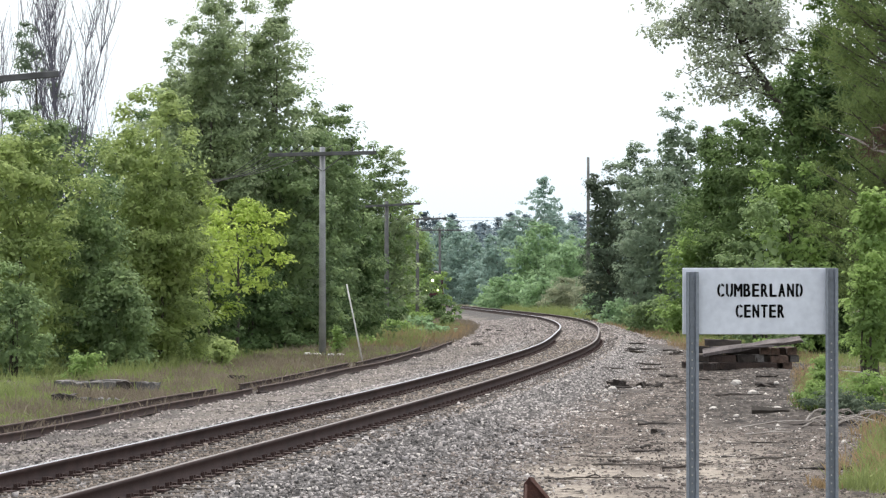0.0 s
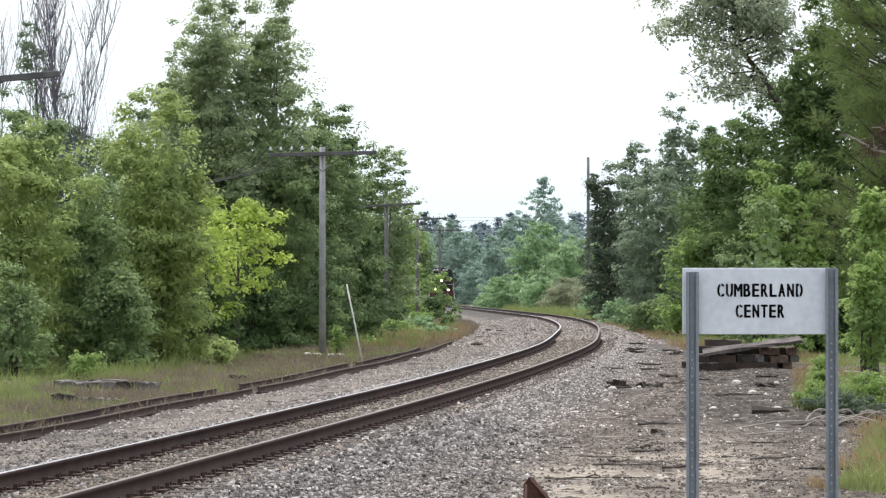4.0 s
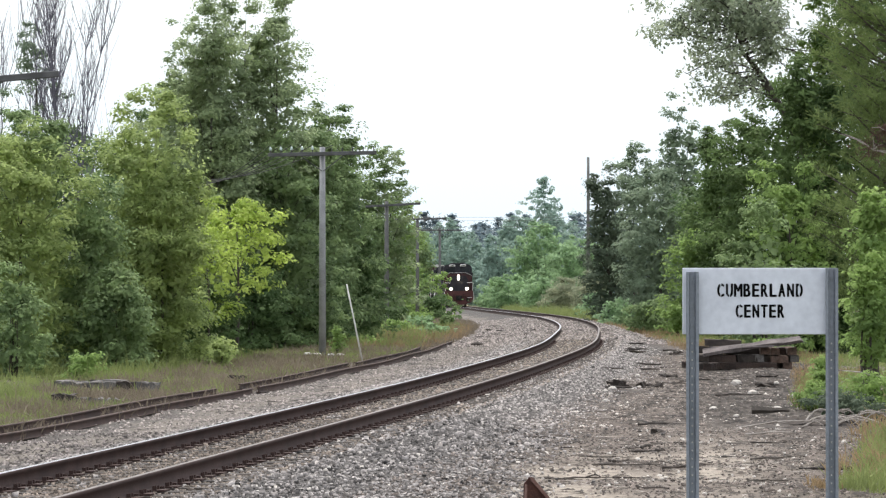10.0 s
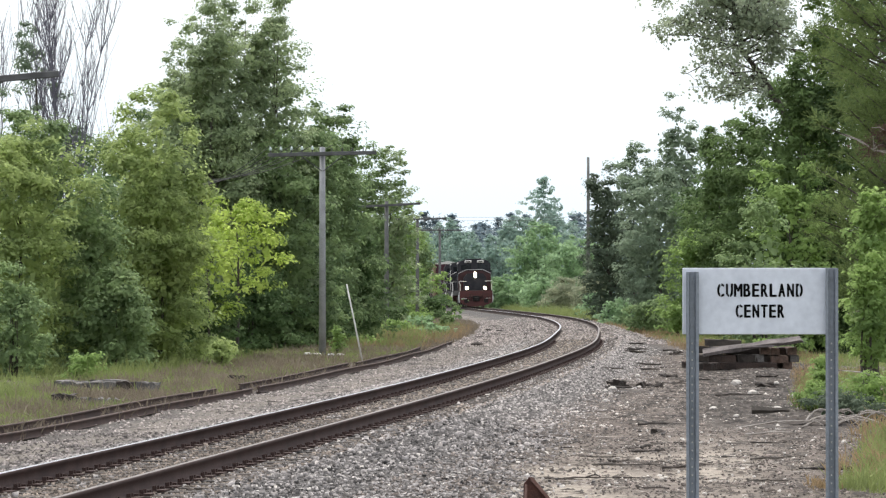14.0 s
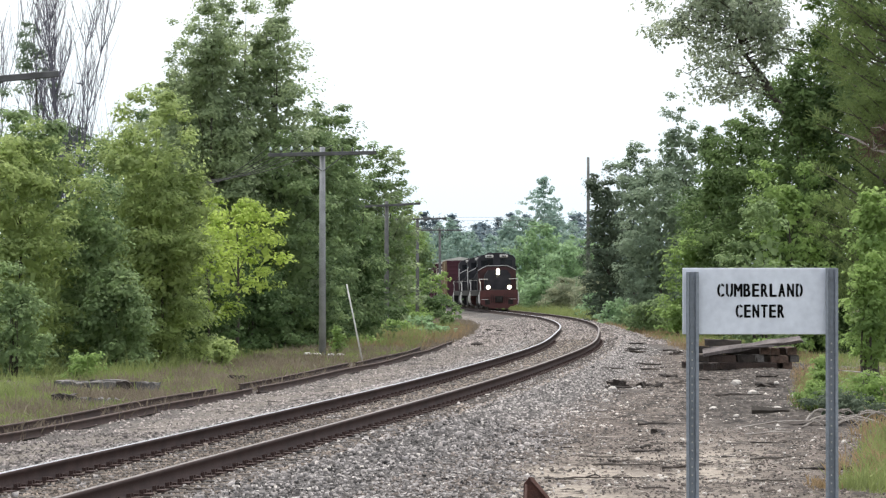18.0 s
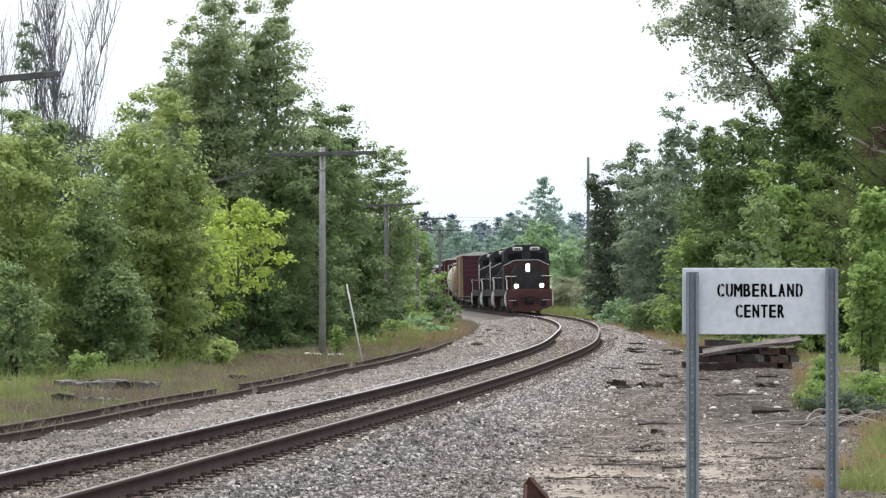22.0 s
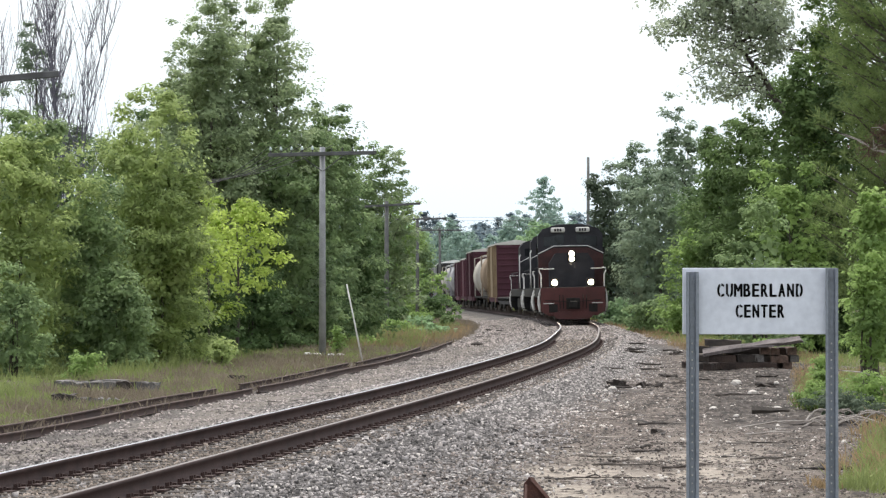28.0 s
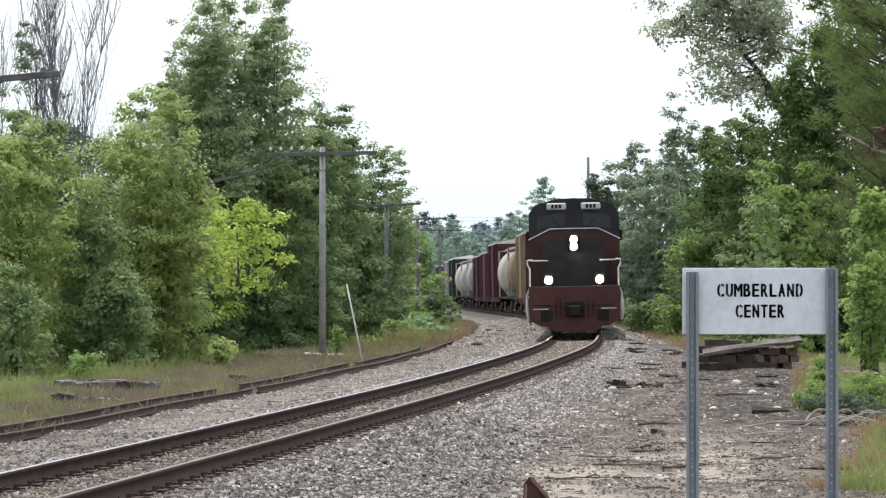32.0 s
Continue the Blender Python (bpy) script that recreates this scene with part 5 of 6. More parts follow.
def hopper(length, height, side, label):
    root = tagged(empty("covered_hopper"), label, "hopper car", group="train")
    h = length / 2 - 1.6
    k = (height - 1.2) / 2.95
    arc = [(1.58 * math.cos(a) ** 0.75, 2.62 + 1.48 * math.sin(a)) for a in np.linspace(-0.85, 1.2, 12)]
    outline = [(x, 1.2 + (z - 1.2) * k) for x, z in arc]
    outline = outline + [(-x, z) for x, z in outline[::-1]]
    bm = bmesh.new()
    prism(bm, outline, -h, h)
    for f in bm.faces:
        f.smooth = len(f.verts) == 4
    body = part("body", bm, side, root, "rounded steel hopper body")
    for e in (-1, 1):
        bm = bmesh.new()
        a = [bm.verts.new((x, e * h, z)) for x, z in outline]
        b = [bm.verts.new((x * 0.75, e * (h + 1.0), z * 0.4 + 2.35)) for x, z in outline]
        n = len(outline)
        for i in range(n):
            bm.faces.new((a[i], b[i], b[(i + 1) % n], a[(i + 1) % n]))
        bm.faces.new(b)
        bmesh.ops.recalc_face_normals(bm, faces=bm.faces[:])
        part("end_slope", bm, side, body)
        for s in (-1, 1):
            bm = bmesh.new()
            tube(bm, [(s * 1.4, e * (h + 1.0), 1.1), (s * 1.4, e * (h + 1.0), height - 0.1), (s * 0.6, e * (h + 0.9), height)], 0.05, 5)
            part("end_post", bm, side, root)
    for j in range(4):
        bm = bmesh.new()
        y = -h + (j + 0.5) * h / 2
        v = [bm.verts.new(c) for c in ((-1.15, y - h / 4.2, 1.5), (1.15, y - h / 4.2, 1.5), (1.15, y + h / 4.2, 1.5), (-1.15, y + h / 4.2, 1.5), (-0.4, y - 0.3, 0.55), (0.4, y - 0.3, 0.55), (0.4, y + 0.3, 0.55), (-0.4, y + 0.3, 0.55))]
        for f in ((0, 1, 5, 4), (1, 2, 6, 5), (2, 3, 7, 6), (3, 0, 4, 7), (4, 5, 6, 7)):
            bm.faces.new([v[i] for i in f])
        part("discharge_bay", bm, side, root)
        bm = bmesh.new()
        tube(bm, [(0, y, height - 0.05), (0, y, height + 0.1)], 0.4, 12)
        part("hatch", bm, side, root)
    bm = bmesh.new()
    box(bm, -0.95, -0.45, -h - 0.9, h + 0.9, height + 0.02, height + 0.06)
    box(bm, 0.45, 0.95, -h - 0.9, h + 0.9, height + 0.02, height + 0.06)
    part("running_board", bm, HANDRAIL, root, "pale roof walkway")
    bm = bmesh.new()
    box(bm, -1.42, 1.42, -length / 2 + 0.55, length / 2 - 0.55, 0.98, 1.14)
    part("underframe", bm, BLACK_STEEL, root)
    trucks_and_couplers(root, length)
    return root


def flatcar(length, label):
    """A low car: fish-bellied sills, a plank deck and stake pockets."""
    root = tagged(empty("flatcar"), label, "flatcar", group="train")
    h = length / 2 - 0.55
    for s in (-1, 1):
        bm = bmesh.new()
        prism(bm, [(-h, 0.82), (-h * 0.6, 0.62), (h * 0.6, 0.62), (h, 0.82), (h, 1.04), (-h, 1.04)], min(s * 1.32, s * 1.46), max(s * 1.32, s * 1.46))
        for v in bm.verts:
            v.co = Vector((v.co.y, v.co.x, v.co.z))
        bmesh.ops.recalc_face_normals(bm, faces=bm.faces[:])
        part("side_sill", bm, P_DARK, root)
        for k in range(14):
            y = -h + 0.6 + k * (2 * h - 1.2) / 13
            bm = bmesh.new()
            box(bm, min(s * 1.46, s * 1.53), max(s * 1.46, s * 1.53), y - 0.07, y + 0.07, 0.84, 1.02)
            part("stake_pocket", bm, BLACK_STEEL, root)
    n = 60
    for k in range(n):
        y = -h + (k + 0.5) * 2 * h / n
        bm = bmesh.new()
        box(bm, -1.46, 1.46, y - h / n + 0.008, y + h / n - 0.008, 1.04, 1.1)
        part("deck_plank", bm, TIE_WOOD, root)
    bm = bmesh.new()
    box(bm, -0.3, 0.3, -h, h, 0.6, 1.03)
    part("centre_sill", bm, BLACK_STEEL, root)
    trucks_and_couplers(root, length)
    return root


def car_paint(name, base, dark):
    return material(name, base, 0.8, dark=dark, scale=0.9, fine=18, bump=0.08, spread=0.7, gloss=0.1)


P_CREAM = car_paint("boxcar_cream_paint", (0.32, 0.25, 0.16), (0.16, 0.115, 0.075))
P_MAROON = car_paint("boxcar_maroon_paint", (0.085, 0.036, 0.046), (0.05, 0.022, 0.029))
P_OXIDE = car_paint("boxcar_oxide_paint", (0.13, 0.055, 0.07), (0.08, 0.035, 0.045))
P_ROOF = car_paint("galvanised_roof", (0.6, 0.6, 0.57), (0.4, 0.38, 0.34))
P_WHITE_ROOF = car_paint("white_roof_paint", (0.75, 0.76, 0.74), (0.6, 0.6, 0.57))
P_TAN = car_paint("hopper_tan_paint", (0.27, 0.205, 0.145), (0.16, 0.12, 0.085))
P_PALE = car_paint("hopper_pale_paint", (0.48, 0.46, 0.42), (0.32, 0.29, 0.25))
P_GREY = car_paint("hopper_grey_paint", (0.34, 0.35, 0.37), (0.22, 0.21, 0.21))
P_DARK = car_paint("car_dark_paint", (0.05, 0.05, 0.052), (0.025, 0.025, 0.025))

LEAD, SPIN = locomotive(True, "charcoal and maroon diesel locomotive with lit headlights")
SECOND, _ = locomotive(False, "charcoal diesel locomotive with white handrails")
THIRD, _ = locomotive(False, "charcoal diesel locomotive with white step rails")
TRAIN = [
    (LEAD, 18.4), (SECOND, 18.4), (THIRD, 18.4),
    (flatcar(18.4, "empty dark flatcar between locomotives and boxcars"), 18.4),
    (boxcar(12.6, 5.1, P_CREAM, P_MAROON, P_ROOF, "cream boxcar with maroon ends and pale roof"), 12.6),
    (hopper(12.6, 4.45, P_TAN, "tan round-sided covered hopper car"), 12.6),
    (hopper(12.8, 4.35, P_PALE, "off-white round-sided covered hopper car"), 12.8),
    (boxcar(13.4, 5.15, P_MAROON, P_MAROON, P_ROOF, "maroon boxcar with pale roof"), 13.4),
    (boxcar(13.4, 4.7, P_OXIDE, P_MAROON, P_ROOF, "oxide-red boxcar with pale roof"), 13.4),
    (boxcar(13.4, 4.6, P_MAROON, P_OXIDE, P_ROOF, "dark red boxcar in a freight train"), 13.4),
    (hopper(12.8, 4.4, P_GREY, "grey round-sided covered hopper car"), 12.8),
    (hopper(12.8, 4.3, P_GREY, "grey covered hopper car in a freight train"), 12.8),
    (hopper(12.8, 4.3, P_PALE, "off-white covered hopper car in a freight train"), 12.8),
    (boxcar(15.4, 5.0, P_DARK, P_DARK, P_WHITE_ROOF, "dark boxcar with white roof"), 15.4),
    (boxcar(15.4, 4.9, P_GREY, P_GREY, P_WHITE_ROOF, "grey boxcar with white roof"), 15.4),
    (hopper(12.8, 4.3, P_TAN, "tan covered hopper car near the train's tail"), 12.8),
    (boxcar(15.4, 4.7, P_DARK, P_DARK, P_ROOF, "dark boxcar at the tail of the train"), 15.4),
]
SPEED, END_Y = 9.95, 97.9


def train_pose(t, ahead, length):
    """Where a car stands at t: its centre is so far behind the train's front."""
    mid = length_at(END_Y) + SPEED * (32.0 - t) + ahead
    reach = length * 0.33
    a, b = on_line(mid - reach), on_line(mid + reach)
    d = a - b
    c = (a + b) / 2
    return pose(c[0], c[1], c[2], math.degrees(math.atan2(d[2], math.hypot(d[0], d[1]))), math.degrees(CANT), math.degrees(math.atan2(-d[0], d[1])))


def run_train():
    back = 0.0
    for car, length in TRAIN:
        mid = back + length / 2
        walk(car, [(0.5 * k, train_pose(0.5 * k, mid, length)) for k in range(65)])
        back += length
    for wheel, y in SPIN:
        walk(wheel, [(k / 15, pose(0, y, 0.475, -math.degrees(SPEED / 15 / 0.475) * k)) for k in range(481)])



# ---- overhanging tree on the sign's side ----
def overhang():
    rng = np.random.default_rng(77)
    x, y = 12.5, 95.0
    g = gz(x, y)
    root = tagged(empty("poplar", x, y, g), "tall poplar leaning out over the line with sparse silvery leaves", "tree")
    spine = [(0, 0, -0.1), (0.1, 0, 3.0), (-0.6, 0, 5.4), (-1.65, 0.1, 7.5), (-2.35, 0.1, 8.7), (-3.0, 0.1, 9.5), (-3.3, 0.2, 11.2), (-2.9, 0.2, 14.0)]
    bm = bmesh.new()
    tube(bm, spine, [0.2, 0.18, 0.15, 0.12, 0.09, 0.07, 0.055, 0.03], 8)
    part("trunk", bm, BARK, root)
    tips = []
    # limb: height on the trunk, bearing, reach and rise of its end
    for i in range(78):
        out = i % 2 > 0
        low = i % 6 == 1
        h = rng.uniform(8.5, 9.5) if low else rng.uniform(9.7, 13.6)
        a = rng.uniform(2.4, 4.4) if out else rng.uniform(-1.5, 0.9)
        start = Vector((np.interp(h - 0.6, [5.4, 7.5, 8.7, 9.5, 11.2, 14.0], [-0.6, -1.65, -2.35, -3.0, -3.3, -2.9]), 0.1, h - 0.6))
        r = rng.uniform(0.6 if h > 9.6 else 1.2, 3.1 if h > 9.6 else 2.7) if out else rng.uniform(0.4, 3.4)
        e = start + Vector((math.cos(a) * r, math.sin(a) * r * 0.9, rng.uniform(-0.25, 0.2 if low else 0.7)))
        way = [start]
        for q in (0.3, 0.6, 0.85, 1.0):
            way.append(start.lerp(e, q) + Vector(rng.normal(0, 0.12, 3)) + Vector((0, 0, 0.8 * q * (1 - q))))
        bm = bmesh.new()
        w = 0.045 if i % 4 == 0 else 0.028
        tube(bm, way, [w, w * 0.8, w * 0.6, w * 0.4, 0.007], 5)
        limb = part("limb", bm, BARK, root)
        for _ in range(5 if low else 13):
            j = int(rng.integers(1, 4))
            c = way[j].lerp(way[j + 1], rng.random())
            o = np.array(c) + rng.normal(0, 0.34, 3) * np.array([1, 1, 0.75]) + np.array([0, 0, 0.05])
            tips.append(o)
            if rng.random() < 0.5:
                bm = bmesh.new()
                tube(bm, [c, c.lerp(Vector(o), 0.5) + Vector((0, 0, 0.06)), Vector(o)], [0.012, 0.009, 0.004], 4)
                part("twig", bm, BARK, limb)
        tips.append(np.array(e))
    cl = np.array(tips)
    k = np.repeat(np.arange(len(cl)), 21)
    r = rng.lognormal(-1.25, 0.3, len(cl))[k][:, None]
    d = rng.normal(size=(len(k), 3))
    d /= np.linalg.norm(d, axis=1, keepdims=True)
    pos = cl[k] + d * r * rng.uniform(0.4, 1.15, (len(k), 1)) * np.array([1, 1, 0.8]) - np.array([0, 0, 0.1]) * rng.random((len(k), 1))
    nor = d + rng.normal(size=(len(k), 3)) * 0.6 + np.array([0, 0, 0.4])
    crown = new("crown", leaf_quads("crown", pos, nor, 0.13, 0.075, LEAF_SILVER, rng))
    crown.parent = root
    return crown


SWAYING.append((overhang(), 0.7))


# ---- dead needles and bare twigs on the pine ----
def dead_spray(x, y, z, reach, seed):
    rng = np.random.default_rng(seed)
    o = WHITE_PINE.matrix_basis.translation
    c = np.array([x - o.x, y - o.y, z - o.z])
    pos = c + rng.normal(size=(420, 3)) * np.array([0.24, 0.15, 0.17]) * reach
    ob = new("dead_needles", leaf_quads("dead_needles", pos, rng.normal(size=(420, 3)), 0.1, 0.02, NEEDLE_DEAD, rng))
    ob.parent = WHITE_PINE
    ob["label"] = "rust-brown dead needles"
    for _ in range(7):
        e = c + rng.normal(size=3) * np.array([0.6, 0.3, 0.4]) * reach
        bm = bmesh.new()
        tube(bm, [c, (c + e) / 2 + np.array([0, 0, 0.05]), e], [0.018, 0.012, 0.005], 5)
        part("dead_twig", bm, STICK, WHITE_PINE)


dead_spray(9.3, 64.6, 4.6, 0.85, 91)
dead_spray(9.55, 64.4, 5.0, 0.6, 92)


# ---- grass ----
def tufts(name, label, count, y0, y1, u0, u1, height, mat, seed, blades=9, nearer=1.4, patchy=0.0):
    rng = np.random.default_rng(seed)
    y = y0 + (y1 - y0) * rng.random(count) ** nearer
    lo, hi = (u0(y), u1(y)) if callable(u0) else (u0, u1)
    u = lo + (hi - lo) * rng.random(count)
    x = centre_x(y) + u
    if patchy:
        w = lumps(np.stack([x, y, 0 * x], -1), rng, 0.5, 8)
        keep = w > rng.normal(0, 0.4, count) + patchy - 1
        x, y = x[keep], y[keep]
    k = np.repeat(np.arange(len(x)), blades)
    p = np.stack([x[k], y[k], ground_z(x[k], y[k]) - 0.02], -1)
    n = len(k)
    p[:, :2] += rng.normal(0, 0.07, (n, 2))
    a = rng.uniform(0, 6.283, n)
    h = (height * rng.lognormal(0, 0.3, n))[:, None]
    side = np.stack([np.cos(a), np.sin(a), 0 * a], -1) * 0.011
    lean = np.stack([rng.normal(0, 0.42, n), rng.normal(0, 0.42, n), np.ones(n)], -1)
    tip = p + lean * h
    mid = p + lean * h * 0.55 * np.array([0.7, 0.7, 1.05])
    v = np.stack([p - side, mid + side * 0.8, tip, mid - side * 0.8], 1).reshape(-1, 3)
    return tagged(new(name, array_mesh(name, v, np.arange(4 * n).reshape(-1, 4), mat)), label, "grass", kind="stuff")


tufts("green_grass", "green grass and weeds before the woods", 9500, 40, 160, -15.0, -5.0, 0.13, GRASS_GREEN, 21, patchy=0.15)
tufts("dry_grass", "brownish dry grass beside the old siding", 8000, 42, 190, -9.0, -4.5, 0.17, GRASS_DRY, 22, patchy=0.5)
tufts("weed", "tall green weeds at the woods' edge", 3200, 45, 120, -16.0, -8.4, 0.3, GRASS_GREEN, 25, patchy=0.6)
tufts("verge_grass", "green grass along the sign-side verge", 5200, 22, 150, lambda y: verge(y) + 0.1, lambda y: verge(y) + 4.0, 0.16, GRASS_GREEN, 23, patchy=0.7)
tufts("verge_dry_grass", "tan dry grass at the edge of gravel", 2600, 24, 170, lambda y: verge(y) - 0.3, lambda y: verge(y) + 1.6, 0.17, GRASS_TAN, 24, patchy=0.8)
tufts("near_grass", "bright green grass clump at the verge", 130, 31, 43, lambda y: 0.1412 * y - centre_x(y), lambda y: 0.158 * y - centre_x(y), 0.2, GRASS_GREEN, 31, blades=12)
tufts("near_dry_grass", "yellowed grass among green at the verge", 90, 33, 46, lambda y: 0.1395 * y - centre_x(y), lambda y: 0.158 * y - centre_x(y), 0.15, GRASS_TAN, 34)
tufts("post_grass", "small green grass tuft by the sign post", 26, 31.5, 33.5, lambda y: 0.1325 * y - centre_x(y), lambda y: 0.1385 * y - centre_x(y), 0.11, GRASS_GREEN, 32)
tufts("post_dry_grass", "small tan grass tuft by the sign post", 12, 31.3, 32.5, lambda y: 0.1235 * y - centre_x(y), lambda y: 0.128 * y - centre_x(y), 0.1, GRASS_TAN, 33)
tufts("heap_grass", "tall green and yellow grass beside the tie pile", 1300, 50, 71, lambda y: 0.121 * y - centre_x(y), lambda y: 0.142 * y - centre_x(y), 0.2, GRASS_GREEN, 27, patchy=0.6)
tufts("heap_dry_grass", "tan grass round the end of the tie pile", 420, 52, 70, lambda y: 0.118 * y - centre_x(y), lambda y: 0.14 * y - centre_x(y), 0.16, GRASS_TAN, 28)
tufts("curve_weed", "soft green weeds inside the curve", 900, 98, 152, -10.0, -5.2, 0.34, GRASS_GREEN, 29, patchy=0.7)
tufts("curve_dry_weed", "pale dry weeds inside the curve", 1100, 98, 152, -9.0, -4.7, 0.26, GRASS_TAN, 30, patchy=0.7)
tufts("far_grass", "light green grass along the far bend", 2500, 145, 300, 3.2, 7.0, 0.5, GRASS_GREEN, 26)


# ---- old siding rails lying in the grass ----
def old_rail(y0, y1, offset, lift, drift, label):
    rng = random.Random(int(y0 * 10))
    spans = np.linspace(length_at(y0), length_at(y1), max(6, int(y1 - y0)))
    v, f = sweep([(0.85 * a, 0.72 * b) for a, b in RAIL_SHAPE], spans, offset, drop=-0.3 + lift)
    n = len(RAIL_SHAPE)
    bend = np.repeat([drift * math.sin(0.35 * i + y0) + rng.uniform(-0.01, 0.01) for i in range(len(spans))], n) * 0.4
    v[:, 0] += bend
    v[:, 2] += np.repeat([0.01 * math.sin(0.5 * i + y0) for i in range(len(spans))], n)
    root = tagged(empty("old_rail"), label, "rail", group="old siding rails")
    body = new("rail_body", array_mesh("rail_body", v, f, RAIL_OLD))
    body.parent = root
    return root


old_rail(29.0, 56.2, -4.72, 0.07, 0.03, "rusty brown loose rail lying in dry grass")
old_rail(58.7, 73.5, -4.75, 0.05, 0.04, "rusty brown loose rail lying in dry grass")
old_rail(74.2, 91.4, -4.62, 0.06, 0.05, "rusty brown loose rail lying in dry grass")
old_rail(29.0, 58.3, -4.42, 0.0, 0.03, "rusty rail half sunk in gravel")
old_rail(58.6, 104.5, -4.36, 0.0, 0.06, "rusty rail half sunk in gravel")


# ---- old ties ----
def tie_thing(name, label, x, y, z, rz, length=2.5, rx=0.0, ry=0.0, mat=None, group="", seed=1, w=0.22, h=0.17, rot=0.012):
    rng = random.Random(seed)
    root = tagged(empty(name), label, "railway tie", group)
    root.matrix_basis = pose(x, y, z, rx, ry, rz)
    bm = bmesh.new()
    n = 7
    rings = []
    for i in range(n):
        q = -length / 2 + length * i / (n - 1)
        e = rot
        rings.append([bm.verts.new((q + rng.uniform(-2.5, 2.5) * rot * (i in (0, n - 1)), a * w / 2 + rng.uniform(-e, e), b * h + rng.uniform(-e, e))) for a, b in ((-1, 0), (1, 0), (1.0, 0.85), (0.85, 1), (-0.85, 1), (-1.0, 0.85))])
    for r0, r1 in zip(rings, rings[1:]):
        for k in range(6):
            bm.faces.new((r0[k], r0[(k + 1) % 6], r1[(k + 1) % 6], r1[k]))
    bm.faces.new(rings[0]), bm.faces.new(rings[-1])
    bmesh.ops.recalc_face_normals(bm, faces=bm.faces[:])
    part("timber", bm, mat or TIE_WOOD, root)
    return root


# a heap of rotten ties by the sign-side verge
HEAP = "pile of rotten ties"
for i, (x, y, z, rz, ry, ln, m) in enumerate((
    (7.25, 72.90, 0.0, 1, 0, 1.75, TIE_RED), (7.3, 73.30, 0.0, -2, 0, 2.2, TIE_WOOD), (7.1, 73.70, 0.0, 3, 0, 2.4, TIE_RED),
    (6.78, 72.95, 0.18, 5, 0, 0.62, TIE_RED), (7.2, 73.30, 0.18, -3, 0, 1.9, TIE_WOOD), (7.3, 73.70, 0.18, 2, 0, 2.4, TIE_RED),
    (7.42, 73.02, 0.18, -4, 0, 0.5, TIE_WOOD), (7.76, 73.75, 0.18, 86, 0, 1.7, TIE_GREY), (8.06, 73.72, 0.15, 93, 0, 1.6, TIE_ROT), (8.32, 73.75, 0.16, 88, 0, 1.7, TIE_ROT), (8.1, 73.95, 0.34, 90, 0, 1.8, TIE_ROT), (8.35, 74.0, 0.34, 84, 0, 1.5, TIE_RED),
    (7.3, 73.35, 0.36, 2, 0, 1.25, TIE_WOOD), (7.1, 73.75, 0.37, 0, 0, 2.0, TIE_WOOD),
    (6.92, 74.10, 0.53, -6, 2, 0.9, TIE_WOOD), (8.42, 73.72, 0.0, 88, 0, 1.6, TIE_ROT), (8.56, 73.8, 0.17, 91, 0, 1.6, TIE_GREY), (8.55, 73.85, 0.35, 88, 0, 1.5, TIE_ROT), (7.82, 73.8, 0.36, 92, 0, 1.6, TIE_ROT), (6.15, 72.6, 0.0, 25, 0, 0.36, TIE_WOOD), (6.5, 72.55, 0.0, 60, 0, 0.5, TIE_RED))):
    tie_thing("old_tie", "grey weathered tie end in a heap" if m is TIE_GREY else "rotten reddish-brown railway tie in a heap", x, y, gz(7.2, 72.9) + z, rz, ln, 0, ry, m, HEAP, 40 + i)
tie_thing("old_plank", "grey weathered plank slanting across a heap of ties", 7.54, 73.0, gz(7.2, 72.9) + 0.53, 3, 2.4, 15, -8, PLANK_GREY, HEAP, 66, 0.36, 0.08, 0.022)
# ties half hidden in the grass on the pole side
for i, (x, y, z, rz, ln, h) in enumerate(((-7.42, 60.1, -0.08, 3, 0.5, 0.18), (-6.86, 59.7, -0.03, 2, 0.6, 0.18), (-6.25, 59.9, -0.02, 1, 0.5, 0.17), (-5.85, 59.5, -0.04, -2, 0.45, 0.2), (-7.1, 60.7, -0.03, 0, 1.5, 0.15),
                                          (-6.78, 53.6, -0.06, 3, 0.42, 0.2), (-6.3, 53.5, -0.05, 5, 0.45, 0.14), (-5.98, 53.6, -0.05, 4, 0.36, 0.14), (-4.48, 65.4, -0.02, 2, 0.35, 0.14))):
    tie_thing("tie_stub", "short weathered tie stub half hidden in grass", x, y, gz(x, y) + z + 0.08, rz, ln, 0, 0, TIE_WOOD if i % 3 == 2 else TIE_GREY, "tie stubs in the grass", 70 + i, 0.24, h, 0.026)
tufts("stub_grass", "green and tan grass before the tie stubs", 170, 52.2, 53.3, -7.1, -5.4, 0.12, GRASS_GREEN, 35)
tufts("edge_grass", "green grass closing over the bare strip", 520, 50, 60, -9.6, -7.4, 0.15, GRASS_GREEN, 37)
tufts("stub_dry_grass", "dry brownish grass before the tie stubs", 260, 57.0, 59.3, -8.1, -6.0, 0.14, GRASS_DRY, 36)


# ---- leaning stake, slabs by the pole, rusty plate ----
stake = tagged(empty("marker_stake", -2.1, 79.5, gz(-2.1, 79.5)), "thin white marker stake leaning over in grass", "stake")
_bm = bmesh.new()
tube(_bm, [(0, 0, -0.1), (-0.24, 0, 1.1), (-0.46, 0, 2.16)], [0.026, 0.024, 0.02], 6)
part("rod", _bm, WHITE_PAINT, stake)


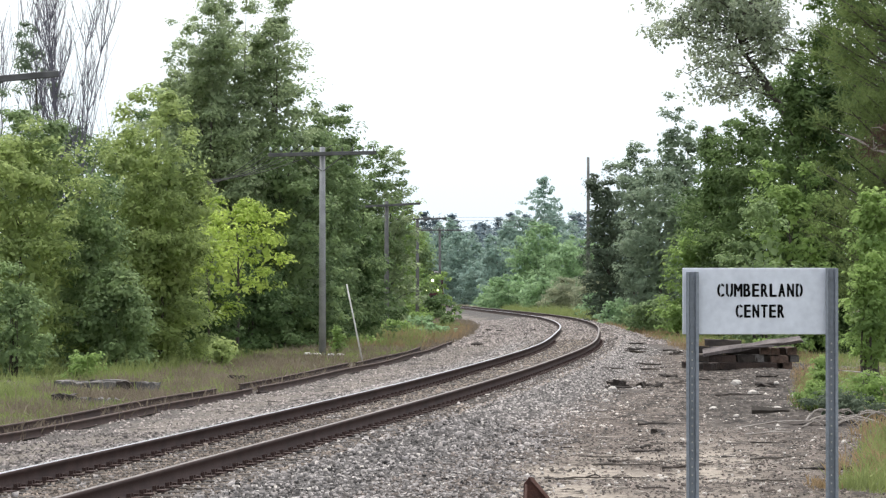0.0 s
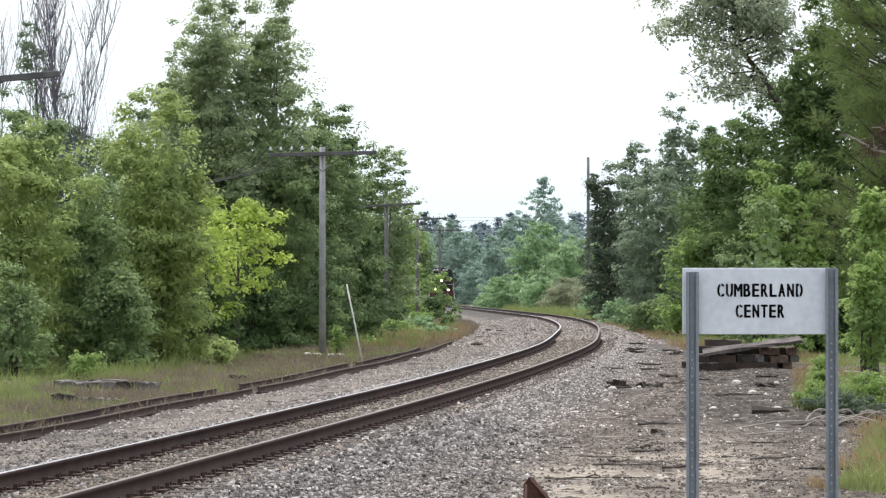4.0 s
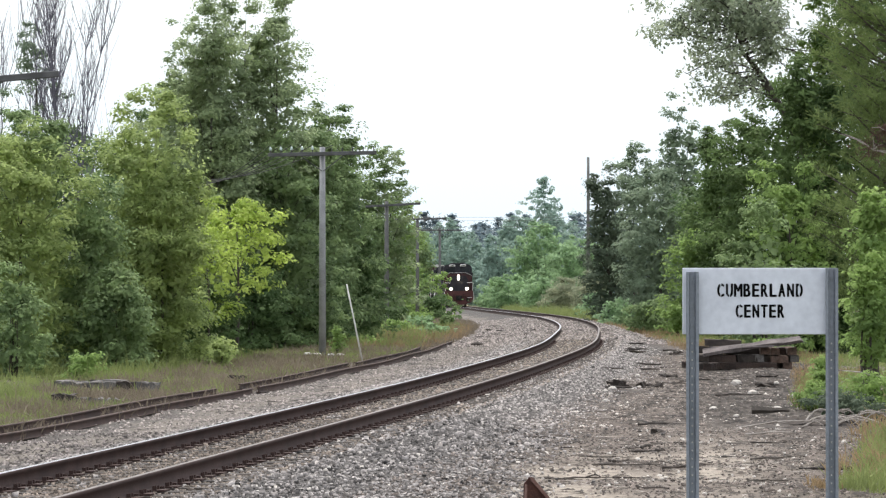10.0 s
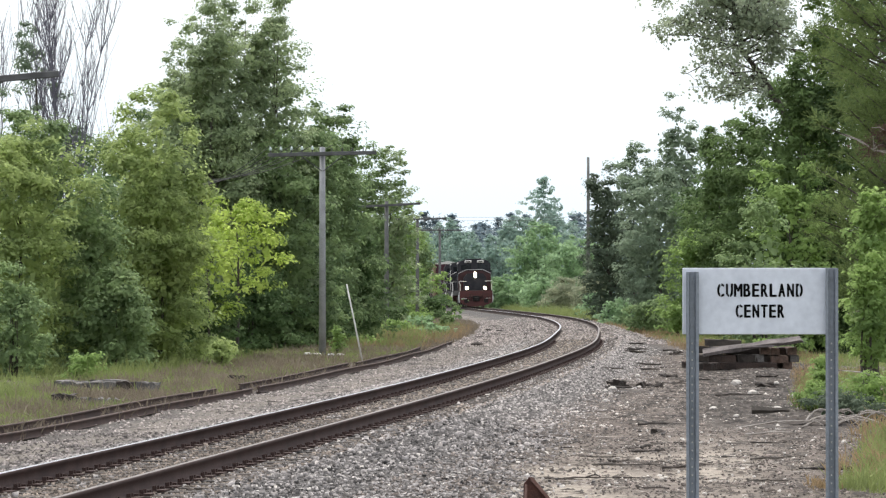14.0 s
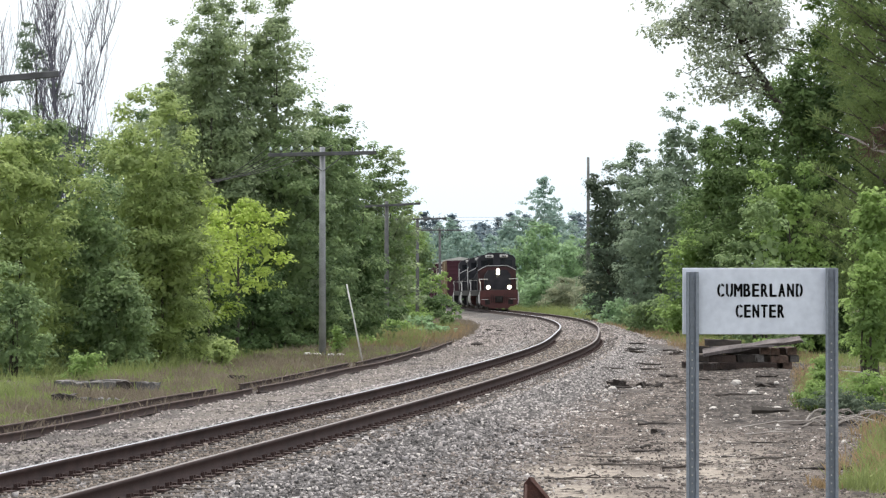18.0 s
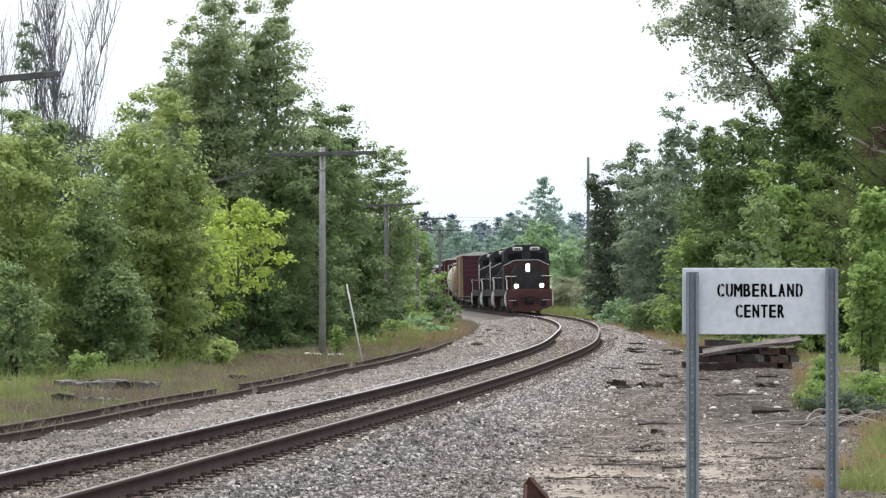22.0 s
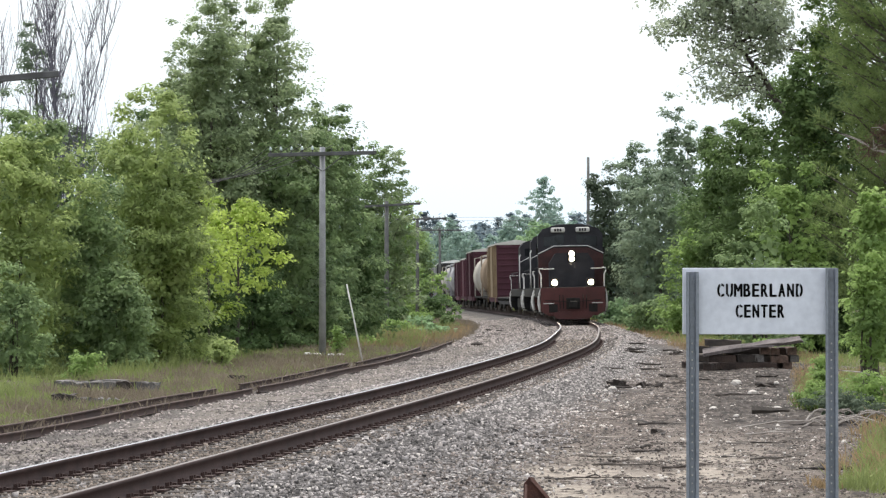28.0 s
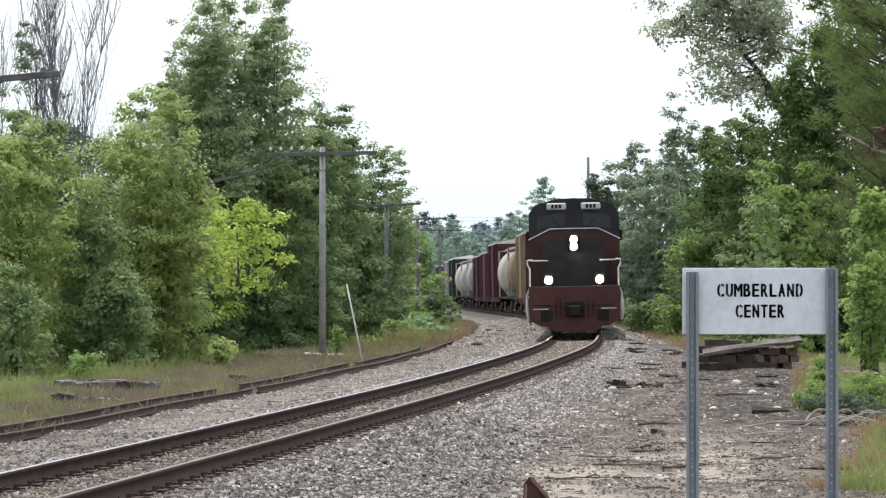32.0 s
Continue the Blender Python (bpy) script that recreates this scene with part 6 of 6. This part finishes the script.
def rock(name, label, category, x, y, sx, sy, sz, mat, seed, lift=0.0, group=""):
    rng = random.Random(seed)
    bm = bmesh.new()
    bmesh.ops.create_icosphere(bm, subdivisions=2, radius=1.0)
    for v in bm.verts:
        k = 1 + rng.uniform(-0.16, 0.16)
        v.co = Vector((v.co.x * sx * k, v.co.y * sy * k, v.co.z * sz * k))
    ob = part(name, bm, mat)
    ob.matrix_basis = pose(x, y, gz(x, y) + sz * 0.55 + lift, 0, 0, rng.uniform(0, 360))
    return tagged(ob, label, category, group)


for i, (x, y, a, b, c) in enumerate(((-3.62, 85.9, 0.24, 0.1, 0.05), (-3.2, 85.6, 0.14, 0.1, 0.05), (-2.95, 85.9, 0.12, 0.08, 0.04), (-3.9, 86.1, 0.13, 0.1, 0.05))):
    rock("concrete_slab", "broken pale concrete piece at a pole's foot", "rubble", x, y, a, b, c, CONCRETE, 300 + i, 0.09, group="concrete pieces")
for i, (x, y, s) in enumerate(((3.3, 58.3, 0.1), (3.12, 57.6, 0.06), (4.6, 51.0, 0.07), (4.25, 51.4, 0.06), (5.9, 57.0, 0.11), (6.1, 62.3, 0.13), (6.65, 56.2, 0.12), (5.6, 50.1, 0.08), (4.75, 48.5, 0.06), (3.95, 60.3, 0.06), (7.0, 62.9, 0.07), (5.5, 41.1, 0.05), (2.9, 53.3, 0.07), (6.2, 48.5, 0.06), (4.3, 66.2, 0.07))):
    rock("pale_rock", "pale rounded rock lying on dark gravel", "rock", x, y, s, s * 0.8, s * 0.6, STONE_PALE, 330 + i, group="pale rocks")
rock("field_boulder", "grey boulder in grass near the curve", "rock", -1.95, 140.0, 0.4, 0.35, 0.28, BOULDER, 380)

plate = tagged(empty("rusty_plate", 0.87, 28.2, gz(0.87, 28.2), 12), "rusted steel plate standing up out of gravel", "scrap metal")
_bm = bmesh.new()
prism(_bm, [(-0.13, -0.1), (-0.11, 0.32), (-0.06, 0.38), (0.0, 0.33), (0.13, 0.17), (0.2, 0.02), (0.22, -0.1)], -0.012, 0.012)
part("sheet", _bm, RUST, plate)
_bm = bmesh.new()
prism(_bm, [(-0.125, -0.1), (-0.105, 0.31), (-0.092, 0.31), (-0.105, -0.1)], -0.06, -0.012)
part("flange", _bm, RUST_LIT_EDGE, plate)
_bm = bmesh.new()
prism(_bm, [(-0.055, 0.385), (-0.03, 0.37), (0.145, 0.165), (0.24, 0.0), (0.205, 0.0), (0.115, 0.16), (-0.05, 0.345)], -0.055, -0.014)
part("rim", _bm, RUST_LIT_EDGE, plate)


# ---- sticks and splinters ----
def stick(label, x, y, length, rz, r, mat, seed, rise=0.0, bend=0.12, group="sticks on the gravel", forks=0):
    rng = random.Random(seed)
    root = tagged(empty("stick", x, y, gz(x, y) + r, rz), label, "stick", group)
    turn, pts = rng.uniform(-1, 1) * bend, [Vector((-length / 2, 0, 0.01))]
    for i in range(6):
        turn += rng.gauss(0, 1.1 * bend)
        lift = rise / 6 + rng.gauss(0, 0.05 + 0.3 * rise) * length / 6
        pts.append(pts[-1] + Vector((math.cos(turn) * length / 6, math.sin(turn) * length / 6, lift)))
        pts[-1].z = max(pts[-1].z, 0.004)
    bm = bmesh.new()
    tube(bm, pts, [r * (1 - 0.1 * i) for i in range(7)], 5)
    main = part("stem", bm, mat, root)
    for k in range(forks):
        i = rng.randint(1, 5)
        a = rng.uniform(-1.2, 1.2)
        ln = rng.uniform(0.18, 0.5) * length
        e = pts[i] + Vector((math.cos(a) * ln, math.sin(a) * ln, rng.uniform(-0.05, 0.12 + 0.6 * rise) * ln))
        m = pts[i].lerp(e, 0.5) + Vector((rng.gauss(0, 0.12) * ln, rng.gauss(0, 0.12) * ln, rng.uniform(0, 0.16) * ln))
        e.z = max(e.z, 0.004)
        bm = bmesh.new()
        tube(bm, [pts[i], m, e], [r * 0.65, r * 0.5, r * 0.25], 5)
        part("fork", bm, mat, main)
    return root


SPLINTER = "splintered dark tie wood lying on gravel"
_r = random.Random(8)
for i in range(46):
    y = 29 + 45 * _r.random()
    u = _r.uniform(2.8, 6.8)
    x = float(centre_x(y)) + u
    if x > 1.2 + 0.143 * y or x < 0.015 * y:
        continue
    dark = _r.random() < 0.55
    stick(SPLINTER if dark else "dry pale twig lying on gravel", x, y, _r.uniform(0.12, 0.5), _r.uniform(-80, 80), _r.uniform(0.006, 0.016) if dark else _r.uniform(0.005, 0.011), TIE_WOOD if dark else STICK, 400 + i)
for i, (x, y, ln, rz, r) in enumerate(((3.55, 59.6, 0.75, -14, 0.05), (3.45, 58.7, 0.5, -25, 0.05), (4.15, 60.9, 0.8, -5, 0.045), (3.2, 45.8, 0.6, 8, 0.04), (2.75, 39.5, 0.45, 14, 0.035), (6.7, 61.6, 0.7, 2, 0.05), (4.8, 62.9, 0.9, 4, 0.03), (5.6, 56.4, 1.2, 2, 0.035), (3.0, 35.1, 1.1, 4, 0.03), (5.9, 34.7, 0.75, -2, 0.04), (3.9, 68.9, 0.7, 5, 0.05), (4.9, 70.9, 0.6, -8, 0.05))):
    stick(SPLINTER, x, y, ln * 0.8, rz * 2.6, r * 0.5, TIE_WOOD, 470 + i, bend=0.2, forks=2)
for i, (x, y, rz, ln, w, h) in enumerate(((3.55, 60.2, 20, 0.3, 0.2, 0.2), (3.62, 60.9, -18, 0.85, 0.12, 0.11), (4.02, 60.5, 30, 0.26, 0.15, 0.15), (3.3, 58.9, -24, 0.45, 0.09, 0.08), (4.3, 61.2, 6, 0.6, 0.1, 0.08), (5.0, 66.5, -6, 0.5, 0.12, 0.1), (5.5, 65.2, 4, 0.8, 0.1, 0.08), (7.2, 66.8, 2, 0.6, 0.14, 0.12), (6.6, 60.5, -4, 0.7, 0.12, 0.09), (3.12, 43.4, 22, 0.42, 0.09, 0.06), (3.2, 40.3, 4, 0.33, 0.07, 0.05), (4.9, 38.6, 0, 0.12, 0.08, 0.05), (2.05, 36.4, 0, 0.12, 0.07, 0.05))):
    tie_thing("tie_chunk", "black broken chunk of tie wood on gravel", x, y, gz(x, y) - 0.02, rz * 2, ln * 0.75, _r.uniform(-25, 25), _r.uniform(-9, 9), TIE_WOOD, "broken tie chunks", 820 + i, w * 0.8, h * 0.85, 0.028)
for i in range(9):
    y = _r.uniform(74, 95)
    stick(SPLINTER, y * _r.uniform(0.062, 0.079), y, _r.uniform(0.3, 0.7), _r.uniform(-50, 50), _r.uniform(0.02, 0.045), TIE_WOOD, 620 + i, forks=2)
for i, (x, y, ln, rz) in enumerate(((1.45, 33.5, 0.8, 12), (1.95, 37.5, 0.5, -14), (2.65, 38.5, 0.5, 24), (2.25, 35.6, 0.95, 7), (1.35, 41.0, 0.45, -30), (4.1, 36.8, 0.7, 18), (4.4, 40.5, 0.6, 32), (3.6, 33.0, 0.5, -8))):
    stick("long thin dark stick lying on dirt", x, y, ln, rz, 0.014, BARK if i % 2 else TIE_WOOD, 640 + i, bend=0.16, forks=2)
log = stick("short rotten log on dark gravel", 5.35, 48.9, 0.62, -6, 0.07, BARK, 495)

# brush heap of bleached branches
def arched_branch(x, y, length, rz, height, r, seed):
    """A bleached branch bowed up off the ground, with side twigs."""
    rng = random.Random(seed)
    root = tagged(empty("branch", x, y, gz(x, y), rz), "bleached branch arching out of a brush heap", "branch", "brush heap")
    peak = rng.uniform(0.35, 0.65)
    pts = []
    for q in np.linspace(0, 1, 9):
        bow = math.sin(math.pi * (0.5 * q / peak if q < peak else 0.5 + 0.5 * (q - peak) / (1 - peak)))
        pts.append(Vector((length * (q - 0.5), rng.gauss(0, 0.025) + 0.12 * length * math.sin(2.5 * q + seed), 0.015 + height * bow + rng.uniform(0, 0.015))))
    bm = bmesh.new()
    tube(bm, pts, [r * (1 - 0.08 * i) for i in range(9)], 6)
    main = part("stem", bm, STICK, root)
    for _ in range(4):
        i = rng.randint(2, 7)
        a, ln = rng.uniform(-0.9, 0.9), rng.uniform(0.15, 0.4) * length
        e = pts[i] + Vector((math.cos(a) * ln, math.sin(a) * ln, rng.uniform(-0.6, 0.3) * ln))
        e.z = max(e.z, 0.01)
        bm = bmesh.new()
        tube(bm, [pts[i], pts[i].lerp(e, 0.5) + Vector((0, 0, 0.1 * ln)), e], [r * 0.55, r * 0.4, r * 0.2], 5)
        part("twig", bm, STICK, main)
    return root


for i in range(12):
    arched_branch(6.0 + _r.uniform(-0.6, 0.6), 45.4 + _r.uniform(-0.9, 0.9), _r.uniform(0.55, 1.0), _r.uniform(-22, 22) + 180 * (i % 2), _r.uniform(0.05, 0.24), _r.uniform(0.014, 0.024), 520 + i)
for i in range(5):
    stick("dark rotten branch under a brush heap", 6.1 + _r.uniform(-0.4, 0.5), 45.9 + _r.uniform(-0.5, 0.4), _r.uniform(0.5, 0.9), _r.uniform(-15, 15), _r.uniform(0.02, 0.04), TIE_WOOD, 545 + i, bend=0.2, group="brush heap", forks=2)
verge_branch = tagged(empty("branch", 7.7, 50.2, gz(7.7, 50.2)), "long pale bare branch arching out of the verge", "branch")
_bm = bmesh.new()
tube(_bm, [(0, 0, -0.05), (-0.1, -0.1, 0.4), (-0.35, -0.2, 0.58), (-0.75, -0.2, 0.68), (-1.12, -0.2, 0.71)], [0.022, 0.019, 0.016, 0.013, 0.008], 6)
part("stem", _bm, STICK, verge_branch)
tie_thing("tie_chunk", "long black splinter of tie wood on dirt", 4.5, 34.8, gz(4.5, 34.8) - 0.01, 3, 0.7, 8, 0, TIE_WOOD, "broken tie chunks", 860, 0.07, 0.05, 0.012)
for i, (x, y, ln, rz, up) in enumerate(((5.0, 44.3, 1.3, 8, 0.14), (4.6, 42.4, 0.7, 20, 0.04))):
    stick("long bare branch lying on dirt", x, y, ln, rz, 0.016, STICK, 590 + i, rise=up, bend=0.35, group="brush heap", forks=2)
for i in range(6):
    stick("bare twig reaching out of the verge", 7.4 + _r.uniform(-0.3, 0.8), 53.0 + _r.uniform(-2, 3), _r.uniform(0.8, 1.6), _r.uniform(-12, 12), 0.012, STICK, 560 + i, rise=_r.uniform(0.1, 0.5), bend=0.2, group="bare twigs", forks=2)


# ---- ties, plates and spikes of the main track ----
def tie_mesh(seed):
    rng = random.Random(seed)
    bm = bmesh.new()
    box(bm, -1.3, 1.3, -0.11, 0.11, -0.34, -0.174, 0.012)
    for v in bm.verts:
        v.co += Vector((rng.uniform(-0.02, 0.02), rng.uniform(-0.01, 0.01), rng.uniform(-0.004, 0.002)))
    me = bpy.data.meshes.new("tie")
    bm.to_mesh(me)
    bm.free()
    me.materials.append(TIE_WOOD)
    return me


def plate_mesh():
    bm = bmesh.new()
    box(bm, -0.2, 0.2, -0.095, 0.095, -0.176, -0.156)
    for sx in (-1, 1):
        box(bm, sx * 0.11 - 0.03, sx * 0.11 + 0.03, 0.115, 0.165, -0.2, -0.135)
    for sx in (-1, 1):
        for sy in (-1, 1):
            box(bm, sx * 0.092 - 0.02, sx * 0.092 + 0.02, sy * 0.05 - 0.016, sy * 0.05 + 0.016, -0.16, -0.12)
    me = bpy.data.meshes.new("tie_plate")
    bm.to_mesh(me)
    bm.free()
    me.materials.append(RAIL_SIDE)
    return me


TIE_MESHES, PLATE_MESH = [tie_mesh(i) for i in range(5)], plate_mesh()
for i in range(290):
    ln = length_at(23.0) + 0.5 * i
    p = on_line(ln)
    q = on_line(ln + 0.3) - on_line(ln - 0.3)
    tie = new("tie", TIE_MESHES[i % 5])
    tie.parent = TRACK
    tie.matrix_basis = pose(p[0], p[1], p[2], 0, -math.degrees(CANT), math.degrees(math.atan2(-q[0], q[1])) + 0.8 * math.sin(i * 7.3))
    if i < 150:
        for s in (-1, 1):
            pl = new("tie_plate", PLATE_MESH)
            pl.parent = tie
            pl.matrix_basis = pose(s * GAUGE, 0, 0)


# ---- small litter ----
def litter(name, label, count, y0, y1, u0, u1, length, width, mat, seed):
    rng = np.random.default_rng(seed)
    y = rng.uniform(y0, y1, count)
    x = centre_x(y) + rng.uniform(u0, u1, count)
    a = rng.normal(0, 1.0, count)
    ln = (length * rng.lognormal(0, 0.5, count) / 2)[:, None]
    t = np.stack([np.cos(a), np.sin(a), rng.normal(0, 0.06, count)], -1)
    b = np.stack([-np.sin(a), np.cos(a), 0 * a], -1) * width * rng.uniform(0.5, 1.2, (count, 1))
    up = np.array([0, 0, 1.0]) * width * 0.4
    p = np.stack([x, y, ground_z(x, y) + 0.012], -1)
    v = np.stack([p - t * ln, p + b * 0.5, p + t * ln, p - b * 0.5, p + up], 1).reshape(-1, 3)
    f = (np.array([[0, 1, 4], [1, 2, 4], [2, 3, 4], [3, 0, 4]])[None] + 5 * np.arange(count)[:, None, None]).reshape(-1, 3)
    return tagged(new(name, array_mesh(name, v, f, mat)), label, "litter", kind="stuff")


litter("wood_splinter", "small dark wood splinters strewn on gravel", 1300, 26, 90, 2.6, 7.6, 0.18, 0.05, TIE_WOOD, 61)
litter("rotten_wood", "black crumbs of rotten wood round the tie pile", 1500, 46, 78, 3.6, 7.4, 0.14, 0.07, TIE_WOOD, 66)
# Black crumbs added to darken the ground where the brush heap shades it.
litter("heap_crumb", "black crumbs standing in for shade under the brush heap", 300, 45.2, 47.2, 6.3, 8.1, 0.2, 0.13, TIE_WOOD, 67)
litter("bark_chip", "small brown bark chips strewn on dirt", 3200, 26, 80, 3.0, 7.6, 0.1, 0.035, BARK, 64)
litter("twig_litter", "pale dry twigs and straw strewn on dirt", 900, 26, 80, 3.2, 7.8, 0.2, 0.012, STICK, 62)
litter("curve_litter", "dark bits of bark inside the curve", 70, 120, 165, -5.2, -1.8, 0.4, 0.12, TIE_WOOD, 65)
litter("siding_litter", "dark bits of bark and tie wood by the siding", 260, 36, 150, -4.2, -2.2, 0.2, 0.05, TIE_WOOD, 63)


# ---- swallows crossing the sky ----
def swallow(label):
    root = tagged(empty("swallow"), label, "bird", group="swallows")
    bm = bmesh.new()
    tube(bm, [(0, 0.1, 0), (0, 0.06, 0.004), (0, 0, 0.004), (0, -0.06, 0), (0, -0.12, 0)], [0.006, 0.02, 0.026, 0.014, 0.005], 8)
    part("body", bm, BIRD, root)
    for s in (-1, 1):
        bm = bmesh.new()
        v = [bm.verts.new(c) for c in ((0, 0.045, 0.004), (s * 0.09, 0.05, 0.012), (s * 0.18, -0.05, 0.0), (s * 0.08, -0.005, 0.01), (0, -0.03, 0.004))]
        bm.faces.new(v if s < 0 else v[::-1])
        bmesh.ops.solidify(bm, geom=bm.faces[:], thickness=0.004)
        wing = part("wing", bm, BIRD, root)
    bm = bmesh.new()
    v = [bm.verts.new(c) for c in ((0, -0.1, 0), (0.03, -0.19, 0), (0, -0.15, 0), (-0.03, -0.19, 0))]
    bm.faces.new(v)
    bmesh.ops.solidify(bm, geom=bm.faces[:], thickness=0.003)
    part("tail", bm, BIRD, root)
    return root


BIRD = material("dark_feather", (0.06, 0.06, 0.07), 0.7, dark=(0.03, 0.03, 0.035), scale=30, bump=0)
FIRST_BIRD = swallow("small dark swallow flying across the sky")
SECOND_BIRD = swallow("small dark swallow gliding over the line")


def flight(points):
    """Rows along a string of (seconds, x, y, z), heading along the way."""
    ts = np.array([p[0] for p in points])
    rows = []
    for t in np.arange(0, 32.01, 0.25):
        a = [float(np.interp(t, ts, [p[i] for p in points])) for i in (1, 2, 3)]
        b = [float(np.interp(t + 0.3, ts, [p[i] for p in points])) for i in (1, 2, 3)]
        rows.append((t, a, math.degrees(math.atan2(a[0] - b[0], b[1] - a[1] + 1e-6)) if abs(b[0] - a[0]) + abs(b[1] - a[1]) > 1e-4 else None))
    last, out = 0.0, []
    for t, a, h in rows:
        h = last if h is None else h
        while h - last > 180:
            h -= 360
        while h - last < -180:
            h += 360
        h = last + max(-80, min(80, h - last))
        last = h
        out.append((t, pose(a[0], a[1], a[2], 0, 8 * math.sin(9 * t), h)))
    return out


def sway(crown, amount, pace, phase):
    """A crown rocking gently in the wind."""
    walk(crown, [(t, pose(0, 0, 0, 0.5 * amount * math.sin(pace * 0.8 * t + phase), amount * (math.sin(pace * t + phase) + 0.4 * math.sin(2.3 * pace * t + 2 * phase)), 0)) for t in np.linspace(0, 32, 65)])


def motions():
    run_train()
    walk(FIRST_BIRD, flight([(0, -16, 108, 9), (22.9, -12, 105, 8.6), (23.5, -1.6, 105, 8.37), (24.0, 3.13, 105, 8.35), (24.5, 6.25, 105, 9.1), (25.5, 14, 106, 11), (32, 40, 120, 12)]))
    walk(SECOND_BIRD, flight([(0, 34, 110, 10), (27.6, 12, 106, 8.9), (28.3, 7.17, 105, 8.7), (28.6, 5.6, 105, 8.98), (28.9, 3.8, 105, 9.5), (29.2, 1.53, 105, 10.3), (29.5, -1.1, 105, 11.0), (30.5, -9, 106, 12.5), (32, -22, 108, 13)]))
    for i, (crown, amount) in enumerate(SWAYING):
        sway(crown, amount, 0.5 + 0.13 * (i % 5), 1.7 * i)


# ---- single weeds in the open grass ----
for i, (x, y, h, w) in enumerate(((-5.95, 81.0, 0.55, 0.7), (-3.2, 90.5, 0.75, 0.35), (-2.3, 136.0, 0.55, 0.9), (-1.4, 160.0, 0.7, 1.1), (-7.9, 66.0, 0.6, 0.8), (-4.6, 100.0, 0.5, 0.8), (-0.9, 172.0, 0.6, 0.9), (8.6, 79.0, 0.5, 1.1))):
    g = gz(x, y)
    plant("weed_clump", "leafy light green weed clump in dry grass", x, y, g + h, w, g + 0.05, LEAF_LIGHT, 700 + i, shape="low", size=0.07, spray=0.14, stems=3, category="weed", group="weed clumps")


# ---- dark chunks on the inside of the curve ----
for i, (x, y, a) in enumerate(((2.6, 138.0, 0.16), (2.1, 139.5, 0.2), (3.3, 118.0, 0.17), (4.0, 131.0, 0.12), (2.3, 128.0, 0.12), (1.6, 112.0, 0.14), (1.15, 102.0, 0.22), (3.0, 109.0, 0.1))):
    rock("tie_chunk", "dark chunk of broken tie wood on ballast", "debris", x, y, a, a * 0.5, a * 0.4, TIE_WOOD, 760 + i, group="tie chunks")


motions()
